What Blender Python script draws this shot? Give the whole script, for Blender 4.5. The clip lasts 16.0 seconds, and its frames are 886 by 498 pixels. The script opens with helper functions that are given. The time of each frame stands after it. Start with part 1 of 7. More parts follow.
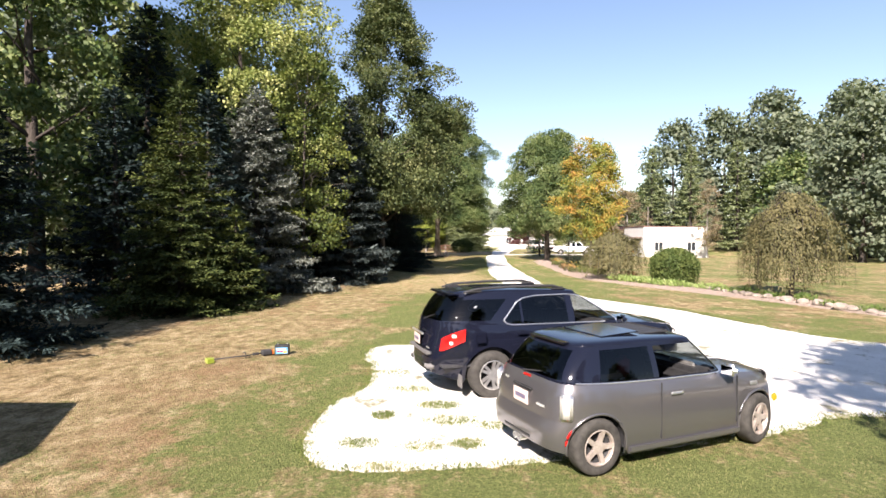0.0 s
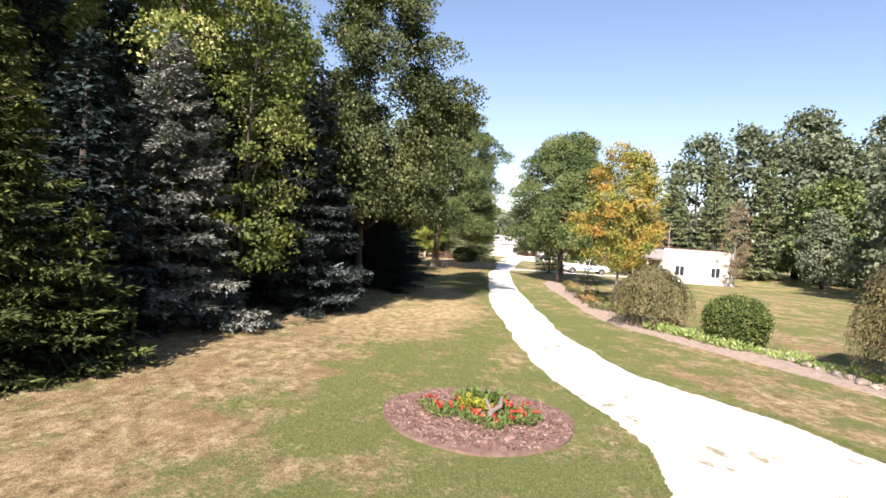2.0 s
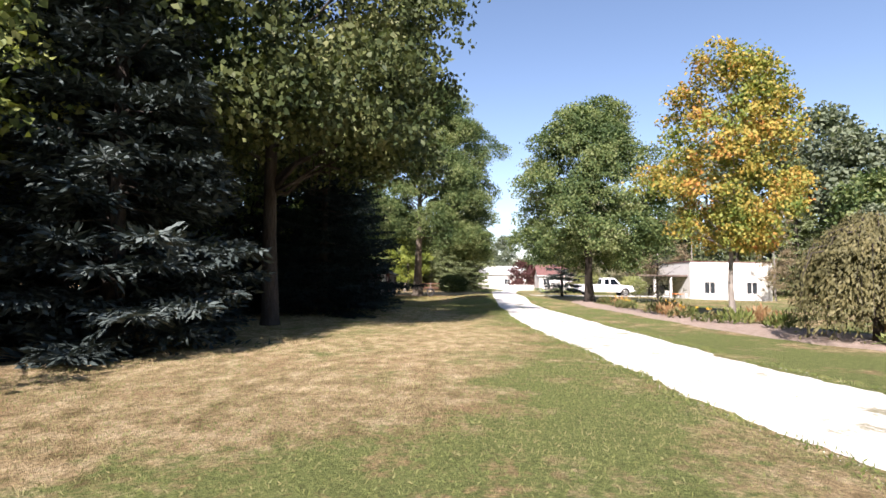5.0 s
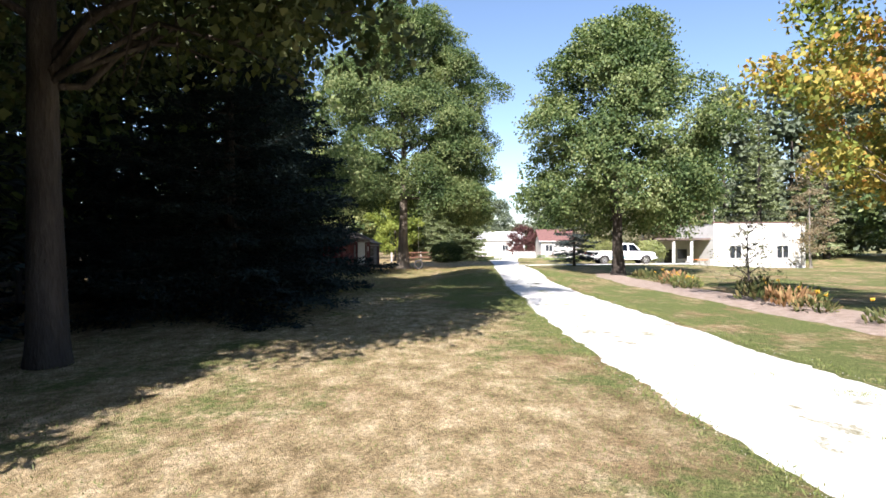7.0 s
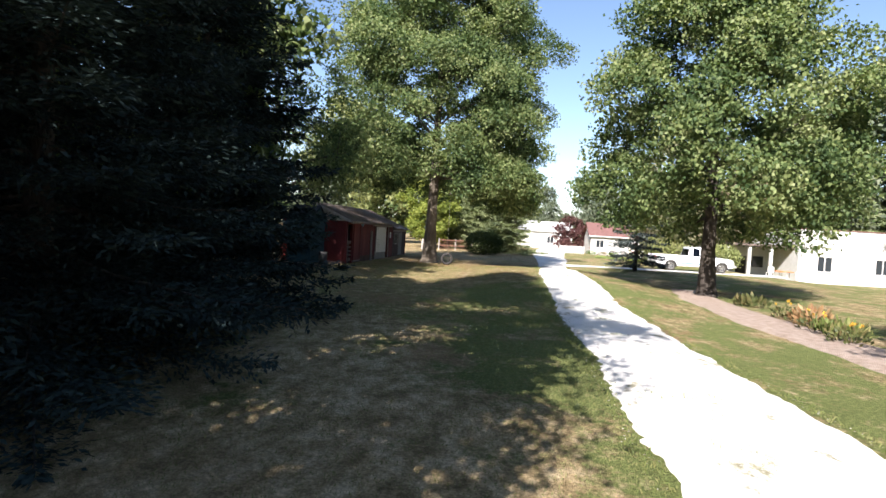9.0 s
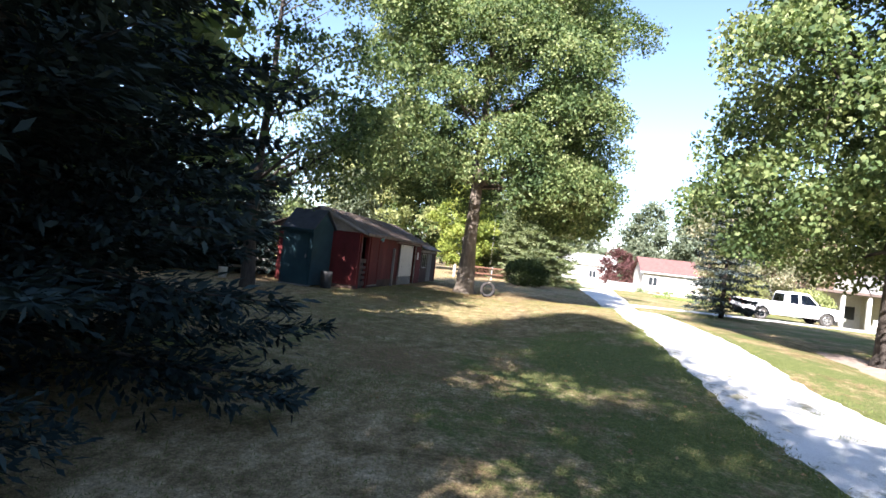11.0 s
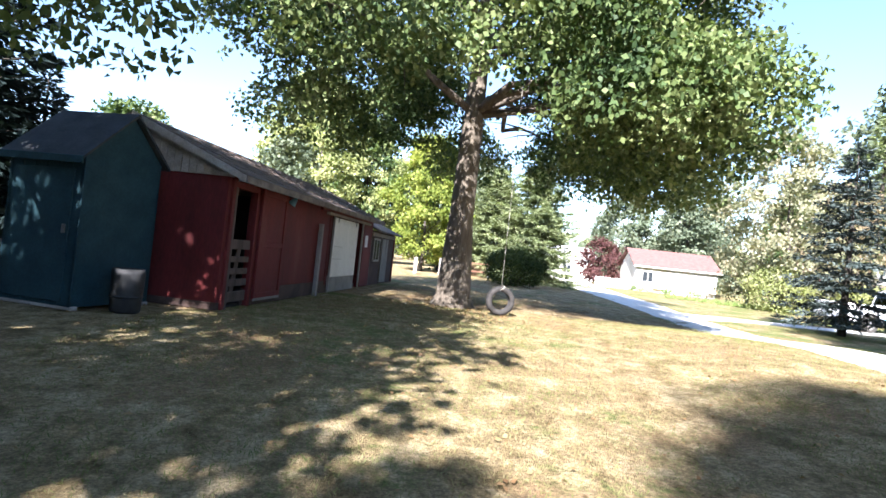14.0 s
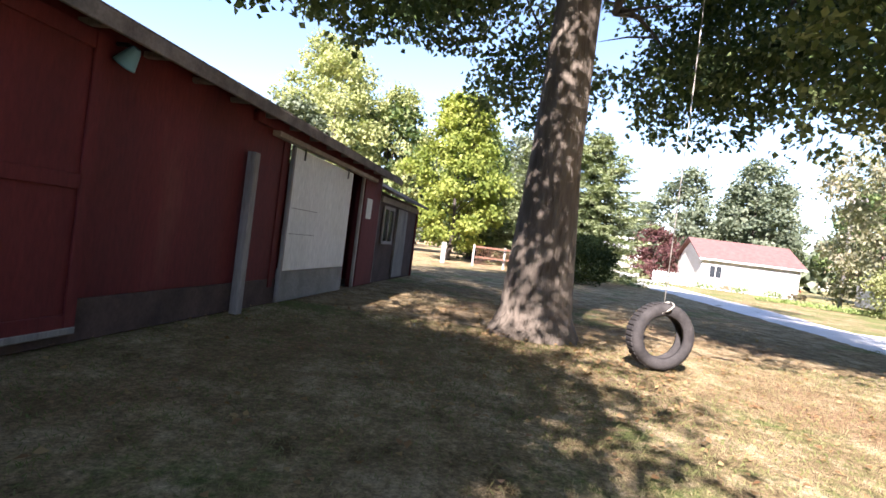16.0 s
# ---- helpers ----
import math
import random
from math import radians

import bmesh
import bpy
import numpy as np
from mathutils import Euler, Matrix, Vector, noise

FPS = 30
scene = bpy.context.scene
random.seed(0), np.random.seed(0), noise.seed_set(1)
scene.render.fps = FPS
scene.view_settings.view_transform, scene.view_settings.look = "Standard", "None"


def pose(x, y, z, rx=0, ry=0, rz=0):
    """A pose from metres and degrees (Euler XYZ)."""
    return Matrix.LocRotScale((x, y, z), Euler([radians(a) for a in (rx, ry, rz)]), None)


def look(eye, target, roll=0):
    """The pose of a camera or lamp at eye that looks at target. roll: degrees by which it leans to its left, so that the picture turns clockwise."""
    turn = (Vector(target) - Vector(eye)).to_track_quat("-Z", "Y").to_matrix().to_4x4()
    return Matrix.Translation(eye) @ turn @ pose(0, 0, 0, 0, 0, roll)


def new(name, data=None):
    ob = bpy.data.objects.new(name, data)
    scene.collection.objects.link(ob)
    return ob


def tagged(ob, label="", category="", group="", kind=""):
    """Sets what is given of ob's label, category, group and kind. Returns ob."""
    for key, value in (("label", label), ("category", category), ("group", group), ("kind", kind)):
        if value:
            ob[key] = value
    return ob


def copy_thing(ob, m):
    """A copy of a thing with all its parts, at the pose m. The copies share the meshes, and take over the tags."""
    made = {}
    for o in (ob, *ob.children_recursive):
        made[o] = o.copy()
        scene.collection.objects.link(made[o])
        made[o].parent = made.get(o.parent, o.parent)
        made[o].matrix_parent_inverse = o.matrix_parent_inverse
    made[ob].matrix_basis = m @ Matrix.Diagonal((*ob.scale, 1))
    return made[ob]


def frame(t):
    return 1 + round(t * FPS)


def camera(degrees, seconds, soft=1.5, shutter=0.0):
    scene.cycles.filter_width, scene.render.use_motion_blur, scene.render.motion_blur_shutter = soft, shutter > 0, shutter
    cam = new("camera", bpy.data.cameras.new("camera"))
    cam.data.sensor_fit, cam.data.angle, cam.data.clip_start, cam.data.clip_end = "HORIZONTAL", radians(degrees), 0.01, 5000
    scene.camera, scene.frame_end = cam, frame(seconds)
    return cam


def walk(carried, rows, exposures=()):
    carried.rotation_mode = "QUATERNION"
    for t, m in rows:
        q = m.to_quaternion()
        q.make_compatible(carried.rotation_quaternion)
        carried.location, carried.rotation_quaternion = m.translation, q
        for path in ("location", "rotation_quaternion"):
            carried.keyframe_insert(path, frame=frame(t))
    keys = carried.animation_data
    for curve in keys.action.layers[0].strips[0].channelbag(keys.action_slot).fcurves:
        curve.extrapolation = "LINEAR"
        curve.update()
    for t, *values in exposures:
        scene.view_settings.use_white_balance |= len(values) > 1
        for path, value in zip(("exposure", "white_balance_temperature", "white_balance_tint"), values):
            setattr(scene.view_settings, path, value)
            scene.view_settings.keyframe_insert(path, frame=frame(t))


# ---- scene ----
from mathutils import geometry

cam = camera(76.4, 16.0, soft=1.6)
PATH = [
    (0, (0.774, 1.487, 2.629), (0.747, 3.487, 2.581), 0.0),
    (0.5, (1.033, 3.125, 3.031), (1.012, 5.124, 3.034), 0.4),
    (1, (1.152, 5.09, 3.339), (1.124, 7.09, 3.317), 2.1),
    (1.5, (1.256, 6.904, 3.573), (1.211, 8.903, 3.508), 3.5),
    (2, (1.371, 9.082, 3.557), (1.324, 11.081, 3.508), 4.1),
    (2.5, (1.39, 11.187, 3.241), (1.36, 13.187, 3.195), 3.8),
    (3, (1.209, 13.737, 2.676), (1.168, 15.736, 2.602), 3.5),
    (3.5, (1.07, 15.884, 2.113), (0.998, 17.882, 2.105), 1.3),
    (4, (0.865, 18.144, 1.516), (0.796, 20.137, 1.656), -1.7),
    (4.2, (0.782, 19.088, 1.347), (0.73, 21.083, 1.487), -1.3),
    (6.3, (1.199, 28.879, 1.165), (1.244, 30.878, 1.23), 1.7),
    (6.5, (1.188, 29.539, 1.235), (1.233, 31.537, 1.295), 0.9),
    (7, (1.256, 31.254, 1.458), (1.291, 33.254, 1.455), -0.3),
    (7.5, (1.362, 32.704, 1.674), (1.378, 34.703, 1.624), 0.4),
    (8, (1.52, 34.514, 1.799), (1.521, 36.513, 1.735), 1.8),
    (8.5, (1.635, 36.135, 1.883), (1.623, 38.134, 1.821), 3.3),
    (9, (1.779, 37.943, 1.954), (1.668, 39.939, 1.887), 3.4),
    (9.5, (1.772, 39.678, 1.983), (1.651, 41.671, 1.875), 3.8),
    (10, (1.724, 41.545, 1.825), (1.564, 43.538, 1.779), 6.2),
    (10.2, (1.601, 41.95, 1.765), (1.37, 43.936, 1.752), 7.8),
    (12.3, (-0.376, 50.447, 1.525), (-0.478, 52.444, 1.571), 2.1),
    (12.5, (-0.491, 51.071, 1.515), (-0.602, 53.067, 1.566), 0.5),
    (13, (-0.642, 52.854, 1.445), (-0.693, 54.852, 1.522), 0.7),
    (13.5, (-0.801, 54.487, 1.447), (-0.835, 56.487, 1.437), 2.4),
    (14, (-0.972, 56.552, 1.231), (-1.007, 58.551, 1.257), 6.2),
    (14.5, (-1.186, 58.308, 1.128), (-1.228, 60.308, 1.114), 4.7),
    (15, (-1.485, 60.287, 1.1), (-1.53, 62.284, 1.017), 1.7),
    (15.5, (-1.546, 61.944, 1.041), (-1.593, 63.943, 1.024), 3.2),
    (16, (-1.702, 63.963, 1.001), (-1.811, 65.96, 0.977), 7.3),
]
EXPOSURES = [(0, 1.68, 6350, 18), (4, 1.47, 6300, 21), (6.5, 1.63, 5850, 16), (9, 1.64, 6000, 14), (10, 1.98, 5850, 15), (12.5, 2.7, 5850, 18), (14, 2.66, 5600, 14), (15, 2.38, 5650, 15), (16, 2.48, 5950, 23)]
walk(cam, [(t, look(eye, target, roll)) for t, eye, target, roll in PATH], EXPOSURES)

# ---------------------------------------------------------------- light
SUN_EL, SUN_AZ = radians(37.5), radians(15.8)
to_sun = Vector((-math.sin(SUN_AZ) * math.cos(SUN_EL), -math.cos(SUN_AZ) * math.cos(SUN_EL), math.sin(SUN_EL)))
world = bpy.data.worlds.new("world")
scene.world = world
world.use_nodes = True
wn = world.node_tree
sky = wn.nodes.new("ShaderNodeTexSky")
sky.sky_type = 'NISHITA'
sky.sun_disc = False
sky.sun_elevation = SUN_EL
sky.sun_rotation = math.pi + SUN_AZ
sky.air_density, sky.dust_density, sky.ozone_density = 1.0, 0.4, 0.0
wn.links.new(sky.outputs[0], wn.nodes["Background"].inputs[0])
wn.nodes["Background"].inputs[1].default_value = 0.064
sun = new("sun", bpy.data.lights.new("sun", "SUN"))
sun.data.energy, sun.data.angle, sun.data.color = 5.0, radians(0.55), (1.0, 0.905, 0.785)
sun.matrix_world = look(to_sun * 50, (0, 0, 0))

# ---------------------------------------------------------------- materials


def mat(name, base, rough=0.7, metal=0.0, spec=0.5):
    m = bpy.data.materials.new(name)
    m.use_nodes = True
    b = m.node_tree.nodes["Principled BSDF"]
    b.inputs["Base Color"].default_value = (*base, 1)
    b.inputs["Roughness"].default_value = rough
    b.inputs["Metallic"].default_value = metal
    b.inputs["Specular IOR Level"].default_value = spec
    return m


def nodes_of(m):
    t = m.node_tree
    return t, t.nodes, t.nodes["Principled BSDF"]


def coords(t, scale=(1, 1, 1)):
    g = t.nodes.new("ShaderNodeNewGeometry")
    mp = t.nodes.new("ShaderNodeMapping")
    mp.inputs["Scale"].default_value = scale
    t.links.new(g.outputs["Position"], mp.inputs["Vector"])
    return mp.outputs[0]


def noise_node(t, scale, detail=4.0, vec=None, rough=0.6):
    n = t.nodes.new("ShaderNodeTexNoise")
    n.inputs["Scale"].default_value = scale
    n.inputs["Detail"].default_value = detail
    n.inputs["Roughness"].default_value = rough
    t.links.new(vec if vec else coords(t), n.inputs["Vector"])
    return n.outputs["Fac"]


def ramp(t, fac, stops):
    r = t.nodes.new("ShaderNodeValToRGB")
    e = r.color_ramp.elements
    while len(e) < len(stops):
        e.new(0.5)
    for k, (p, c) in zip(e, stops):
        k.position = p
        k.color = (*c, 1)
    t.links.new(fac, r.inputs[0])
    return r.outputs[0]


def mixc(t, fac, a, b, mode='MIX'):
    m = t.nodes.new("ShaderNodeMix")
    m.data_type, m.blend_type = 'RGBA', mode
    for sock, v in ((0, fac), (6, a), (7, b)):
        if isinstance(v, (int, float)):
            m.inputs[sock].default_value = v
        elif isinstance(v, tuple):
            m.inputs[sock].default_value = (*v, 1)
        else:
            t.links.new(v, m.inputs[sock])
    return m.outputs[2]


def bump(t, b, height, strength=0.3, dist=0.01):
    n = t.nodes.new("ShaderNodeBump")
    n.inputs["Strength"].default_value = strength
    n.inputs["Distance"].default_value = dist
    t.links.new(height, n.inputs["Height"])
    t.links.new(n.outputs[0], b.inputs["Normal"])


def textured(name, stops, scale, rough=0.8, fine=0, metal=0.0, stretch=(1, 1, 1), bumpy=0.3, dist=0.01, spec=0.3):
    """Colour ramp over noise at two scales, with relief."""
    m = mat(name, stops[0][1], rough, metal, spec)
    t, n, b = nodes_of(m)
    v = coords(t, stretch)
    a = noise_node(t, scale, 5, v)
    f = noise_node(t, fine or scale * 9, 3, v)
    c = ramp(t, a, stops)
    c = mixc(t, 0.55, c, ramp(t, f, [(0.25, (0.35, 0.35, 0.35)), (0.75, (1, 1, 1))]), 'MULTIPLY')
    t.links.new(c, b.inputs["Base Color"])
    bump(t, b, f, bumpy, dist)
    return m


def leafmat(name, cols, trans=0.35, patch=0.5, rough=0.58, spec=0.22):
    """Leaves: a colour for each leaf, drifting from clump to clump, lit through from behind."""
    m = mat(name, cols[0], rough, 0, spec)
    t, n, b = nodes_of(m)
    g = t.nodes.new("ShaderNodeNewGeometry")
    mx = t.nodes.new("ShaderNodeMath")
    mx.operation = 'MULTIPLY_ADD'
    t.links.new(g.outputs["Random Per Island"], mx.inputs[0])
    mx.inputs[1].default_value = 0.45
    s = t.nodes.new("ShaderNodeMath")
    s.operation = 'MULTIPLY_ADD'
    t.links.new(noise_node(t, patch, 2), s.inputs[0])
    s.inputs[1].default_value, s.inputs[2].default_value = 1.5, -0.48
    t.links.new(s.outputs[0], mx.inputs[2])
    k = len(cols)
    c = ramp(t, mx.outputs[0], [((i + 0.5) / k, cols[i]) for i in range(k)])
    t.links.new(c, b.inputs["Base Color"])
    tr = t.nodes.new("ShaderNodeBsdfTranslucent")
    bright = mixc(t, 1.0, c, (1.2, 1.3, 0.7), 'MULTIPLY')
    t.links.new(bright, tr.inputs[0])
    ms = t.nodes.new("ShaderNodeMixShader")
    ms.inputs[0].default_value = trans
    t.links.new(b.outputs[0], ms.inputs[1])
    t.links.new(tr.outputs[0], ms.inputs[2])
    t.links.new(ms.outputs[0], n["Material Output"].inputs["Surface"])
    return m


M = {}
M["leaf_oak"] = leafmat("leaf_oak", [(0.036, 0.064, 0.024), (0.072, 0.110, 0.038), (0.148, 0.186, 0.066), (0.25, 0.275, 0.125)], trans=0.28)
M["leaf_pinoak"] = leafmat("leaf_pinoak", [(0.026, 0.040, 0.016), (0.048, 0.066, 0.023), (0.090, 0.108, 0.038), (0.17, 0.18, 0.075)], trans=0.2)
M["leaf_yellowgreen"] = leafmat("leaf_yellowgreen", [(0.07, 0.10, 0.028), (0.135, 0.17, 0.045), (0.24, 0.265, 0.08), (0.40, 0.40, 0.165)], trans=0.28)
M["leaf_autumn"] = leafmat("leaf_autumn", [(0.10, 0.15, 0.035), (0.18, 0.21, 0.045), (0.29, 0.26, 0.06), (0.40, 0.27, 0.06), (0.42, 0.19, 0.06)], trans=0.3, patch=0.7)
# greyed and lightened so that distance haze sits in the leaf colour
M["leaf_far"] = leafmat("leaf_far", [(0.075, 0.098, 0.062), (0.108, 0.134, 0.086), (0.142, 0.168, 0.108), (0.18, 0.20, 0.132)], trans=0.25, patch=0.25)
M["leaf_russet"] = leafmat("leaf_russet", [(0.14, 0.135, 0.08), (0.21, 0.175, 0.11), (0.28, 0.21, 0.14), (0.25, 0.22, 0.14)], patch=0.8)
# pale grey leaves: haze is put into the colour
M["leaf_pale"] = leafmat("leaf_pale", [(0.16, 0.17, 0.10), (0.24, 0.24, 0.15), (0.33, 0.29, 0.20)], patch=0.6)
M["leaf_lime"] = leafmat("leaf_lime", [(0.12, 0.16, 0.035), (0.21, 0.25, 0.05), (0.33, 0.35, 0.09)], trans=0.4, patch=0.6)
# darker maple leaves: the shade among the spruces is put into the colour
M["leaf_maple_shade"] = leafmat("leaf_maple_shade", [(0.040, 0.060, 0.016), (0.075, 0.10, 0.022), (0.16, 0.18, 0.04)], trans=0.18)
M["leaf_shrub"] = leafmat("leaf_shrub", [(0.050, 0.078, 0.022), (0.085, 0.118, 0.032), (0.14, 0.165, 0.050)], patch=1.5, trans=0.2)
M["leaf_weep"] = leafmat("leaf_weep", [(0.095, 0.092, 0.045), (0.15, 0.14, 0.065), (0.215, 0.19, 0.09)], patch=1.5)
M["leaf_willow"] = leafmat("leaf_willow", [(0.189, 0.216, 0.081), (0.270, 0.297, 0.121), (0.365, 0.365, 0.162)], patch=0.5)
M["leaf_plum"] = leafmat("leaf_plum", [(0.068, 0.034, 0.034), (0.108, 0.047, 0.047), (0.135, 0.068, 0.061)], patch=1.0)
M["needle_blue"] = leafmat("needle_blue", [(0.066, 0.078, 0.068), (0.145, 0.16, 0.140), (0.285, 0.30, 0.262)], trans=0.06, patch=0.7, rough=0.8, spec=0.12)
# near-black: the deep shade these spruces stand in is put into the colour
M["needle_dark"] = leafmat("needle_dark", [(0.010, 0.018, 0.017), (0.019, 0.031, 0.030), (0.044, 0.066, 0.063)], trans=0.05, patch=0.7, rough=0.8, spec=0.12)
M["needle_mid"] = leafmat("needle_mid", [(0.024, 0.034, 0.032), (0.050, 0.066, 0.062), (0.12, 0.145, 0.138)], trans=0.04, patch=0.7, rough=0.8, spec=0.12)
M["needle_green"] = leafmat("needle_green", [(0.026, 0.040, 0.014), (0.050, 0.068, 0.021), (0.115, 0.135, 0.038)], trans=0.08, patch=0.8, rough=0.8, spec=0.12)
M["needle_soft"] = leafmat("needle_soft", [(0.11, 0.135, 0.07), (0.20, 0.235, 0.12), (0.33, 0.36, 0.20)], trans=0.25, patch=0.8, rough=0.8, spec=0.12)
M["bark_oak"] = textured("bark_oak", [(0.3, (0.085, 0.068, 0.052)), (0.7, (0.24, 0.20, 0.155))], 3.0, 0.9, 22, stretch=(1, 1, 0.22), bumpy=1.0, dist=0.07)
M["bark"] = textured("bark", [(0.3, (0.034, 0.028, 0.024)), (0.7, (0.10, 0.083, 0.069))], 3.0, 0.9, 22, stretch=(1, 1, 0.25), bumpy=1.0, dist=0.05)
M["bark_pale"] = textured("bark_pale", [(0.3, (0.16, 0.14, 0.115)), (0.7, (0.36, 0.33, 0.29))], 3.0, 0.9, 22, stretch=(1, 1, 0.4), bumpy=0.5, dist=0.02)


def lawn_material():
    m = mat("lawn", (0.15, 0.17, 0.06), 0.95, 0, 0.1)
    t, n, b = nodes_of(m)
    big = noise_node(t, 0.22, 3)
    mid = noise_node(t, 0.6, 9, coords(t, (1.15, 0.9, 1)), rough=0.74)
    tuft = noise_node(t, 9, 4, rough=0.7)
    grain = noise_node(t, 55, 4, rough=0.7)
    green = mixc(t, mixc(t, 0.5, tuft, noise_node(t, 3.2, 5, rough=0.7)), (0.085, 0.125, 0.034), (0.30, 0.325, 0.13))
    straw = ramp(t, noise_node(t, 2.6, 6, coords(t, (1.2, 0.8, 1)), rough=0.72), [(0.36, (0.24, 0.185, 0.10)), (0.50, (0.49, 0.385, 0.235)), (0.66, (0.80, 0.665, 0.47))])
    dry = mixc(t, tuft, mixc(t, 1.0, straw, (0.62, 0.58, 0.5), 'MULTIPLY'), straw)
    # worn places where the soil shows through
    bare = ramp(t, noise_node(t, 0.42, 8, coords(t, (1.0, 0.7, 1)), rough=0.72), [(0.50, (0, 0, 0)), (0.62, (0.85, 0.85, 0.85))])
    dry = mixc(t, bare, dry, mixc(t, tuft, (0.22, 0.135, 0.075), (0.46, 0.31, 0.19)))
    # the well-watered middle of the lawn stays greener; its dry border swings in towards the drive and out again
    g = t.nodes.new("ShaderNodeNewGeometry")
    xyz = t.nodes.new("ShaderNodeSeparateXYZ")
    t.links.new(g.outputs["Position"], xyz.inputs[0])

    def span(v, a0, a1, b0, b1):
        n_ = t.nodes.new("ShaderNodeMapRange")
        n_.interpolation_type = 'SMOOTHSTEP'
        for i_, w_ in enumerate((a0, a1, b0, b1)):
            n_.inputs[i_ + 1].default_value = w_
        t.links.new(v, n_.inputs[0])
        return n_.outputs[0]

    def less(u, v):
        n_ = t.nodes.new("ShaderNodeMath")
        n_.operation = 'SUBTRACT'
        t.links.new(u, n_.inputs[0])
        t.links.new(v, n_.inputs[1])
        return n_.outputs[0]
    east = less(less(xyz.outputs[0], span(xyz.outputs[1], 20, 36, -2.6, 2.7)), less(span(xyz.outputs[1], 42, 48, 0.0, -1.8), span(xyz.outputs[1], 56.5, 63, 0.0, -6.5)))
    wet = span(east, -1.6, 1.8, 0.12, -0.30)
    # a paler strip past the tall trees, its straw raised about 1.3 times
    strip = t.nodes.new("ShaderNodeMath")
    strip.operation = 'MULTIPLY'
    t.links.new(span(east, 0.6, -0.8, 0.0, 0.55), strip.inputs[0])
    t.links.new(less(span(xyz.outputs[1], 27, 34, 0.0, 1.0), span(xyz.outputs[1], 44, 53, 0.0, 1.0)), strip.inputs[1])
    dry = mixc(t, strip.outputs[0], dry, mixc(t, 1.0, straw, (1.3, 1.28, 1.3), 'MULTIPLY'))

    def add(a, k, c):
        s_ = t.nodes.new("ShaderNodeMath")
        s_.operation = 'MULTIPLY_ADD'
        t.links.new(a, s_.inputs[0])
        s_.inputs[1].default_value = k
        if isinstance(c, float):
            s_.inputs[2].default_value = c
        else:
            t.links.new(c, s_.inputs[2])
        return s_.outputs[0]
    total = add(big, 1.1, add(mid, 2.4, add(tuft, 0.8, add(wet, 1.0, add(span(xyz.outputs[0], 6.2, 9.0, 0.0, 1.0), 0.13, -1.50)))))
    k = ramp(t, total, [(0.36, (0, 0, 0)), (0.64, (1, 1, 1))])
    c = mixc(t, k, green, dry)
    c = mixc(t, 0.85, c, ramp(t, grain, [(0.30, (0.38, 0.38, 0.36)), (0.70, (1.3, 1.28, 1.2))]), 'MULTIPLY')
    c = mixc(t, 0.7, c, ramp(t, noise_node(t, 23, 3, rough=0.7), [(0.34, (0.45, 0.46, 0.42)), (0.66, (1.22, 1.2, 1.15))]), 'MULTIPLY')
    t.links.new(c, b.inputs["Base Color"])
    bump(t, b, grain, 1.0, 0.05)
    return m


M["lawn"] = lawn_material()
M["gravel"] = textured("gravel", [(0.3, (0.72, 0.69, 0.63)), (0.7, (0.86, 0.83, 0.78))], 1.2, 0.95, 60, bumpy=0.6, dist=0.02)


def gravel_material():
    m = M["gravel"]
    t, n, b = nodes_of(m)
    old = b.inputs["Base Color"].links[0].from_socket
    blot = noise_node(t, 1.1, 9, coords(t, (1.0, 0.6, 1)), rough=0.78)
    worn = ramp(t, blot, [(0.555, (0, 0, 0)), (0.625, (1, 1, 1))])
    soil = mixc(t, noise_node(t, 14, 3), (0.10, 0.10, 0.05), (0.34, 0.31, 0.21))
    t.links.new(mixc(t, worn, old, soil), b.inputs["Base Color"])


gravel_material()
M["mulch_pale"] = textured("mulch_pale", [(0.3, (0.30, 0.22, 0.17)), (0.7, (0.52, 0.42, 0.35))], 5, 0.95, 45, bumpy=1.0, dist=0.04)
M["mulch"] = textured("mulch", [(0.3, (0.19, 0.118, 0.092)), (0.7, (0.33, 0.22, 0.178))], 5, 0.95, 50, bumpy=1.0, dist=0.04)

# ---------------------------------------------------------------- mesh helpers


def mesh_object(name, V, F, material, parent=None, label="", smooth=False):
    me = bpy.data.meshes.new(name)
    me.from_pydata(V, [], F)
    me.materials.append(material)
    if smooth:
        me.shade_smooth()
    ob = new(name, me)
    if parent:
        ob.parent = parent
    if label:
        tagged(ob, label)
    return ob


def part(name, bm, material, parent, label="", smooth=False):
    me = bpy.data.meshes.new(name)
    bm.to_mesh(me)
    bm.free()
    me.materials.append(material)
    if smooth:
        me.shade_smooth()
    ob = new(name, me)
    ob.parent = parent
    if label:
        tagged(ob, label)
    return ob


def quads_object(name, V, material, parent=None):
    """V: n x 4 x 3 corners, one leaf each."""
    n = len(V)
    me = bpy.data.meshes.new(name)
    me.vertices.add(4 * n)
    me.vertices.foreach_set("co", np.ascontiguousarray(V, dtype=np.float32).ravel())
    me.loops.add(4 * n)
    me.loops.foreach_set("vertex_index", np.arange(4 * n, dtype=np.int32))
    me.polygons.add(n)
    me.polygons.foreach_set("loop_start", np.arange(0, 4 * n, 4, dtype=np.int32))
    me.update(calc_edges=True)
    me.materials.append(material)
    ob = new(name, me)
    if parent:
        ob.parent = parent
    return ob


def unit(a):
    return a / (np.linalg.norm(a, axis=-1, keepdims=True) + 1e-9)


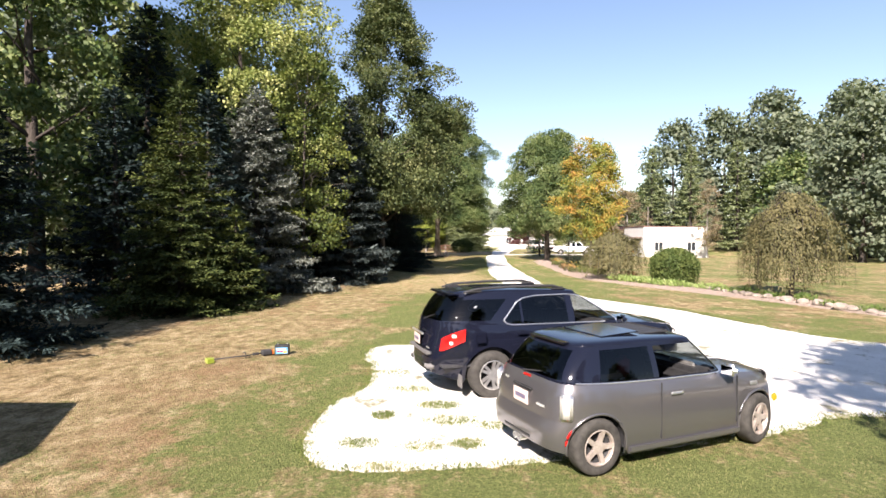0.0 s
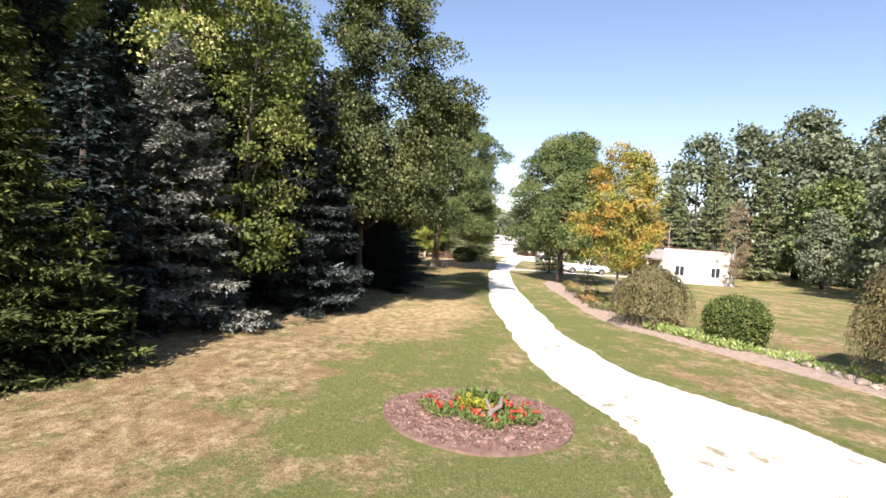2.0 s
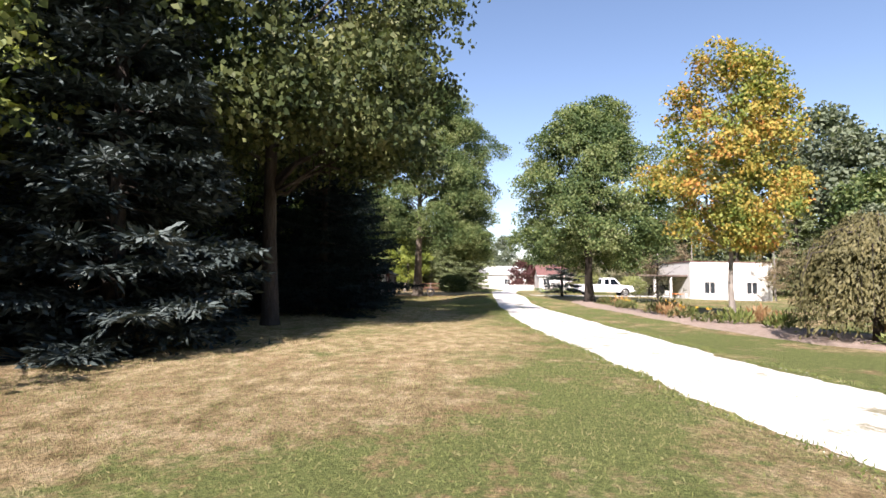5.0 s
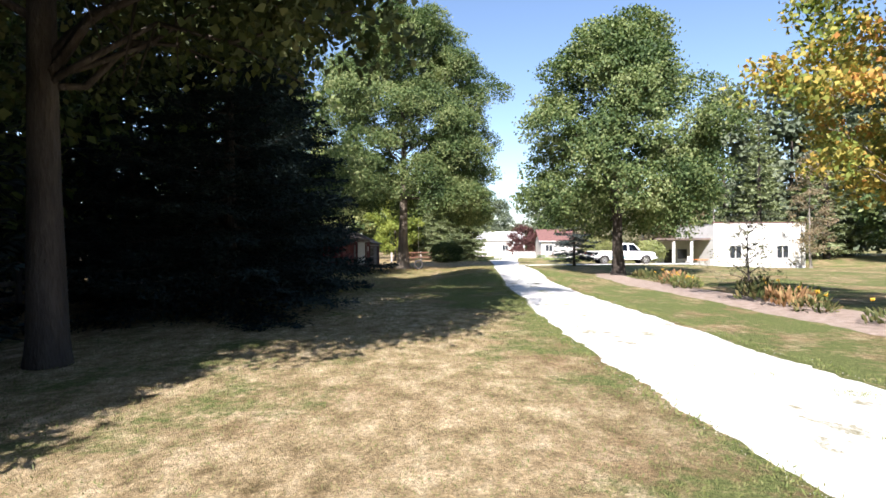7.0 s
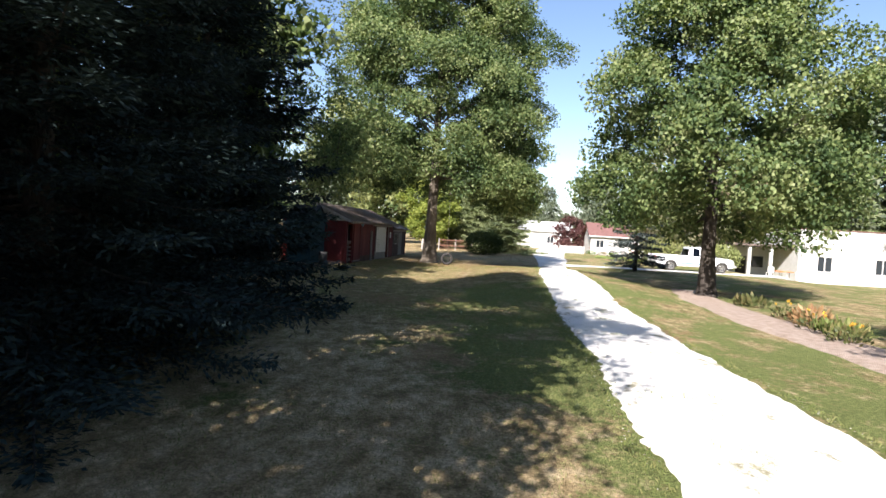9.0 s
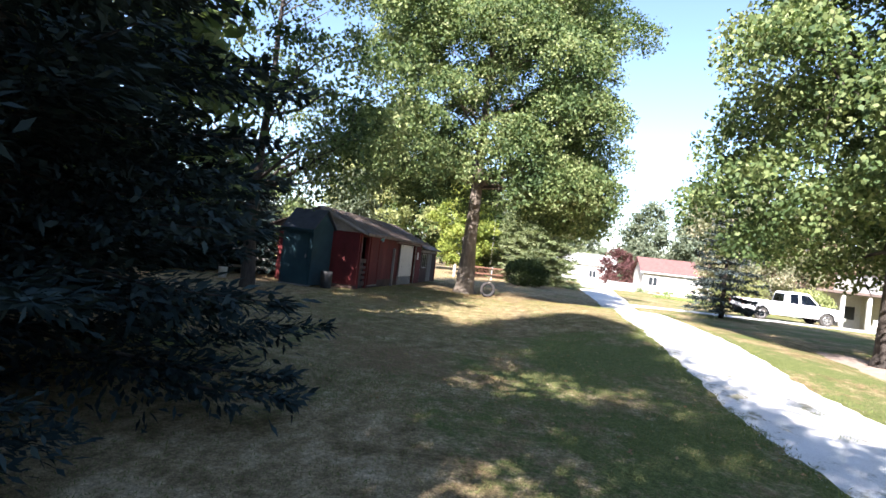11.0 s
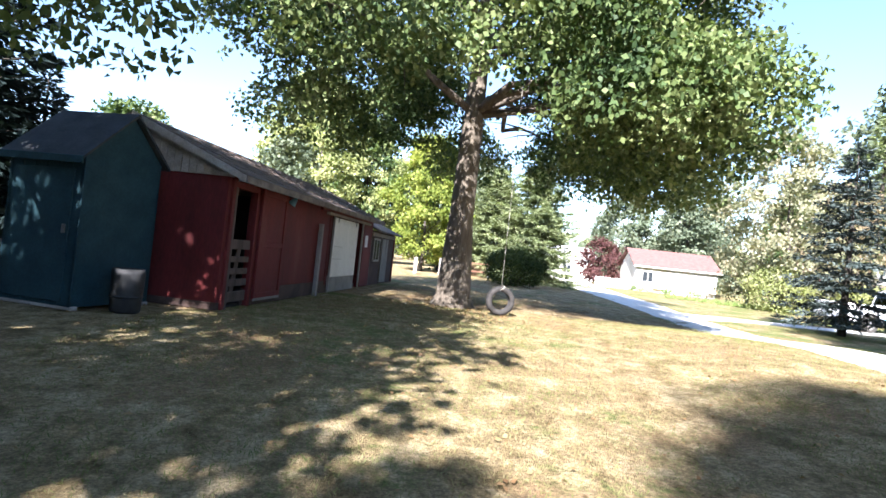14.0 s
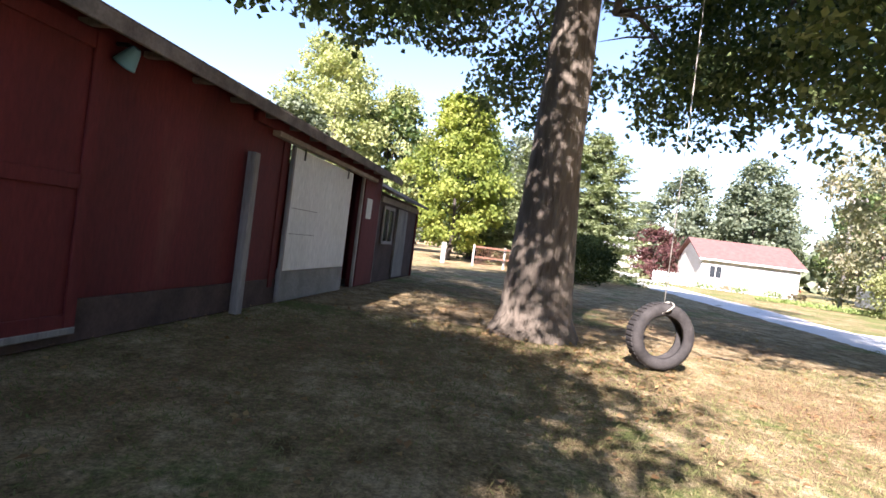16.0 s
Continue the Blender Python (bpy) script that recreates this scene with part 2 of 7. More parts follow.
def leaf_quads(P, D, N, L, W, rng, fold=0.25):
    """Leaves with their stalk at P, pointing along D, facing N."""
    D = unit(D)
    S = unit(np.cross(D, N))
    N = np.cross(S, D)
    L = (L * rng.uniform(0.7, 1.25, len(P)))[:, None]
    W = (W * rng.uniform(0.7, 1.25, len(P)))[:, None]
    mid = P + D * L * 0.45
    return np.stack([P, mid + S * W / 2 + N * W * fold, P + D * L, mid - S * W / 2 + N * W * fold], axis=1)


def tube(V, F, pts, radii, sides=7, cap=True):
    """Append a bent tapered tube to the lists V, F."""
    pts = [Vector(p) for p in pts]
    base = len(V)
    for i, p in enumerate(pts):
        d = (pts[min(i + 1, len(pts) - 1)] - pts[max(i - 1, 0)]).normalized()
        a = d.orthogonal().normalized() if abs(d.z) < 0.95 else Vector((1, 0, 0))
        a = (a - d * a.dot(d)).normalized()
        c = d.cross(a)
        for k in range(sides):
            w = 2 * math.pi * k / sides
            V.append(tuple(p + (a * math.cos(w) + c * math.sin(w)) * radii[i]))
    for i in range(len(pts) - 1):
        for k in range(sides):
            k2 = (k + 1) % sides
            F.append((base + i * sides + k, base + i * sides + k2, base + (i + 1) * sides + k2, base + (i + 1) * sides + k))
    if cap:
        F.append(tuple(base + (len(pts) - 1) * sides + k for k in range(sides)))
        F.append(tuple(base + k for k in reversed(range(sides))))


def empty(name, x, y, z=0.0, rz=0.0):
    e = new(name)
    e.empty_display_size = 0.3
    e.matrix_world = pose(x, y, z, 0, 0, rz)
    return e


# ---------------------------------------------------------------- trees


def deciduous(x, y, h, r, zb, leaf, n, trunk_r, seed, label, name="tree", bark="bark", clumps=60, size=0.19, lobes=0.16, flare=1.5,
              top=0.75, offset=(0, 0), category="tree", limb_to=24, spread=1.0, fork=0.72, low=0.10, extra=(), wobble=1.0, flat=0.62, taper=0.0):
    rng = np.random.default_rng(seed)
    tree = tagged(empty(name, x, y, dip(x, y)), label, category)
    az = rng.uniform(0, 6.283, clumps)
    u = (np.arange(clumps) + rng.uniform(0, 1, clumps)) / clumps
    prof = np.sin(np.pi * (low + (0.97 - low) * np.clip(u, 0.0, 1) ** top)) ** 0.62
    prof = np.maximum(prof * (1 - taper * np.maximum(u - 0.4, 0)), 0.16)
    az = (np.arange(clumps) * 2.39996 + rng.normal(0, 0.35, clumps)) % 6.2832
    lob = 1 + lobes * (np.sin(az * 2 + seed) * 0.5 + np.sin(az * 3 + u * 3 + seed * 2) * 0.4) + rng.normal(0, 0.09, clumps)
    f = rng.uniform(0.30, 1.0, clumps) ** 0.5
    f = np.where((u < 0.22) & (low > 0.2), np.maximum(f, 0.62), f)
    rad = r * prof * lob * f * 0.86
    C = np.stack([rad * np.cos(az) + offset[0] * prof, rad * np.sin(az) + offset[1] * prof, zb + (h - zb) * u * 0.95], axis=1)
    rc = (0.125 * r + 0.30) * rng.uniform(0.65, 1.35, clumps) * spread
    if extra:
        C = np.concatenate([C, np.array([e[:3] for e in extra], float)])
        rc = np.concatenate([rc, np.array([e[3] for e in extra], float)])
        clumps = len(C)
    # trunk and limbs
    V, F = [], []
    th = h * fork
    zs = [0, 0.05, 0.14, 0.3] + [th * k / 6 for k in range(1, 7)]
    zs = sorted(set(round(z, 3) for z in zs))
    wob = rng.normal(0, 0.012 * h, (len(zs), 2)).cumsum(axis=0) * 0.35 * wobble
    wob[:4] = 0
    centre = [(wob[i][0], wob[i][1], z) for i, z in enumerate(zs)]
    rr = [trunk_r * (1 - 0.8 * z / th) * (1 + (flare - 1) * math.exp(-z / 0.35)) for z in zs]
    tube(V, F, [(a, b, c - 0.05 if i == 0 else c) for i, (a, b, c) in enumerate(centre)], rr, 12)
    order = rng.permutation(clumps)[:limb_to]
    for k in order:
        c = C[k]
        zs0 = max(zb * (1.15 if low > 0.2 else 0.85), min(th * 0.96, c[2] - (0.35 + 0.5 * rng.random()) * math.hypot(c[0], c[1])))
        i = min(range(len(zs)), key=lambda q: abs(zs[q] - zs0))
        s = Vector((centre[i][0], centre[i][1], zs0))
        e = Vector(c)
        m = s.lerp(e, 0.5) + Vector((0, 0, 0.10 * (e - s).length))
        r0 = max(0.018, trunk_r * (1 - 0.8 * zs0 / th) * rng.uniform(0.28, 0.5))
        q = [s.lerp(m, w).lerp(m.lerp(e, w), w) + Vector(rng.normal(0, 0.03, 3)) * (e - s).length * (0 < w < 1) for w in (0, 0.2, 0.4, 0.6, 0.8, 1)]
        tube(V, F, q, [r0 * (1 - 0.85 * w) for w in (0, 0.2, 0.4, 0.6, 0.8, 1)], 5)
        for j in range(3):
            a = q[2 + j]
            b = a + Vector(rng.normal(0, 1, 3)).normalized() * (0.5 + 0.6 * rc[k])
            tube(V, F, [a, a.lerp(b, 0.5) + Vector((0, 0, 0.05)), b], [r0 * 0.35, r0 * 0.22, 0.006], 4)
    mesh_object("trunk", V, F, M[bark], tree, smooth=True)
    # leaves
    w = rc ** 2
    # leaves sit in sprigs, the sprigs on the skin of each clump
    per = 9
    m = max(1, n // per)
    which = rng.choice(clumps, m, p=w / w.sum())
    d = unit(rng.normal(0, 1, (m, 3)) + np.array([0, 0, 0.55]))
    rr = rng.uniform(0, 1, m) ** 0.28
    # boughs of unequal shape, flattened and tilted a little outwards
    kx, ky = rng.uniform(0.85, 1.5, clumps), rng.uniform(0.85, 1.5, clumps)
    T = C[which] + d * (rc[which] * rr)[:, None] * np.stack([kx[which], ky[which], np.full(m, flat)], 1)
    T[:, 2] -= 0.30 * (np.hypot(d[:, 0], d[:, 1]) * rr) * rc[which]
    P = np.repeat(T, per, axis=0) + rng.normal(0, 1, (m * per, 3)) * size * np.array([1.05, 1.05, 0.62])
    n = m * per
    out = unit(P - np.array([offset[0] * 0.5, offset[1] * 0.5, zb + (h - zb) * 0.4]))
    N = unit(rng.normal(0, 0.55, (n, 3)) + out * 0.85 + np.array([0, 0, 0.15]))
    D = unit(rng.normal(0, 1, (n, 3)) + out * 0.5 + np.array([0, 0, -0.35]))
    quads_object("crown", leaf_quads(P, D, N, size, size * 0.78, rng), M[leaf], tree)
    return tree


def conifer(x, y, h, r, needle, seed, label, z0=0.15, step=0.30, per=8, droop=0.30, dens=1.0, name="spruce_tree", size=0.24, power=0.8, bark="bark", trunk_r=None, ragged=0.16, inner=0.12, fine=False):
    rng = np.random.default_rng(seed)
    tree = tagged(empty(name, x, y), label, "tree")
    V, F = [], []
    tr = trunk_r or 0.018 * h
    tube(V, F, [(0, 0, -0.05), (0, 0, h * 0.3), (0, 0, h * 0.7), (0, 0, h * 0.97)], [tr * 1.2, tr * 0.8, tr * 0.4, 0.015], 9)
    Q = []
    z = z0
    while z < h * 0.985:
        u = z / h
        length = r * (1 - u) ** power + 0.10
        cnt = max(4, int(per * (0.45 + 0.55 * (1 - u))))
        a0 = rng.uniform(0, 6.28)
        for k in range(cnt):
            a = a0 + 6.283 * k / cnt + rng.normal(0, 0.16)
            ln = length * (1 + rng.normal(0, ragged))
            if ln < 0.08:
                continue
            out = np.array([math.cos(a), math.sin(a), 0.0])
            side = np.array([-math.sin(a), math.cos(a), 0.0])
            dr = droop * (0.4 + 0.6 * (1 - u)) + rng.normal(0, 0.06)
            zz = z + rng.normal(0, 0.08)

            def spine(s):
                s = np.asarray(s)[:, None]
                return out * s * ln + np.array([0, 0, 1.0]) * (zz + ln * (-dr * s + 0.55 * dr * s ** 2.2 + 0.25 * u * s))
            if k % 2 == 0 and ln > 0.5:
                q = spine([0, 0.3, 0.65, 0.95])
                tube(V, F, q, [0.012 + 0.011 * ln, 0.02, 0.014, 0.006], 4, False)
            m = max(3, int(dens * ln / 0.10))
            s = np.sort(rng.uniform(inner, 1.0, m))
            B = spine(s)
            for sgn in (-1, 1):
                bl = (0.18 + 0.30 * ln * (1 - s) ** 0.8) * rng.uniform(0.6, 1.2, m)
                dirs = unit(out * 0.75 + side * sgn * 0.85 + np.stack([np.zeros(m), np.zeros(m), rng.normal(-0.12, 0.22, m)], 1))
                for w in ((0.0, 0.22, 0.45, 0.7, 0.92) if fine else (0.0, 0.38, 0.72)):
                    P = B + dirs * (bl * w)[:, None] + rng.normal(0, 0.015, (m, 3))
                    keep = (bl > 0.3) | (w < 0.3) if fine else (bl > 0.25) | (w < 0.5)
                    N = unit(np.array([0, 0, 1.0]) + rng.normal(0, 0.45, (m, 3)))
                    D = unit(dirs + rng.normal(0, 0.28, (m, 3)))
                    Q.append(leaf_quads(P[keep], D[keep], N[keep], size, size * (0.34 if fine else 0.36), rng, 0.15))
        z += step * (0.55 + 0.6 * (1 - u)) * rng.uniform(0.75, 1.25)
    n = int(60 * dens)
    P = np.stack([np.zeros(n), np.zeros(n), rng.uniform(h * 0.93, h, n)], 1)
    D = unit(rng.normal(0, 0.6, (n, 3)) + np.array([0, 0, 0.9]))
    Q.append(leaf_quads(P, D, unit(rng.normal(0, 1, (n, 3))), size * 0.8, size * 0.3, rng))
    mesh_object("trunk", V, F, M[bark], tree, smooth=True)
    quads_object("crown", np.concatenate(Q), M[needle], tree)
    return tree


def weeping(x, y, h, r, seed, label, n=9000, leaf="leaf_weep"):
    """A grafted weeping tree: a short stem, arching limbs and hanging strands."""
    rng = np.random.default_rng(seed)
    tree = tagged(empty("weeping_tree", x, y), label, "tree")
    V, F = [], []
    tube(V, F, [(0, 0, -0.05), (0.05, 0, h * 0.4), (0, 0.05, h * 0.8)], [0.11, 0.08, 0.06], 8)
    Q = []
    strands = 260
    for k in range(strands):
        a = rng.uniform(0, 6.283)
        f = rng.uniform(0.15, 1) ** 0.6
        rad = r * f * (1 + 0.14 * math.sin(3 * a + seed) + rng.normal(0, 0.06))
        ztop = h * (1 - 0.33 * f ** 2) * rng.uniform(0.92, 1.03)
        ex, ey = rad * math.cos(a), rad * math.sin(a)
        zlow = max(0.08, h * rng.uniform(0.02, 0.32))
        arch = [(0, 0, h * 0.78), (ex * 0.45, ey * 0.45, ztop * 1.02), (ex * 0.9, ey * 0.9, ztop * 0.95), (ex * 1.03, ey * 1.03, (ztop + zlow) / 2), (ex * 1.05, ey * 1.05, zlow)]
        if k % 3 == 0:
            tube(V, F, arch, [0.03, 0.02, 0.014, 0.008, 0.004], 4, False)
        m = n // strands
        s = rng.uniform(1.0, 4.0, m)
        A = np.array(arch)
        i = np.minimum(s.astype(int), 3)
        P = A[i] + (A[i + 1] - A[i]) * (s - i)[:, None] + rng.normal(0, 0.06, (m, 3))
        D = unit(np.array([ex * 0.25, ey * 0.25, -1.0]) + rng.normal(0, 0.45, (m, 3)))
        N = unit(np.array([ex, ey, 0.4]) + rng.normal(0, 0.5, (m, 3)))
        Q.append(leaf_quads(P, D, N, 0.12, 0.042, rng))
    mesh_object("trunk", V, F, M["bark"], tree, smooth=True)
    quads_object("crown", np.concatenate(Q), M[leaf], tree)
    return tree


def shrub(x, y, h, r, seed, label, n=5000, leaf="leaf_shrub", size=0.07, name="bush", ry=None, category="bush", lumps=26, soft=0.10):
    rng = np.random.default_rng(seed)
    ob = tagged(empty(name, x, y), label, category)
    ry = ry or r
    V, F = [], []
    for k in range(9):
        a = 6.283 * k / 9 + rng.normal(0, 0.2)
        e = Vector((math.cos(a) * r * 0.6, math.sin(a) * ry * 0.6, h * rng.uniform(0.5, 0.85)))
        tube(V, F, [(0, 0, -0.03), e * 0.5 + Vector((0, 0, 0.08)), e], [0.025, 0.016, 0.006], 5)
    mesh_object("stems", V, F, M["bark"], ob, smooth=True)
    d = unit(rng.normal(0, 1, (n, 3)))
    d[:, 2] = np.abs(d[:, 2]) * rng.choice([1, 1, -1], n)
    under = d[:, 2] < 0
    d[under, :2] *= (0.55 + 0.45 / np.maximum(np.hypot(d[under, 0], d[under, 1]), 0.5))[:, None]
    B = unit(rng.normal(0, 1, (lumps, 3)))
    near = (d @ B.T).max(axis=1)
    rr = rng.uniform(0.55, 1, n) ** 0.5 * (1 + soft * (near - 0.8) * 3 + rng.normal(0, soft * 0.5, n))
    P = d * rr[:, None] * np.array([r, ry, h * 0.5]) + np.array([0, 0, h * 0.5])
    P[:, 2] = np.maximum(P[:, 2], 0.02)
    N = unit(d + rng.normal(0, 0.6, (n, 3)))
    D = unit(rng.normal(0, 1, (n, 3)) + np.array([0, 0, 0.4]) + d * 0.5)
    quads_object("foliage", leaf_quads(P, D, N, size, size * 0.6, rng), M[leaf], ob)
    return ob

# ---------------------------------------------------------------- ground, drive, beds


def graded(lo, hi, step, far):
    core = list(np.arange(lo, hi + 1e-6, step))
    up, d, p = [], step, hi
    while p < far:
        d *= 1.5
        p += d
        up.append(p)
    dn, d, p = [], step, lo
    while p > -far:
        d *= 1.5
        p -= d
        dn.append(p)
    return dn[::-1] + core + up


def ease(v):
    v = max(0.0, min(1.0, v))
    return v * v * (3 - 2 * v)


def dip(x, y):
    """The shallow hollow in which the workshop stands, and the low rise that the drive crosses before the great oak."""
    hollow = -0.9 * math.exp(-((x - 38) / 12) ** 4 - ((y - 92) / 18) ** 4)
    return hollow + 0.36 * ease((x - 0.8) / 3.4) * ease((9.8 - x) / 2.4) * math.exp(-((y - 62.5) / 7) ** 4)


def ground_sheet():
    xs, ys = graded(-14, 56, 1.0, 2600), graded(0, 116, 1.0, 2600)
    V = [(x, y, dip(x, y) - 0.012 + (0.012 * noise.noise((x * 0.35, y * 0.35, 0)) if abs(x) < 30 and -10 < y < 120 else 0)) for y in ys for x in xs]
    w = len(xs)
    F = [(j * w + i, j * w + i + 1, (j + 1) * w + i + 1, (j + 1) * w + i) for j in range(len(ys) - 1) for i in range(w - 1)]
    return tagged(mesh_object("ground", V, F, M["lawn"], smooth=True), "mown lawn, green and sun-dried in patches", "lawn", kind="structure")


ground_sheet()

# drive: rows of (left edge, right edge) walking away from the parking place
DRIVE = [((4.75, 15.6), (11.0, 15.2)), ((4.75, 17.0), (10.2, 17.0)), ((4.9, 18.9), (9.6, 19.4)), ((4.65, 20.7), (9.2, 21.2)), ((4.12, 22.9), (8.1, 23.1)), ((3.74, 25.6), (6.75, 25.6)), ((3.62, 28.6), (6.3, 28.6)), ((3.56, 31.4), (5.95, 31.6)),
         ((3.46, 35.2), (6.0, 35.4)), ((3.32, 39.0), (6.0, 39.6)), ((3.42, 43.0), (6.02, 43.6)), ((3.66, 47.0), (6.1, 47.4)), ((3.88, 51.0), (6.25, 51.4)), ((4.15, 56.6), (6.4, 57)), ((4.5, 62), (6.75, 63)),
         ((5.1, 67.5), (7.3, 69)), ((5.75, 73.5), (7.9, 75)), ((6.3, 79), (8.7, 80)), ((6.8, 85), (9.6, 85)), ((7.3, 92), (10.4, 91)), ((8.1, 101), (11.6, 99)), ((9.6, 112), (13.4, 110)), ((12, 128), (16.5, 126)), ((16, 150), (21, 148))]
PARK = [(5.2, 19.4), (4.9, 17.9), (4.3, 16.7), (2.9, 15.9), (1.2, 15.3), (0.0, 15.0), (-0.9, 14.8), (-1.05, 13.7), (-0.65, 12.0), (-0.75, 11.0), (-1.0, 10.3), (-1.15, 9.5), (-1.05, 8.5), (-0.85, 7.95), (-0.45, 7.7),
        (0.2, 7.7), (1.0, 7.8), (2.0, 8.0), (3.6, 8.45), (5.2, 9.05), (6.3, 9.6), (7.6, 9.7), (9.8, 9.2), (13, 7.8), (18, 3.6), (24, -3.4), (29, 0.6), (22, 9.1), (16, 13.4), (12.8, 14.6), (11.2, 15.3), (10.3, 16.3), (9.7, 18.2)]


def smooth_line(p, n=6):
    out = []
    for i in range(len(p) - 1):
        a, b, c, d = p[max(i - 1, 0)], p[i], p[i + 1], p[min(i + 2, len(p) - 1)]
        for k in range(n):
            s = k / n
            out.append(tuple(0.5 * ((2 * b[q]) + (c[q] - a[q]) * s + (2 * a[q] - 5 * b[q] + 4 * c[q] - d[q]) * s * s + (3 * b[q] - a[q] - 3 * c[q] + d[q]) * s ** 3) for q in (0, 1)))
    return out + [p[-1]]


def rough_line(p, amp, seed, pace=0):
    """Smooth a line, then fray it as gravel frays into grass."""
    q = smooth_line(p, 36)
    if pace:
        a = np.array(q)
        d = np.concatenate([[0], np.cumsum(np.hypot(*np.diff(a, axis=0).T))])
        w = np.arange(0, d[-1], pace)
        q = list(zip(np.interp(w, d, a[:, 0]), np.interp(w, d, a[:, 1])))
    out = []
    for i, (x, y) in enumerate(q):
        n1 = noise.noise((x * 0.9, y * 0.9, seed)) * amp + noise.noise((x * 4, y * 4, seed)) * amp * 0.6 + noise.noise((x * 10, y * 10, seed)) * amp * 0.45
        n2 = noise.noise((x * 0.9, y * 0.9, seed + 7)) * amp + noise.noise((x * 4, y * 4, seed + 7)) * amp * 0.6 + noise.noise((x * 10, y * 10, seed + 7)) * amp * 0.45
        out.append((x + n1, y + n2))
    return out


LEFT = rough_line([a for a, b in DRIVE], 0.13, 1)
RIGHT = rough_line([b for a, b in DRIVE], 0.13, 2)
PARKLINE = rough_line(PARK, 0.12, 3, 0.09)


def fill(name, outline, z, material, skirt=0.05, label="", category="", kind="structure"):
    bm = bmesh.new()
    vs = [bm.verts.new((x, y, z)) for x, y in outline]
    for tri in geometry.tessellate_polygon([[Vector((x, y, 0)) for x, y in outline]]):
        a, b, c = (vs[i] for i in tri)
        up = (b.co - a.co).cross(c.co - a.co).z
        if abs(up) > 1e-9:
            bm.faces.new((a, b, c) if up > 0 else (a, c, b))
    cx, cy = sum(p[0] for p in outline) / len(outline), sum(p[1] for p in outline) / len(outline)
    lo = [bm.verts.new((v.co.x + (v.co.x - cx) * 0.002, v.co.y + (v.co.y - cy) * 0.002, -skirt)) for v in vs]
    for i in range(len(vs)):
        j = (i + 1) % len(vs)
        bm.faces.new((vs[i], lo[i], lo[j], vs[j]))
    me = bpy.data.meshes.new(name)
    bm.to_mesh(me)
    bm.free()
    me.materials.append(material)
    return tagged(new(name, me), label, category, kind=kind)


def drive():
    V, F = [], []
    n = len(LEFT)
    cross = 7
    for i in range(n):
        a, b = LEFT[i], RIGHT[i]
        for k in range(cross):
            s = k / (cross - 1)
            z = (0.016 + 0.02 * math.sin(math.pi * s)) * min(1.0, i / 56) if 0 < k < cross - 1 else -0.03
            px, py = a[0] + (b[0] - a[0]) * s, a[1] + (b[1] - a[1]) * s
            V.append((px, py, z + dip(px, py)))
    for i in range(n - 1):
        for k in range(cross - 1):
            F.append((i * cross + k, i * cross + k + 1, (i + 1) * cross + k + 1, (i + 1) * cross + k))
    tagged(mesh_object("road", V, F, M["gravel"], smooth=True), "white limestone gravel drive with frayed grassy edges", "gravel drive", kind="structure")


drive()


def spur():
    """The gravel arm that leaves the drive towards the pickup."""
    V, F = [], []
    mid = smooth_line([(7.0, 77.4), (9.4, 78.4), (12.4, 79.0), (16.0, 79.4), (20.0, 80.0), (24.5, 80.6)], 12)
    for i, (x, y) in enumerate(mid):
        w = 2.0 - 0.9 * ease(i / 16)
        for k in range(5):
            u = y + w * (k / 2 - 1) + 0.16 * noise.noise((x * 1.1, k * 3.1, 4))
            V.append((x, u, 0.012 + 0.008 * (1 - abs(k / 2 - 1)) if 0 < k < 4 and 0 < i < len(mid) - 1 else -0.03))
    for i in range(len(mid) - 1):
        for k in range(4):
            F.append((i * 5 + k, (i + 1) * 5 + k, (i + 1) * 5 + k + 1, i * 5 + k + 1))
    tagged(mesh_object("road_spur", V, F, M["gravel"], smooth=True), "short arm of white gravel leading off the drive", "gravel drive", kind="structure")


spur()
fill("pavement", PARKLINE, 0.012, M["gravel"], 0.05, "white gravel parking place with grass coming through", "gravel parking")

# the round flower bed in the lawn
BED = [(2.05 + 1.9 * math.cos(a) * (1 + 0.03 * math.sin(5 * a)), 20.25 + 1.95 * math.sin(a) * (1 + 0.03 * math.cos(4 * a))) for a in np.linspace(0, 2 * math.pi, 60, endpoint=False)]
fill("flower_bed_ground", BED, 0.03, M["mulch"], 0.05, "round bed of reddish wood mulch in the lawn", "mulch bed")
# the long bed beside the drive
LONGBED = [(10.4, 63), (9.1, 59), (8.8, 55), (8.65, 50.5), (8.6, 46), (8.4, 42), (8.35, 38), (8.8, 34.6), (9.9, 31.4), (11.3, 28.8), (12.4, 26.6), (13.7, 23.0), (15.4, 18.0), (17.2, 18.8), (16.4, 22), (15.4, 26), (14.6, 30), (13.6, 34), (12.0, 38.5), (11.2, 42), (10.8, 47), (10.7, 52), (10.8, 57), (11.6, 63)]


def resample(line, n):
    p = np.array(smooth_line(line, 10))
    d = np.concatenate([[0], np.cumsum(np.hypot(*np.diff(p, axis=0).T))])
    w = np.linspace(0, d[-1], n)
    return np.stack([np.interp(w, d, p[:, 0]), np.interp(w, d, p[:, 1])], 1)


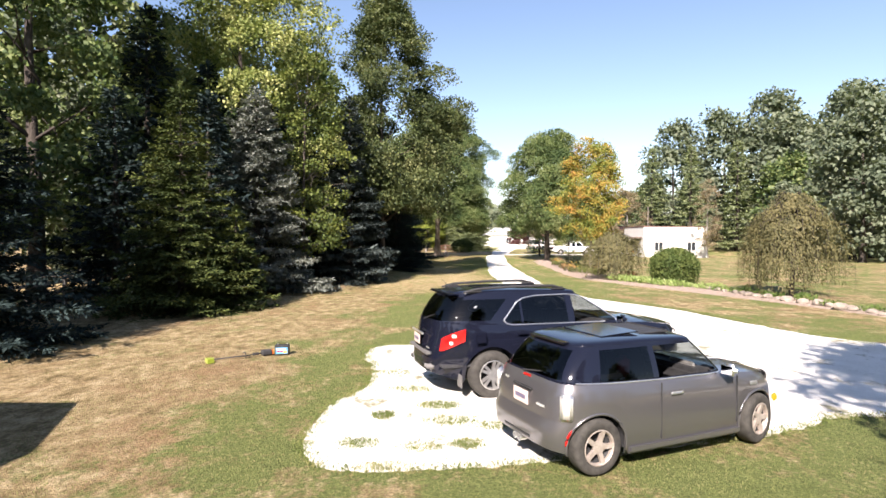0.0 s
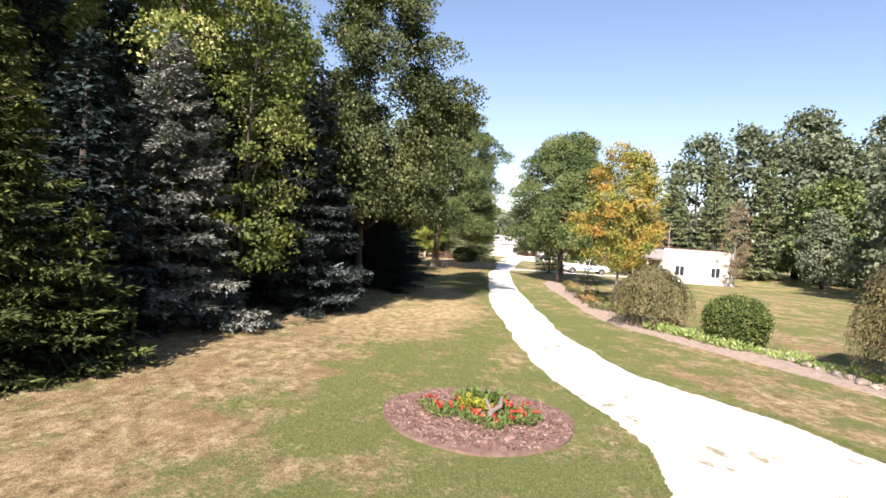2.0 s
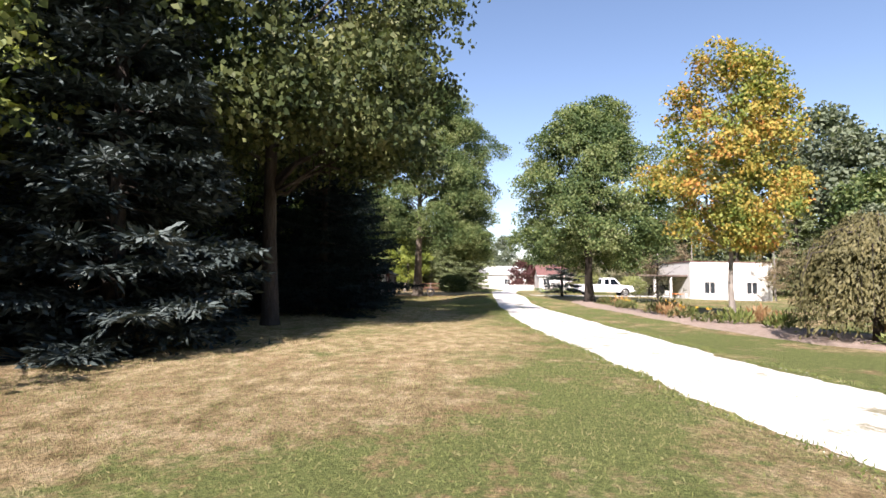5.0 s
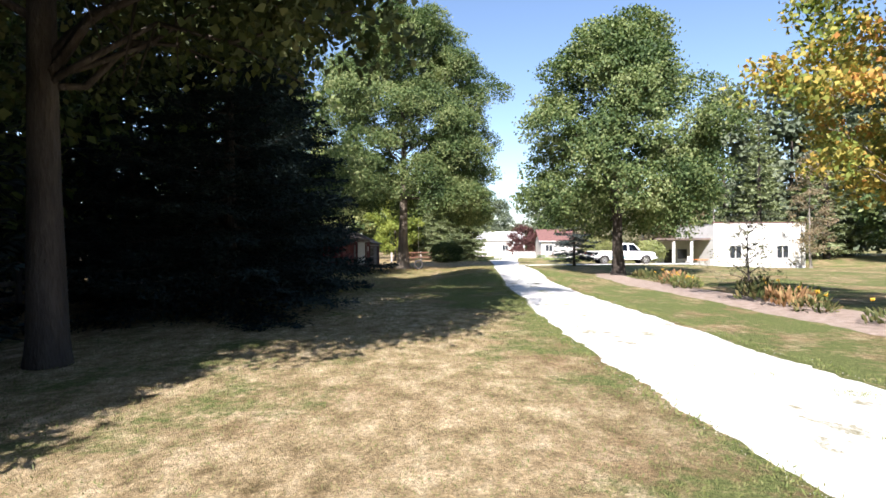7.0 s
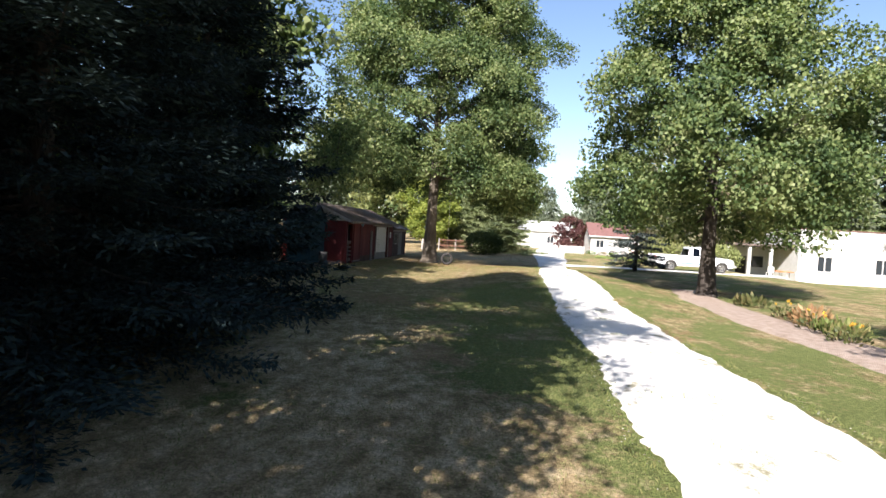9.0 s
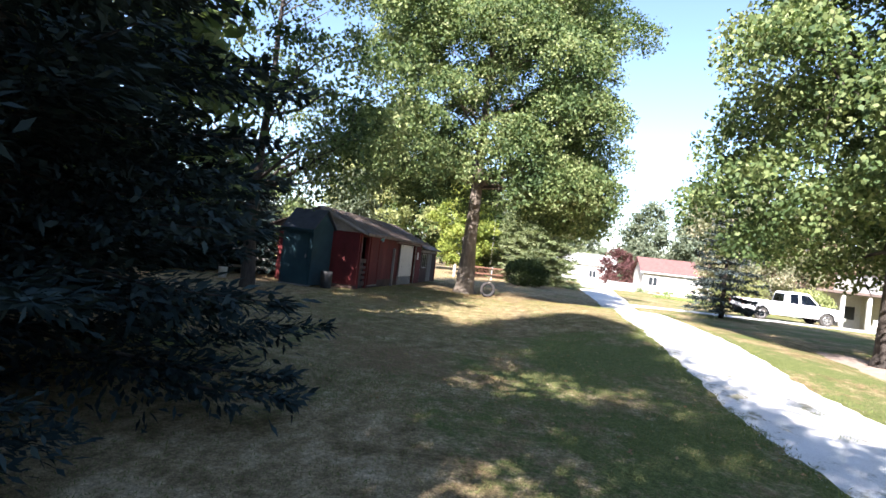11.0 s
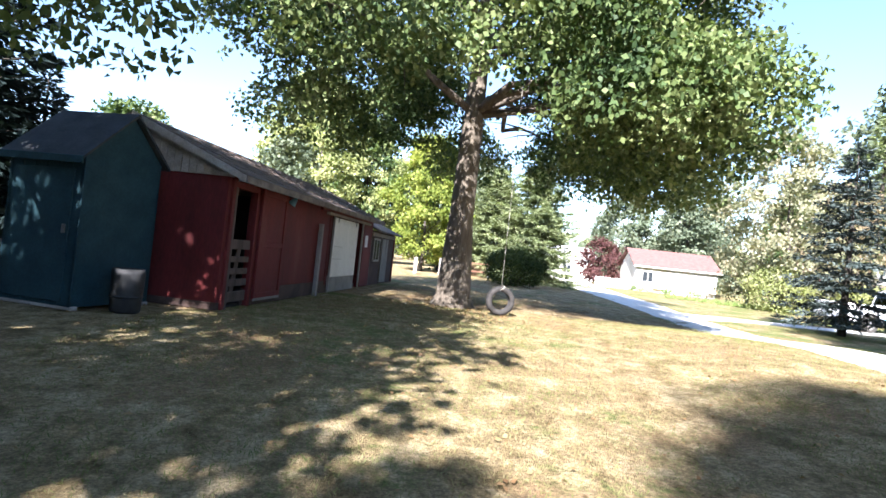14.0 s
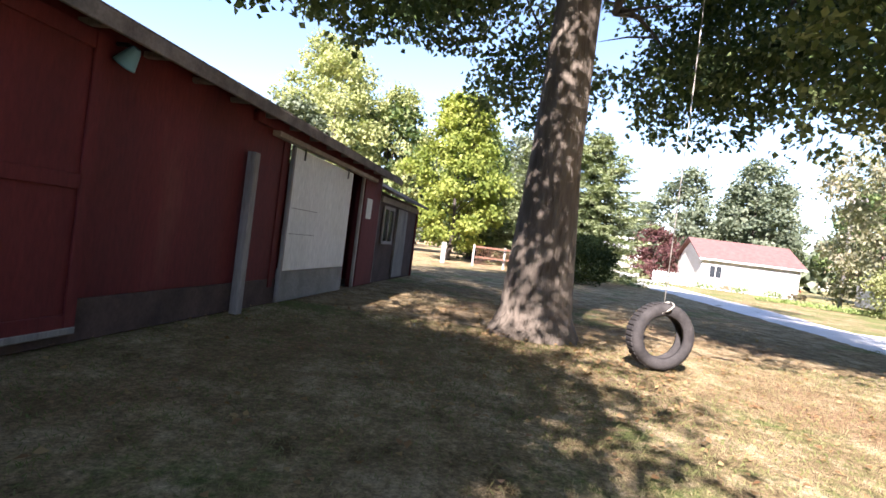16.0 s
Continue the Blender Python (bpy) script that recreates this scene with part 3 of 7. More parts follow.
def long_bed():
    a, b = resample(LONGBED[:13], 150), resample(LONGBED[13:][::-1], 150)
    V, F = [], []
    for k, (p, q) in enumerate(zip(a, b)):
        p = p + 0.13 * np.array([noise.noise((p[0] * 1.3, p[1] * 1.3, 5)), noise.noise((p[0] * 1.3, p[1] * 1.3, 9))])
        for i, w in enumerate(np.linspace(0, 1, 7)):
            c = p + (q - p) * w
            V.append((c[0], c[1], dip(c[0], c[1]) + (-0.03 if i in (0, 6) or k in (0, 149) else 0.02 + 0.02 * noise.noise((c[0] * 2, c[1] * 2, 1)))))
    for k in range(149):
        for i in range(6):
            F.append((k * 7 + i, k * 7 + i + 1, k * 7 + i + 8, k * 7 + i + 7))
    tagged(mesh_object("mulch_bed_ground", V, F, M["mulch_pale"], smooth=True), "long curved bed of faded wood mulch along the drive", "mulch bed", kind="structure")


long_bed()

# ---------------------------------------------------------------- trees of the left row
conifer(-10.3, 13.8, 7.5, 2.6, "needle_dark", 11, "dark green spruce with light fresh tips at the lawn's edge", per=11, dens=1.5, size=0.17, fine=True)
conifer(-8.4, 20.6, 7.8, 2.3, "needle_green", 12, "broad green spruce at the lawn's edge", per=12, dens=1.7, size=0.16, fine=True)
conifer(-6.9, 21.5, 3.6, 1.3, "needle_green", 13, "young green spruce in front of a taller one", fine=True)
conifer(-8.1, 27.2, 9.4, 3.0, "needle_blue", 14, "tall blue spruce with silvery tiers of branches", per=14, dens=2.4, step=0.42, size=0.19, inner=0.32, fine=True)
# darker needles than the silvery spruce: its shade is put into the colour
conifer(-4.9, 33.2, 10.4, 2.5, "needle_mid", 15, "slender blue spruce under taller trees", per=13, dens=2.2, step=0.42, size=0.2, inner=0.32, fine=True)
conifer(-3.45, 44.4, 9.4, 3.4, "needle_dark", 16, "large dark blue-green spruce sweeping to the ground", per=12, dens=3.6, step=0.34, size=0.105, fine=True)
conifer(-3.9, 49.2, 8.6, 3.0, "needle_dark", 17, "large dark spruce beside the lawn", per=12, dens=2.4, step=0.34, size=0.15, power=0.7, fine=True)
deciduous(-10.8, 33.0, 19.5, 6.2, 2.2, "leaf_yellowgreen", 84000, 0.34, 21, "tall maple with yellow-green leaves", name="maple_tree", clumps=85, size=0.165, spread=1.2)
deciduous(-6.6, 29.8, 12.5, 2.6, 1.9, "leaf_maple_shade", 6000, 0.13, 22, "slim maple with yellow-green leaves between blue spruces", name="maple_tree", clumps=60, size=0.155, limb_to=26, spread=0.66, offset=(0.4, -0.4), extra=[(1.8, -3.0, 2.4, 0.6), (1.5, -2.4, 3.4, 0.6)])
deciduous(-3.65, 38.5, 19.5, 4.9, 4.2, "leaf_pinoak", 84000, 0.22, 23, "tall pin oak with drooping olive-green boughs", name="oak_tree", clumps=125, size=0.155, low=0.20, spread=0.92, top=0.8, offset=(1.0, 0), wobble=0.4, flare=1.3, taper=1.0,
          extra=[(3.4, -1.5, 4.8, 1.0), (3.9, 0.4, 4.7, 0.9), (2.8, -3.2, 4.8, 1.0), (1.4, -4.2, 5.0, 1.1), (3.0, 0.3, 5.6, 1.0), (2.0, -2.2, 4.8, 1.0), (3.6, -2.6, 6.4, 0.9), (-2.0, -4.0, 5.0, 1.1), (0.2, -2.8, 5.6, 1.1), (-1.4, 1.0, 5.2, 1.1), (0.4, 1.6, 5.0, 1.1), (0.45, -5.0, 6.2, 1.2), (1.05, -4.3, 4.9, 1.1), (1.7, -3.7, 5.6, 1.1), (0.3, -5.4, 7.3, 1.2), (1.9, 0.2, 5.2, 1.2), (1.6, -1.0, 5.8, 1.2), (2.5, 1.0, 5.6, 1.1), (2.9, -0.6, 7.0, 1.2), (2.7, 0.5, 9.0, 1.3), (2.4, -1.2, 10.6, 1.3)])
deciduous(-16.0, 24.0, 22.0, 5.8, 2.5, "leaf_oak", 40000, 0.32, 24, "tall shade tree at the back of the spruces", clumps=70, size=0.22)
# the next three thicken the wood: added so that it goes dark beneath
deciduous(-9.8, 42.0, 16.0, 4.8, 2.6, "leaf_oak", 17000, 0.28, 28, "tall tree added to deepen the wood's shade", clumps=60, size=0.25)
deciduous(-16.0, 44.0, 18.0, 6.0, 2.5, "leaf_oak", 24000, 0.32, 25, "tall tree added to deepen the wood's shade", clumps=70, size=0.27)
# stands out of view; placed so its shade falls on the lawn ahead
deciduous(-7.8, 53.0, 13.5, 4.6, 2.2, "leaf_oak", 17000, 0.30, 26, "tall tree added to deepen the wood's shade", clumps=70, size=0.27)
deciduous(-6.8, 61.1, 13.5, 4.6, 3.4, "leaf_oak", 27000, 0.20, 27, "shade tree with bare lower limbs beside the barn", clumps=64, size=0.125, limb_to=26, flare=1.25, extra=[(2.2, -0.2, 3.9, 1.0), (3.2, -0.5, 4.7, 1.1), (1.8, 0.6, 4.9, 1.0), (2.9, 0.4, 5.7, 1.1), (1.2, -0.8, 6.0, 1.1), (3.9, 0.3, 5.2, 0.9), (-1.6, -0.4, 5.2, 0.9), (3.4, 1.2, 6.6, 1.0)])
# the great tree with the swing, and the right side
deciduous(-0.85, 71.0, 18.4, 7.1, 4.3, "leaf_oak", 275000, 0.36, 31, "great spreading oak with a thick furrowed trunk", name="oak_tree", bark="bark_oak", clumps=142, size=0.13, limb_to=38, flare=1.65, wobble=0.2, offset=(0.45, 0), low=0.30, spread=1.02, top=1.1,
          extra=[(3.5, -1.5, 4.4, 1.3), (4.6, -1.0, 3.9, 1.3), (4.9, -0.5, 3.7, 1.0), (4.8, 1.5, 3.8, 1.1), (4.2, -3.0, 4.6, 1.3), (4.8, -2.5, 4.5, 1.1), (4.0, 3.5, 4.8, 1.2), (2.4, -4.4, 4.4, 1.1), (-3.5, -1.0, 5.4, 1.1), (-4.2, 1.6, 5.6, 1.1), (4.2, -4.5, 5.0, 1.3), (4.9, -4.0, 4.6, 1.2), (4.6, -3.0, 4.0, 1.0), (3.4, -2.6, 4.3, 1.0), (3.6, -3.8, 5.4, 1.2)])
deciduous(10.9, 60.4, 13.6, 5.5, 2.6, "leaf_oak", 100000, 0.30, 32, "full round oak beside the drive", name="oak_tree", clumps=95, size=0.15, low=0.26, spread=1.12)
deciduous(10.9, 42.2, 9.6, 2.65, 2.6, "leaf_autumn", 23000, 0.095, 33, "maple turning yellow and orange on a slim trunk", name="maple_tree", clumps=60, size=0.13, spread=0.95, bark="bark_pale")
weeping(10.6, 35.5, 2.9, 1.75, 41, "weeping tree like an umbrella in the bed", n=17000)
weeping(15.4, 25.8, 4.6, 1.9, 42, "tall weeping tree trailing to the ground", n=22000)
shrub(12.9, 32.1, 1.9, 1.2, 43, "clipped round green shrub", n=18000, size=0.10)
conifer(12.5, 76.0, 6.6, 2.3, "needle_mid", 44, "small dark spruce by the turning place", dens=1.5, z0=0.8, step=0.42, per=10, droop=0.45, size=0.2)


# ---------------------------------------------------------------- cars
M["paint_black"] = mat("paint_black", (0.006, 0.007, 0.014), 0.08)
M["paint_grey"] = mat("paint_grey", (0.155, 0.15, 0.156), 0.30, 0.7)
for k in ("paint_black", "paint_grey"):
    t_, n_, b_ = nodes_of(M[k])
    b_.inputs["Coat Weight"].default_value = 1.0 if k == "paint_grey" else 0.0
    b_.inputs["Coat Roughness"].default_value = 0.06
    bump(t_, b_, noise_node(t_, 6, 2), 0.02, 0.01)
M["plastic_dark"] = textured("plastic_dark", [(0.3, (0.025, 0.025, 0.026)), (0.7, (0.05, 0.05, 0.052))], 9, 0.6)
M["plastic_grey"] = textured("plastic_grey", [(0.3, (0.13, 0.125, 0.12)), (0.7, (0.19, 0.185, 0.18))], 9, 0.6)
M["rubber"] = textured("rubber", [(0.3, (0.035, 0.033, 0.03)), (0.7, (0.075, 0.07, 0.062))], 12, 0.85)
M["alloy"] = textured("alloy", [(0.3, (0.50, 0.49, 0.47)), (0.7, (0.68, 0.67, 0.65))], 14, 0.32, metal=0.8, bumpy=0.05)
M["alloy_dusty"] = textured("alloy_dusty", [(0.3, (0.42, 0.35, 0.30)), (0.7, (0.62, 0.55, 0.49))], 14, 0.5, metal=0.5, bumpy=0.08)
M["chrome"] = mat("chrome", (0.85, 0.85, 0.85), 0.28, 0.9)
M["mirror"] = mat("mirror", (0.8, 0.8, 0.8), 0.05, 1.0)
M["lamp_red"] = textured("lamp_red", [(0.3, (0.30, 0.006, 0.006)), (0.7, (0.62, 0.02, 0.016))], 9, 0.1, 30, bumpy=0.25, spec=0.6)
M["lamp_clear"] = mat("lamp_clear", (0.62, 0.60, 0.56), 0.12)
M["lamp_amber"] = mat("lamp_amber", (0.75, 0.25, 0.02), 0.15)
M["cloth_dark"] = textured("cloth_dark", [(0.3, (0.03, 0.03, 0.032)), (0.7, (0.07, 0.07, 0.075))], 20, 0.9)
M["plate"] = mat("plate", (0.55, 0.45, 0.40), 0.5)
M["plate_ink"] = mat("plate_ink", (0.12, 0.10, 0.16), 0.5)
M["stripe_white"] = mat("stripe_white", (0.7, 0.7, 0.7), 0.25)
M["paper"] = mat("paper", (0.72, 0.73, 0.72), 0.7)
M["cloth_red"] = mat("cloth_red", (0.5, 0.02, 0.02), 0.8)


def glass(name, tint, rough=0.02):
    m = bpy.data.materials.new(name)
    m.use_nodes = True
    t = m.node_tree
    t.nodes.remove(t.nodes["Principled BSDF"])
    tr = t.nodes.new("ShaderNodeBsdfTransparent")
    tr.inputs[0].default_value = (*tint, 1)
    gl = t.nodes.new("ShaderNodeBsdfGlossy")
    gl.inputs["Roughness"].default_value = rough
    lw = t.nodes.new("ShaderNodeLayerWeight")
    pw = t.nodes.new("ShaderNodeMath")
    pw.operation = 'POWER'
    pw.inputs[1].default_value = 4.0
    t.links.new(lw.outputs["Facing"], pw.inputs[0])
    fr = t.nodes.new("ShaderNodeMath")
    fr.operation = 'MULTIPLY_ADD'
    fr.inputs[1].default_value, fr.inputs[2].default_value = 0.9, 0.045
    t.links.new(pw.outputs[0], fr.inputs[0])
    mx = t.nodes.new("ShaderNodeMixShader")
    t.links.new(fr.outputs[0], mx.inputs[0])
    t.links.new(tr.outputs[0], mx.inputs[1])
    t.links.new(gl.outputs[0], mx.inputs[2])
    t.links.new(mx.outputs[0], t.nodes["Material Output"].inputs[0])
    return m


M["glass_tinted"] = glass("glass_tinted", (0.055, 0.06, 0.068))
M["glass_clear"] = glass("glass_clear", (0.34, 0.38, 0.37))


def box_bm(cx, cy, cz, sx, sy, sz, bevel=0.01, m=None, seg=2):
    bm = bmesh.new()
    bmesh.ops.create_cube(bm, size=1)
    for v in bm.verts:
        v.co = Vector((v.co.x * sx + cx, v.co.y * sy + cy, v.co.z * sz + cz))
    if bevel:
        bmesh.ops.bevel(bm, geom=list(bm.edges), offset=min(bevel, 0.45 * min(sx, sy, sz)), segments=seg, affect='EDGES')
    if m is not None:
        bm.transform(m)
    return bm


def lathe_bm(profile, n=40, axis='Y'):
    """profile: (radius, offset along the axis)."""
    bm = bmesh.new()
    rings = []
    for r, o in profile:
        ring = []
        for k in range(n):
            w = 2 * math.pi * k / n
            p = (r * math.cos(w), o, r * math.sin(w)) if axis == 'Y' else (r * math.cos(w), r * math.sin(w), o)
            ring.append(bm.verts.new(p))
        rings.append(ring)
    for a, b in zip(rings, rings[1:]):
        for k in range(n):
            bm.faces.new((a[k], a[(k + 1) % n], b[(k + 1) % n], b[k]))
    bmesh.ops.recalc_face_normals(bm, faces=bm.faces)
    return bm


def prism_bm(outline, depth, place):
    """A flat outline of (u, v) made depth thick; place(u, v, w) gives its point."""
    bm = bmesh.new()
    a = [bm.verts.new(place(u, v, 0)) for u, v in outline]
    b = [bm.verts.new(place(u, v, depth)) for u, v in outline]
    bm.faces.new(a)
    bm.faces.new(b[::-1])
    n = len(outline)
    for i in range(n):
        bm.faces.new((a[i], b[i], b[(i + 1) % n], a[(i + 1) % n]))
    bmesh.ops.recalc_face_normals(bm, faces=bm.faces)
    return bm


def grid_bm(rows):
    bm = bmesh.new()
    g = [[bm.verts.new(p) for p in row] for row in rows]
    for a, b in zip(g, g[1:]):
        for i in range(len(a) - 1):
            bm.faces.new((a[i], a[i + 1], b[i + 1], b[i]))
    return bm


def wheel(car, x, y, side, R, rim_r, width, spokes, rim_mat, double=False, steer=0):
    w = part("wheel", lathe_bm([(rim_r * 0.98, -width * 0.42), (rim_r * 0.80, -width * 0.1), (rim_r * 0.55, 0.0), (0.06, 0.0)], 28), M["plastic_dark"], car)
    w.matrix_local = pose(x, y, R, 0, 0, (0 if side < 0 else 180) + steer)
    # outer face looks along -y
    prof = [(rim_r * 0.97, width * 0.40), (rim_r * 1.04, width * 0.49), (R * 0.90, width * 0.50), (R * 0.975, width * 0.42), (R, width * 0.30), (R, -width * 0.30), (R * 0.975, -width * 0.42), (R * 0.90, -width * 0.5), (rim_r * 1.04, -width * 0.49), (rim_r * 0.97, -width * 0.42)]
    part("tyre", lathe_bm(prof, 44), M["rubber"], w, "black rubber tyre", True)
    bm = lathe_bm([(rim_r * 1.0, -width * 0.46), (rim_r * 1.02, -width * 0.50), (rim_r * 0.96, -width * 0.52), (rim_r * 0.90, -width * 0.44), (rim_r * 0.88, -width * 0.1)], 44)
    for k in range(spokes):
        a = 2 * math.pi * k / spokes
        for off in ((-0.10, 0.10) if double else (0,)):
            s = 0.024 if double else 0.027
            o0, o1 = off * 0.5 * rim_r, off * 1.9 * rim_r
            pts = [(0.02, o0 - s), (rim_r * 0.93, o1 - s * 0.9), (rim_r * 0.93, o1 + s * 0.9), (0.02, o0 + s)]
            def place(u, v, d, a=a):
                return (u * math.cos(a) - v * math.sin(a), -width * (0.50 - 0.10 * (1 - u / rim_r)) + d, u * math.sin(a) + v * math.cos(a))
            tmp = prism_bm(pts, 0.035, place)
            me = bpy.data.meshes.new("tmp")
            tmp.to_mesh(me)
            tmp.free()
            bm.from_mesh(me)
            bpy.data.meshes.remove(me)
    hub = lathe_bm([(0.075, -width * 0.30), (0.075, -width * 0.42), (0.06, -width * 0.44), (0.03, -width * 0.445), (0.001, -width * 0.445)], 20)
    me = bpy.data.meshes.new("tmp")
    hub.to_mesh(me)
    hub.free()
    bm.from_mesh(me)
    bpy.data.meshes.remove(me)
    part("rim", bm, rim_mat, w, "alloy rim with %d spokes" % spokes)
    return w


def superellipse(L, W, nf, nr, count):
    p = []
    dense = 4000
    acc, last, pts = [0.0], None, []
    for k in range(dense + 1):
        a = 2 * math.pi * k / dense
        c, s = math.cos(a), math.sin(a)
        n = nf if c >= 0 else nr
        q = (L / 2 * math.copysign(abs(c) ** (2 / n), c), W * math.copysign(abs(s) ** (2 / n), s))
        if last:
            acc.append(acc[-1] + math.dist(q, last))
        pts.append(q)
        last = q
    total, j = acc[-1], 0
    for k in range(count):
        d = total * k / count
        while acc[j + 1] < d:
            j += 1
        p.append(pts[j])
    return p


def body_shell(P):
    """The closed band round a car, from the sills to the belt line, with the wheel arches cut out."""
    plan = superellipse(P["L"], P["W"], P["round"], P["round_r"], 300)
    rows = []
    H = P["heights"]  # (part of the way up, inset at the front, inset at the rear, inset at the sides)
    for f, i_f, i_r, i_s in H:
        row = []
        for x, y in plan:
            low = P["sill"]
            end = max(0.0, (abs(x) - (P["L"] / 2 - 0.5)) / 0.5)
            low += end * P["rise_f" if x > 0 else "rise_r"]
            if abs(y) > P["W"] * 0.72:
                for xw in (P["xr"], P["xf"]):
                    d = abs(x - xw)
                    if d < P["arch"]:
                        low = max(low, P["R"] + math.sqrt(P["arch"] ** 2 - d * d))
            belt = P["belt"](x)
            z = low + (belt - low) * f
            fz = max(0.0, min(1.0, (z - P["sill"]) / (belt - P["sill"])))
            k = np.interp(fz, [h[0] for h in H], [(h[1] if x > 0 else h[2]) for h in H])
            s = np.interp(fz, [h[0] for h in H], [h[3] for h in H])
            e = min(1.0, abs(x) / (P["L"] / 2)) ** 6
            row.append((x - math.copysign(k, x) * e, y * (1 - s / P["W"]), z))
        rows.append(row + [row[0]])
    bm = grid_bm(rows)
    bmesh.ops.remove_doubles(bm, verts=bm.verts, dist=0.0005)
    bmesh.ops.recalc_face_normals(bm, faces=bm.faces)
    return bm


def cabin_dims(P, g):
    """Front reach, rear reach and half width of the cabin, a part g of the way from belt to roof."""
    (f0, f1), (r0, r1) = P["reach_f"], P["reach_r"]
    w = P["W"] * (P["wb"] + (P["wr"] - P["wb"]) * g ** 1.25)
    return f0 + (f1 - f0) * g ** 1.08, r0 + (r1 - r0) * g ** 1.5, w


def roof_z(P, x):
    a, b = P["roof_x"]
    u = min(1.0, max(0.0, (x - a) / (b - a)))
    return P["zr"] + P["roof_arch"] * math.sin(math.pi * (u * 0.9 + 0.08))


def cabin_slice(P, g, scale=1.0, up=0.0, count=120):
    f, r, w = cabin_dims(P, g)
    row = []
    for k in range(count):
        a = 2 * math.pi * k / count
        co, si = math.cos(a), math.sin(a)
        n, reach = (P["cab_f"], f) if co >= 0 else (P["round_r"], r)
        x = reach * math.copysign(abs(co) ** (2 / n), co) * scale
        y = w * math.copysign(abs(si) ** (2 / n), si) * scale
        z0 = P["belt"](max(x, -P["L"] / 2)) - 0.012
        row.append((x, y, z0 + (roof_z(P, x) - z0) * g + up))
    return row + row[:1]


def cabin_y(P, x, z):
    z0 = P["belt"](x) - 0.012
    g = min(1.0, max(0.0, (z - z0) / (roof_z(P, x) - z0)))
    f, r, w = cabin_dims(P, g)
    n, reach = (P["cab_f"], f) if x >= 0 else (P["round_r"], r)
    return w * max(0.0, 1 - min(1.0, abs(x) / reach) ** n) ** (1 / n)


def weld(bm):
    bmesh.ops.remove_doubles(bm, verts=bm.verts, dist=0.0004)
    bmesh.ops.recalc_face_normals(bm, faces=bm.faces)
    return bm


def cabin_shell(P):
    return weld(grid_bm([cabin_slice(P, k / 16) for k in range(17)]))


def cabin_roof(P):
    rows = [cabin_slice(P, 1.0, 1.0, -0.02), cabin_slice(P, 1.0, 1.004, 0.0)]
    for r, up in ((0.992, 0.014), (0.975, 0.026), (0.95, 0.036), (0.91, 0.045), (0.84, 0.053), (0.72, 0.060), (0.55, 0.066), (0.35, 0.070), (0.15, 0.072), (0.0, 0.0725)):
        rows.append(cabin_slice(P, 1.0, r, up * P["dome"]))
    return weld(grid_bm(rows))


def cut_out(bm, outline, side, end=0):
    """Cuts a convex outline out of a shell and gives it back as a mesh of its own: (x, z) on a side, (y, z) at an end."""
    def mine(f):
        c = f.calc_center_median()
        if side:
            return c.y * side > 0 and abs(f.normal.y) > 0.25
        return c.x * end > 0 and f.normal.x * end > 0.22
    bm.normal_update()
    area = sum(a[0] * b[1] - b[0] * a[1] for a, b in zip(outline, outline[1:] + outline[:1]))
    ring = outline if area > 0 else outline[::-1]
    edges = list(zip(ring, ring[1:] + ring[:1]))
    for a, b in edges:
        fs = [f for f in bm.faces if mine(f)]
        geom = list({e for f in fs for e in f.edges}) + list({v for f in fs for v in f.verts}) + fs
        du, dv = b[0] - a[0], b[1] - a[1]
        co, no = ((a[0], 0, a[1]), (dv, 0, -du)) if side else ((0, a[0], a[1]), (0, dv, -du))
        bmesh.ops.bisect_plane(bm, geom=geom, dist=0.0003, plane_co=co, plane_no=no)
    bm.normal_update()
    chosen = []
    for f in bm.faces:
        if mine(f):
            c = f.calc_center_median()
            u = c.x if side else c.y
            if all((b[0] - a[0]) * (c.z - a[1]) - (b[1] - a[1]) * (u - a[0]) > 0 for a, b in edges):
                chosen.append(f)
    out = bmesh.new()
    for f in chosen:
        out.faces.new([out.verts.new(v.co) for v in f.verts])
    bmesh.ops.remove_doubles(out, verts=out.verts, dist=0.0002)
    bmesh.ops.delete(bm, geom=chosen, context='FACES')
    return out


def tail(P, y, z, dx=0.0):
    """A place on the rear skin of the lower body, its -x looking out of the car."""
    def at(yy):
        n, W, H = P["round_r"], P["W"], P["heights"]
        big = P["L"] / 2 * (1 - min(1, abs(yy) / W) ** n) ** (1 / n)
        fz = (z - P["sill"]) / (P["belt"](-big) - P["sill"])
        k = np.interp(fz, [h[0] for h in H], [h[2] for h in H])
        return -big + k * (big / (P["L"] / 2)) ** 6
    slope = (at(y + 0.01) - at(y - 0.01)) / 0.02
    yaw = -math.degrees(math.atan(slope))
    return pose(at(y), y, z, 0, 0, yaw) @ pose(dx, 0, 0)


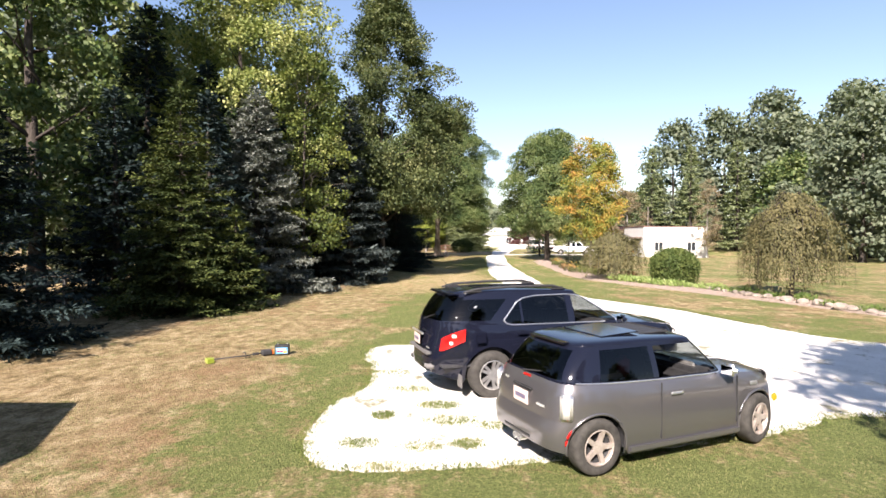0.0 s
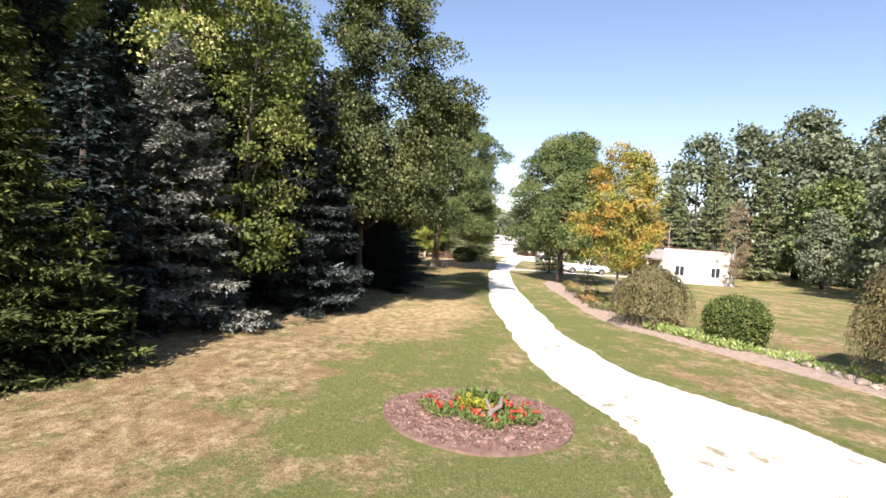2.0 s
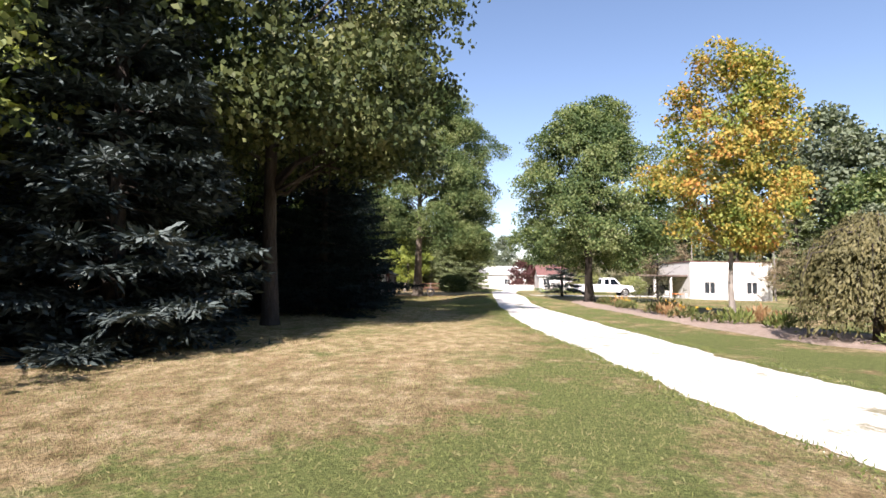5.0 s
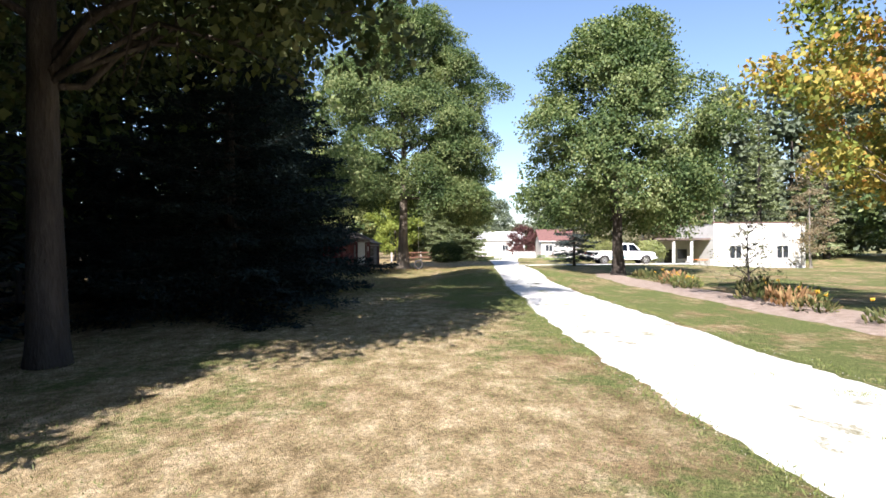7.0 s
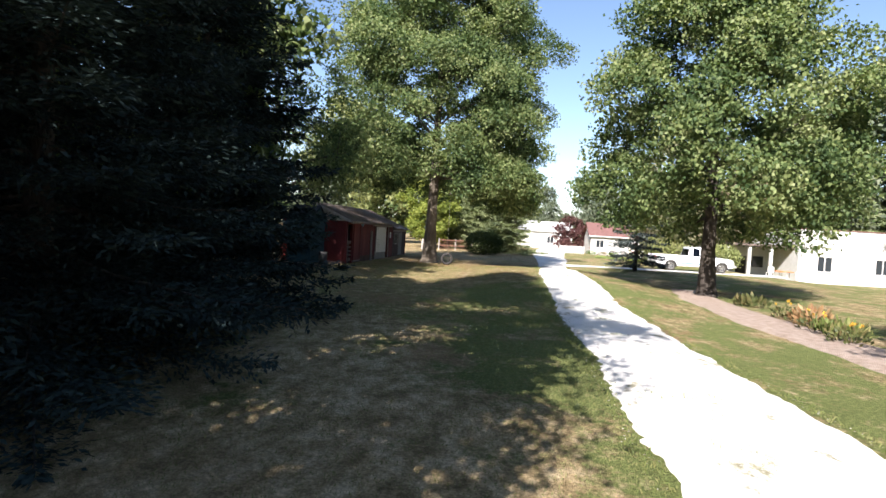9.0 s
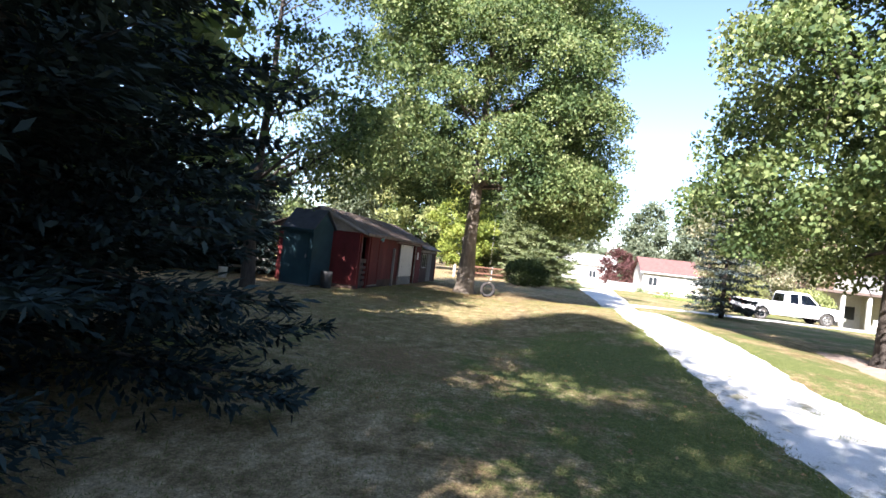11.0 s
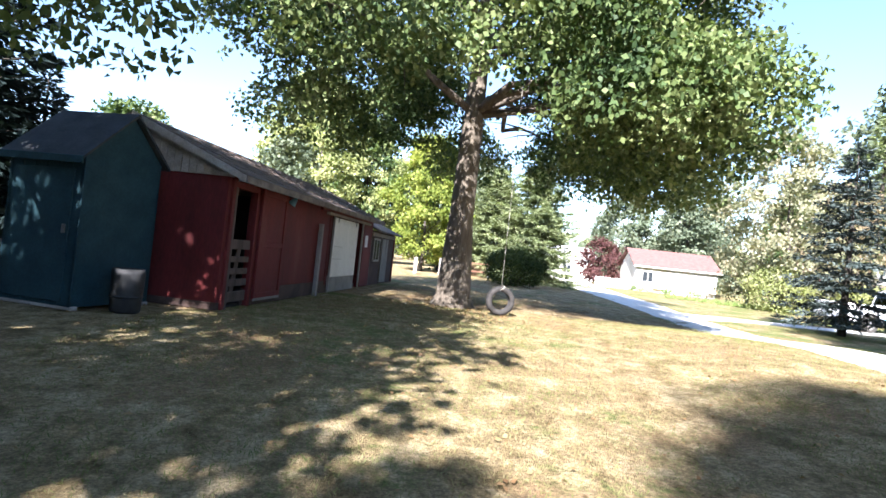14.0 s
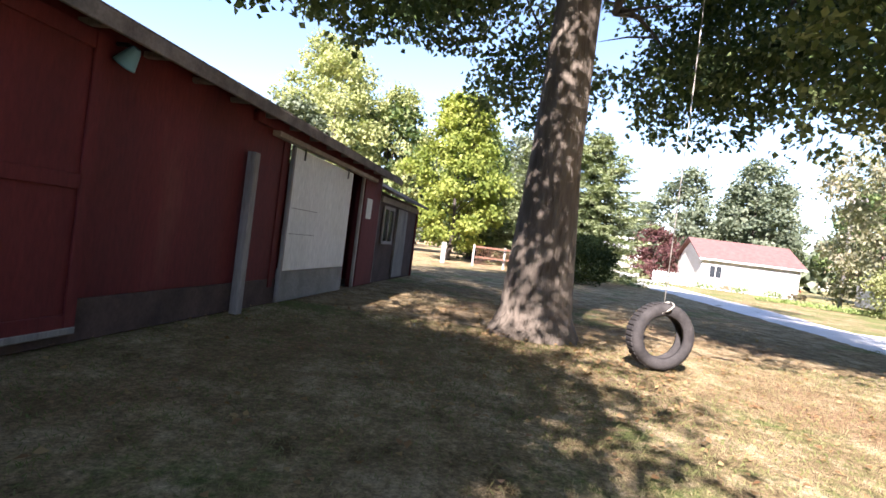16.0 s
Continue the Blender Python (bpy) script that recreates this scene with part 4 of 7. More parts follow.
def car(name, x, y, rz, P, label, group=""):
    c = tagged(empty(name, x, y, 0, rz), label, P.get("category", "car"), group)
    paint = M[P["paint"]]
    body = part("body", body_shell(P), paint, c, smooth=True)
    part("underbody", box_bm(0, 0, P["sill"] + 0.06, P["L"] * 0.86, P["W"] * 1.35, 0.10, 0.03), M["plastic_dark"], c)
    W, R = P["W"], P["R"]
    for xw in (P["xr"], P["xf"]):
        for s in (-1, 1):
            rows = []
            for k in range(17):
                a = math.pi * (k / 16) * 1.1 - 0.15
                xa = xw + P["arch"] * math.cos(a)
                p = P["round"] if xa > 0 else P["round_r"]
                out = W * max(0.05, 1 - min(1.0, abs(xa) / (P["L"] / 2)) ** p) ** (1 / p) - 0.03
                rows.append([(xa, s * max(out, W * 0.56), R + P["arch"] * math.sin(a)), (xw + P["arch"] * math.cos(a), s * W * 0.55, R + P["arch"] * math.sin(a))])
            part("wheel_well", grid_bm(rows), M["plastic_dark"], c)
            wheel(c, xw, s * (W - P["tyre"] / 2 - P["tuck"]), s, R, P["rim"], P["tyre"], P["spokes"], M[P["rim_mat"]], P["double"], P["steer"] if xw > 0 else 0)
    # hood between the belt lines
    x0, x1 = P["cowl"], P["nose"]
    rows = []
    for i in range(15):
        xx = x0 + (x1 - x0) * i / 14
        zb = P["belt"](xx)
        e = min(1.0, abs(xx) / (P["L"] / 2))
        yb = W * (1 - e ** P["round"]) ** (1 / P["round"]) * (1 - P["heights"][-1][3] / W)
        row = []
        for j in range(13):
            v = -1 + 2 * j / 12
            crown = P["crown"] * (1 - v * v) * (1 - 0.6 * (i / 14) ** 3) * min(1, (1 - abs(v)) * 6 + 0.0)
            row.append((xx, yb * v, zb + crown))
        rows.append(row)
    part("hood", grid_bm(rows), paint, c, smooth=True)
    # greenhouse: level slices of the cabin, with the windows cut out of it
    shell = cabin_shell(P)
    bare = cabin_roof(P)
    part("roof", bare, M[P["roof_paint"]], c, smooth=True)
    for s in (-1, 1):
        for outline in P["openings"]:
            hole = cut_out(shell, outline, s)
            if s < 0:
                hole.free()
            else:
                part("side_window", hole, M["glass_tinted"], c, smooth=True)
        for outline in P["panes"]:
            part("side_window", cut_out(shell, outline, s), M["glass_tinted"], c, smooth=True)
    part("windshield", cut_out(shell, P["ws_cut"], 0, 1), M["glass_clear"], c, smooth=True)
    part("rear_window", cut_out(shell, P["rw_cut"], 0, -1), M["glass_tinted"], c, smooth=True)
    part("window_frame", shell, M[P["pillar_paint"]], c, smooth=True)
    for s in (-1, 1):
        for outline in P["trim"]:
            ring = outline + (outline[:1] if P["trim_closed"] else [])
            pts = []
            for a, b in zip(ring, ring[1:]):
                for k in range(6):
                    u, v = a[0] + (b[0] - a[0]) * k / 6, a[1] + (b[1] - a[1]) * k / 6
                    pts.append((u, s * (cabin_y(P, u, v) + 0.004), v))
            pts.append((ring[-1][0], s * (cabin_y(P, *ring[-1]) + 0.004), ring[-1][1]))
            V, F = [], []
            tube(V, F, pts, [P["trim_r"]] * len(pts), 6)
            mesh_object("window_trim", V, F, M["chrome"], c, "bright chrome window trim")
        for hx, hz in P["handles"]:
            part("door_handle", box_bm(hx, s * (W + 0.012), hz, 0.20, 0.035, 0.035, 0.014), M[P["handle_mat"]], c, P["handle_label"])
        mx, mz = P["mirror"]
        mr = part("mirror", box_bm(mx, s * (W * P["wb"] + 0.14), mz, 0.11, 0.20, 0.14, 0.05, seg=3), M[P["mirror_mat"]], c, smooth=True)
        part("mirror_glass", box_bm(mx - 0.058, s * (W * P["wb"] + 0.14), mz, 0.006, 0.16, 0.10, 0.003), M["mirror"], mr)
        for dx, z0, z1 in P["door_gaps"]:
            part("door_gap", box_bm(dx, s * (W * 0.992), (z0 + z1) / 2, 0.006, 0.02, z1 - z0, 0), M["plastic_dark"], c)
    # cabin
    part("cabin_floor", box_bm((P["reach_f"][0] - P["reach_r"][0]) / 2, 0, 0.52, P["reach_f"][0] + P["reach_r"][0] - 0.1, W * 1.7, 0.05, 0.01), M["cloth_dark"], c)
    part("dashboard", box_bm(P["reach_f"][0] - 0.28, 0, P["zb"] - 0.10, 0.42, W * 1.6, 0.22, 0.06), M["plastic_dark"], c)
    for sx in P["seats"]:
        for s in (-1, 1):
            st = part("seat", box_bm(sx, s * 0.36, 0.66, 0.50, 0.48, 0.22, 0.07, seg=3), M["cloth_dark"], c, smooth=True)
            part("seat_back", box_bm(0, 0, 0, 0.15, 0.46, 0.60, 0.06, pose(sx - 0.27, s * 0.36, 0.98, 0, -14, 0), 3), M["cloth_dark"], st, smooth=True)
            part("headrest", box_bm(0, 0, 0, 0.10, 0.26, 0.16, 0.05, pose(sx - 0.37, s * 0.36, P["head_z"], 0, -14, 0), 3), M["cloth_dark"], st, smooth=True)
    sw = lathe_bm([(0.185, 0.014), (0.199, 0.0), (0.185, -0.014), (0.171, 0.0), (0.185, 0.014)], 28)
    sw.transform(pose(P["seats"][0] + 0.42, 0.36, P["zb"] + 0.02, 0, 0, 90) @ pose(0, 0, 0, -25, 0, 0))
    part("steering_wheel", sw, M["plastic_dark"], c)
    return c


def suv_belt(x):
    return float(np.interp(x, [-2.4, -1.9, 0.95, 1.5, 2.1, 2.3, 2.4], [1.16, 1.15, 1.075, 1.05, 0.97, 0.90, 0.82]))


SUV = dict(L=4.77, W=0.92, round=4.6, round_r=3.6, R=0.368, arch=0.435, xr=-1.41, xf=1.447, tyre=0.235, tuck=0.03, rim=0.225, spokes=5, double=True, rim_mat="alloy", steer=0,
           sill=0.26, rise_f=0.06, rise_r=0.16, paint="paint_black", roof_paint="paint_black", pillar_paint="paint_black", belt=suv_belt,
           heights=[(0, 0.06, 0.10, 0.07), (0.12, 0.01, 0.02, 0.03), (0.35, 0.0, 0.0, 0.0), (0.55, 0.02, 0.05, 0.0), (0.70, 0.05, 0.10, 0.012), (0.74, 0.06, 0.10, 0.014), (0.88, 0.10, 0.12, 0.03), (1.0, 0.16, 0.14, 0.075)],
           cowl=0.75, nose=2.31, crown=0.06, wb=0.919, wr=0.70, zb=1.10, zr=1.575, roof_x=(-2.14, 0.22), roof_arch=0.045, dome=0.75, cab_f=6.5,
           reach_f=(1.06, 0.20), reach_r=(2.245, 1.98),
           ws_cut=[(-0.72, 1.09), (0.72, 1.09), (0.55, 1.56), (-0.55, 1.56)], rw_cut=[(-0.64, 1.19), (0.64, 1.19), (0.52, 1.55), (-0.52, 1.55)],
           openings=[[(0.86, 1.115), (0.06, 1.12), (0.06, 1.545), (0.28, 1.50)]],
           panes=[[(-0.06, 1.122), (-0.86, 1.132), (-0.86, 1.49), (-0.60, 1.54), (-0.06, 1.548)], [(-0.90, 1.132), (-1.08, 1.14), (-1.17, 1.20), (-0.90, 1.475)], [(-1.42, 1.20), (-2.02, 1.20), (-1.86, 1.51), (-1.10, 1.52)]],
           trim=[[(0.90, 1.102), (-1.08, 1.125), (-1.16, 1.15), (-1.20, 1.20), (-0.95, 1.46), (-0.82, 1.525), (-0.60, 1.555), (-0.05, 1.562), (0.14, 1.545), (0.30, 1.50), (0.60, 1.32), (0.90, 1.12)]], trim_closed=True, trim_r=0.0095,
           handles=[(-0.92, 0.99), (0.18, 0.97)], handle_mat="paint_black", handle_label="black door handle with a chrome glint", mirror=(0.86, 1.15), mirror_mat="paint_black",
           door_gaps=[(0.04, 0.34, 1.08), (1.08, 0.36, 1.05)], seats=(0.25, -0.70), head_z=1.33, category="car")
suv = car("suv", 2.55, 11.85, 19, SUV, "black five-door sport utility car on white gravel, a front window open")


def suv_extras(c):
    for s in (-1, 1):
        rows = []
        for i in range(9):
            yy = 0.795 - 0.19 * (i / 8)
            lo, hi = 0.90 - 0.16 * math.sin(1.57 * i / 8), 1.09 - 0.02 * i
            rows.append([tuple(tail(SUV, s * yy, zz, -0.012 - 0.012 * math.sin(math.pi * q / 6)).translation) for q, zz in enumerate(np.linspace(lo, hi, 7))])
        lamp = part("tail_light", grid_bm(rows), M["lamp_red"], c, "red wrap-round tail lamp", True)
        part("tail_light_reflector", box_bm(0, 0, 0, 0.02, 0.07, 0.05, 0.010, tail(SUV, s * 0.73, 0.98, -0.028)), M["lamp_clear"], lamp, "clear lamp window")
        part("tail_light_reflector", box_bm(0, 0, 0, 0.02, 0.06, 0.05, 0.010, tail(SUV, s * 0.71, 0.87, -0.028)), M["lamp_clear"], lamp, "clear lamp window")
        part("headlight", box_bm(2.04, s * 0.70, 0.80, 0.24, 0.18, 0.14, 0.05, seg=3), M["lamp_clear"], c, "clear headlamp", True)
        V, F = [], []
        tube(V, F, [(-1.78, s * 0.55, 1.625), (-1.55, s * 0.56, 1.675), (-0.9, s * 0.56, 1.70), (-0.2, s * 0.56, 1.695), (0.02, s * 0.55, 1.635)], [0.016, 0.022, 0.022, 0.022, 0.016], 8)
        rail = mesh_object("roof_rail", V, F, M["plastic_dark"], c, "black roof rail", True)
        part("rail_foot", box_bm(-1.6, s * 0.555, 1.64, 0.26, 0.045, 0.06, 0.02), M["plastic_dark"], rail)
        part("rail_foot", box_bm(-0.12, s * 0.555, 1.65, 0.24, 0.045, 0.06, 0.02), M["plastic_dark"], rail)
    for k in range(5):
        part("roof_groove", box_bm(-0.85, -0.34 + 0.17 * k, 1.676 - 0.25 * (0.17 * (k - 2)) ** 2, 1.15, 0.022, 0.012, 0.004), M["paint_black"], c)
    part("bumper", box_bm(-2.28, 0, 0.48, 0.16, 1.10, 0.18, 0.06, seg=3), M["plastic_grey"], c, "grey plastic rear bumper skirt", True)
    part("bumper_step", box_bm(-2.33, 0, 0.69, 0.12, 1.0, 0.05, 0.02), M["plastic_grey"], c)
    part("spoiler", box_bm(-1.93, 0, 1.592, 0.18, 1.0, 0.03, 0.013), M["paint_black"], c, "black roof spoiler")
    pl = part("number_plate", box_bm(-2.385, 0.0, 0.86, 0.012, 0.31, 0.155, 0.004), M["plate"], c, "number plate with plain bars")
    part("plate_bar", box_bm(-2.393, 0.0, 0.86, 0.004, 0.22, 0.05, 0), M["plate_ink"], pl)
    part("tailgate_trim", box_bm(-2.375, 0, 0.97, 0.03, 0.62, 0.035, 0.01), M["chrome"], c, "chrome tailgate strip")
    part("badge", box_bm(-2.37, -0.55, 0.80, 0.01, 0.16, 0.022, 0.003), M["chrome"], c)
    V, F = [], []
    tube(V, F, [(-1.80, 0.0, 1.63), (-1.97, 0.0, 1.82)], [0.008, 0.003], 5)
    mesh_object("antenna", V, F, M["plastic_dark"], c, "thin black roof aerial")
    V, F = [], []
    tube(V, F, [(-2.255, 0.05, 1.16), (-2.19, -0.35, 1.28)], [0.010, 0.006], 5)
    mesh_object("wiper", V, F, M["plastic_dark"], c)
    for s in (-1, 1):
        part("mud_flap", box_bm(-1.93, s * 0.80, 0.30, 0.012, 0.20, 0.20, 0.004), M["plastic_grey"], c)
    part("filler_cap", box_bm(-1.62, -0.912, 0.95, 0.17, 0.012, 0.15, 0.02), M["paint_black"], c)
    part("sticker", lathe_bm([(0.028, 0), (0.001, 0)], 18), M["stripe_white"], c, "round white sticker").matrix_local = pose(-1.62, -cabin_y(SUV, -1.62, 1.40) - 0.006, 1.40, 24, 0, 4)
    part("grille", box_bm(2.33, 0, 0.72, 0.06, 1.0, 0.26, 0.03), M["plastic_dark"], c)
    part("seat_bag", box_bm(0.20, -0.40, 0.95, 0.24, 0.22, 0.14, 0.05, seg=3), M["paper"], c, "pale bag on the seat", True)


suv_extras(suv)
suv.scale = (1.04, 1.04, 1.04)


def mini_belt(x):
    return float(np.interp(x, [-1.85, -1.3, 0.70, 1.2, 1.55, 1.75, 1.85], [0.985, 0.98, 0.925, 0.89, 0.83, 0.76, 0.66]))


MINI = dict(L=3.63, W=0.844, round=4.2, round_r=5.6, R=0.31, arch=0.355, xr=-1.26, xf=1.207, tyre=0.195, tuck=0.012, rim=0.195, spokes=5, double=False, rim_mat="alloy_dusty", steer=12,
            sill=0.19, rise_f=0.05, rise_r=0.10, paint="paint_grey", roof_paint="paint_black", pillar_paint="paint_black", belt=mini_belt,
            heights=[(0, 0.10, 0.10, 0.05), (0.10, 0.02, 0.03, 0.02), (0.30, 0.0, 0.0, 0.0), (0.42, 0.0, 0.01, 0.0), (0.47, 0.02, 0.06, 0.0), (0.75, 0.05, 0.09, 0.012), (0.92, 0.12, 0.14, 0.04), (1.0, 0.18, 0.18, 0.08)],
            cowl=0.55, nose=1.72, crown=0.07, wb=0.904, wr=0.735, zb=0.96, zr=1.335, roof_x=(-1.50, 0.34), roof_arch=0.03, dome=0.72, cab_f=5.5,
            reach_f=(0.80, 0.33), reach_r=(1.635, 1.36),
            ws_cut=[(-0.66, 0.95), (0.66, 0.95), (0.54, 1.31), (-0.54, 1.31)], rw_cut=[(-0.56, 1.01), (0.56, 1.01), (0.47, 1.31), (-0.47, 1.31)],
            openings=[[(0.60, 0.965), (-0.36, 0.97), (-0.36, 1.315), (0.24, 1.315)]],
            panes=[[(-0.44, 0.975), (-1.18, 0.99), (-1.10, 1.315), (-0.44, 1.32)]],
            trim=[[(0.74, 0.935), (0.2, 0.945), (-0.38, 0.953), (-1.0, 0.972), (-1.30, 0.982), (-1.46, 0.986)]], trim_closed=False, trim_r=0.009,
            handles=[(-0.18, 0.80)], handle_mat="chrome", handle_label="chrome door handle", mirror=(0.60, 1.00), mirror_mat="chrome",
            door_gaps=[(-0.40, 0.30, 0.93), (0.80, 0.34, 0.90)], seats=(-0.15, -0.95), head_z=1.20, category="car")
mini = car("hatchback", 3.22, 8.87, 24.0, MINI, "dark grey three-door hatchback with a black roof and open sunroof")


def mini_extras(c):
    for s in (-1, 1):
        a = part("tail_light", box_bm(0, 0, 0, 0.05, 0.125, 0.27, 0.024, tail(MINI, s * 0.715, 0.75, -0.012), 3), M["lamp_clear"], c, "tall clear tail lamp in a chrome ring", True)
        part("lamp_ring", box_bm(0, 0, 0, 0.04, 0.145, 0.295, 0.019, tail(MINI, s * 0.715, 0.75, -0.004), 3), M["chrome"], a, smooth=True)
        part("headlight", lathe_bm([(0.13, 0.02), (0.13, -0.02), (0.10, -0.05), (0.001, -0.06)], 24), M["lamp_clear"], c, "round clear headlamp", True).matrix_local = pose(1.52, s * 0.56, 0.73, 0, 0, 90) @ pose(0, 0, 0, 30, 0, 0)
        part("indicator", box_bm(1.60, s * 0.735, 0.52, 0.08, 0.05, 0.10, 0.02), M["lamp_amber"], c, "amber indicator")
        part("side_marker", box_bm(1.10, s * 0.829, 0.78, 0.13, 0.02, 0.05, 0.015), M["chrome"], c, "chrome side scuttle")
        # arch lips, and the red reflector that follows the rear one
        def lip(xw, w, rad, out):
            x = xw + rad * math.cos(w)
            p = MINI["round"] if x > 0 else MINI["round_r"]
            return (x, s * (0.844 * (1 - min(0.98, abs(x) / 1.815) ** p) ** (1 / p) + out), 0.31 + rad * math.sin(w))
        for xw in (MINI["xr"], MINI["xf"]):
            V, F = [], []
            tube(V, F, [lip(xw, w, 0.362, -0.006) for w in np.linspace(-0.2, math.pi + 0.2, 25)], [0.016] * 25, 6)
            mesh_object("arch_trim", V, F, M["paint_grey"], c, "", True)
        V, F = [], []
        tube(V, F, [lip(MINI["xr"], w, 0.376, 0.002) for w in np.linspace(2.55, 3.05, 7)], [0.006] + [0.014] * 5 + [0.006], 6)
        mesh_object("reflector", V, F, M["lamp_red"], c, "red side reflector", True)
        part("sill", box_bm(0.0, s * 0.80, 0.235, 1.75, 0.10, 0.11, 0.03), M["paint_grey"], c)
    for k in (-0.19, 0.19):
        rows = []
        for i in range(9):
            xx = 0.86 + 0.78 * i / 8
            rows.append([(xx, k + w, mini_belt(xx) + 0.07 * (1 - (k / 0.7) ** 2) * (1 - 0.6 * ((xx - 0.55) / 1.19) ** 3) + 0.006) for w in (-0.055, 0.055)])
        part("bonnet_stripe", grid_bm(rows), M["stripe_white"], c, "pale bonnet stripe")
    part("bumper_slot", box_bm(0, 0, 0, 0.02, 0.56, 0.035, 0.008, tail(MINI, 0, 0.34, 0.0)), M["plastic_dark"], c)
    for k in (-0.05, 0.05):
        ex = lathe_bm([(0.036, -0.10), (0.040, 0.0), (0.034, 0.0), (0.030, -0.09)], 18)
        part("tailpipe", ex, M["chrome"], c, "chrome tailpipe").matrix_local = pose(-1.80, k, 0.25, 0, 0, 90)
    pl = part("number_plate", box_bm(0, 0, 0, 0.016, 0.31, 0.155, 0.004, tail(MINI, 0, 0.73, -0.014)), M["plate"], c, "number plate with plain bars")
    part("plate_bar", box_bm(0, 0, 0, 0.004, 0.21, 0.05, 0, tail(MINI, 0, 0.73, -0.024)), M["plate_ink"], pl)
    part("tailgate_handle", box_bm(0, 0, 0, 0.04, 0.42, 0.035, 0.014, tail(MINI, 0, 0.84, -0.01)), M["plastic_dark"], c, "dark tailgate handle")
    part("badge", box_bm(0, 0, 0, 0.012, 0.15, 0.028, 0.004, tail(MINI, -0.40, 0.72, -0.006)), M["chrome"], c)
    part("badge", box_bm(0, 0, 0, 0.012, 0.09, 0.028, 0.004, tail(MINI, 0.40, 0.86, -0.006)), M["chrome"], c)
    part("spoiler", box_bm(-1.36, 0, 1.368, 0.10, 0.72, 0.022, 0.010), M["paint_black"], c, "black roof spoiler")
    part("high_lamp", box_bm(0, 0, 0, 0.03, 0.16, 0.035, 0.012, tail(MINI, 0.0, 0.96, -0.005)), M["lamp_red"], c, "red brake lamp")
    # sunroof: the front half slid up over the back
    part("sunroof_glass", box_bm(0, 0, 0, 0.56, 0.74, 0.014, 0.006, pose(-0.60, 0, 1.424, 0, -3, 0)), M["paint_black"], c, "raised dark sunroof glass")
    part("sunroof_frame", box_bm(-0.08, 0, 1.408, 0.42, 0.74, 0.016, 0.006), M["plastic_dark"], c, "open sunroof well")
    part("sunroof_deflector", box_bm(0.14, 0, 1.415, 0.03, 0.74, 0.03, 0.01), M["plastic_dark"], c)
    part("window_shade_papers", box_bm(-0.95, -0.60, 1.0, 0.36, 0.08, 0.06, 0.02), M["paper"], c, "white papers behind the window")
    part("jacket", box_bm(-0.60, -0.42, 1.06, 0.12, 0.22, 0.26, 0.05, seg=3), M["cloth_red"], c, "red cloth over the seat", True)
    part("dash_panel", box_bm(0.46, -0.30, 0.93, 0.05, 0.42, 0.18, 0.03), M["alloy"], c, "silver dashboard panel")
    V, F = [], []
    tube(V, F, [(-1.655, 0.10, 1.0), (-1.60, -0.25, 1.05)], [0.010, 0.006], 5)
    mesh_object("wiper", V, F, M["plastic_dark"], c)


mini_extras(mini)
mini.scale = (1.01, 1.01, 1.01)

# ---------------------------------------------------------------- buildings
M["barn_red"] = textured("barn_red", [(0.25, (0.085, 0.014, 0.015)), (0.6, (0.15, 0.022, 0.022)), (0.8, (0.185, 0.05, 0.042))], 1.6, 0.75, 30, stretch=(1, 1, 0.3), bumpy=0.25)
M["barn_base"] = textured("barn_base", [(0.3, (0.06, 0.04, 0.034)), (0.7, (0.12, 0.078, 0.064))], 3, 0.9, 30)
M["barn_white"] = textured("barn_white", [(0.3, (0.74, 0.73, 0.68)), (0.7, (0.88, 0.87, 0.83))], 2, 0.6, 40, stretch=(1, 1, 0.2), bumpy=0.1)
M["wood_grey"] = textured("wood_grey", [(0.3, (0.18, 0.165, 0.15)), (0.7, (0.38, 0.35, 0.32))], 4, 0.9, 40, stretch=(1, 1, 0.15), bumpy=0.5)
M["wood_dark"] = textured("wood_dark", [(0.3, (0.07, 0.05, 0.042)), (0.7, (0.16, 0.115, 0.095))], 4, 0.9, 40, stretch=(1, 1, 0.15), bumpy=0.5)
M["wood_worn"] = textured("wood_worn", [(0.3, (0.12, 0.10, 0.088)), (0.7, (0.27, 0.23, 0.20))], 4, 0.9, 40, bumpy=0.5)
M["wood_pale"] = textured("wood_pale", [(0.3, (0.30, 0.26, 0.23)), (0.7, (0.48, 0.44, 0.40))], 4, 0.9, 40, bumpy=0.4)
M["teal"] = textured("teal", [(0.3, (0.012, 0.040, 0.055)), (0.7, (0.024, 0.066, 0.082))], 2.5, 0.7, 30, bumpy=0.2)
M["shingle"] = textured("shingle", [(0.3, (0.14, 0.13, 0.125)), (0.7, (0.27, 0.25, 0.24))], 3, 0.9, 35, bumpy=0.5)
M["shingle_red"] = textured("shingle_red", [(0.3, (0.155, 0.078, 0.07)), (0.7, (0.22, 0.118, 0.104))], 3, 0.9, 35, bumpy=0.4)
M["shingle_dark"] = textured("shingle_dark", [(0.3, (0.035, 0.04, 0.048)), (0.7, (0.075, 0.08, 0.09))], 3, 0.9, 35, bumpy=0.5)
M["roof_brown"] = textured("roof_brown", [(0.3, (0.09, 0.07, 0.06)), (0.7, (0.20, 0.155, 0.13))], 2, 0.85, 30, bumpy=0.4)
M["concrete"] = textured("concrete", [(0.3, (0.22, 0.21, 0.19)), (0.7, (0.36, 0.34, 0.31))], 2.5, 0.9, 35)
M["siding_white"] = textured("siding_white", [(0.3, (0.70, 0.69, 0.65)), (0.7, (0.80, 0.79, 0.76))], 0.8, 0.7, 12, bumpy=0.1)
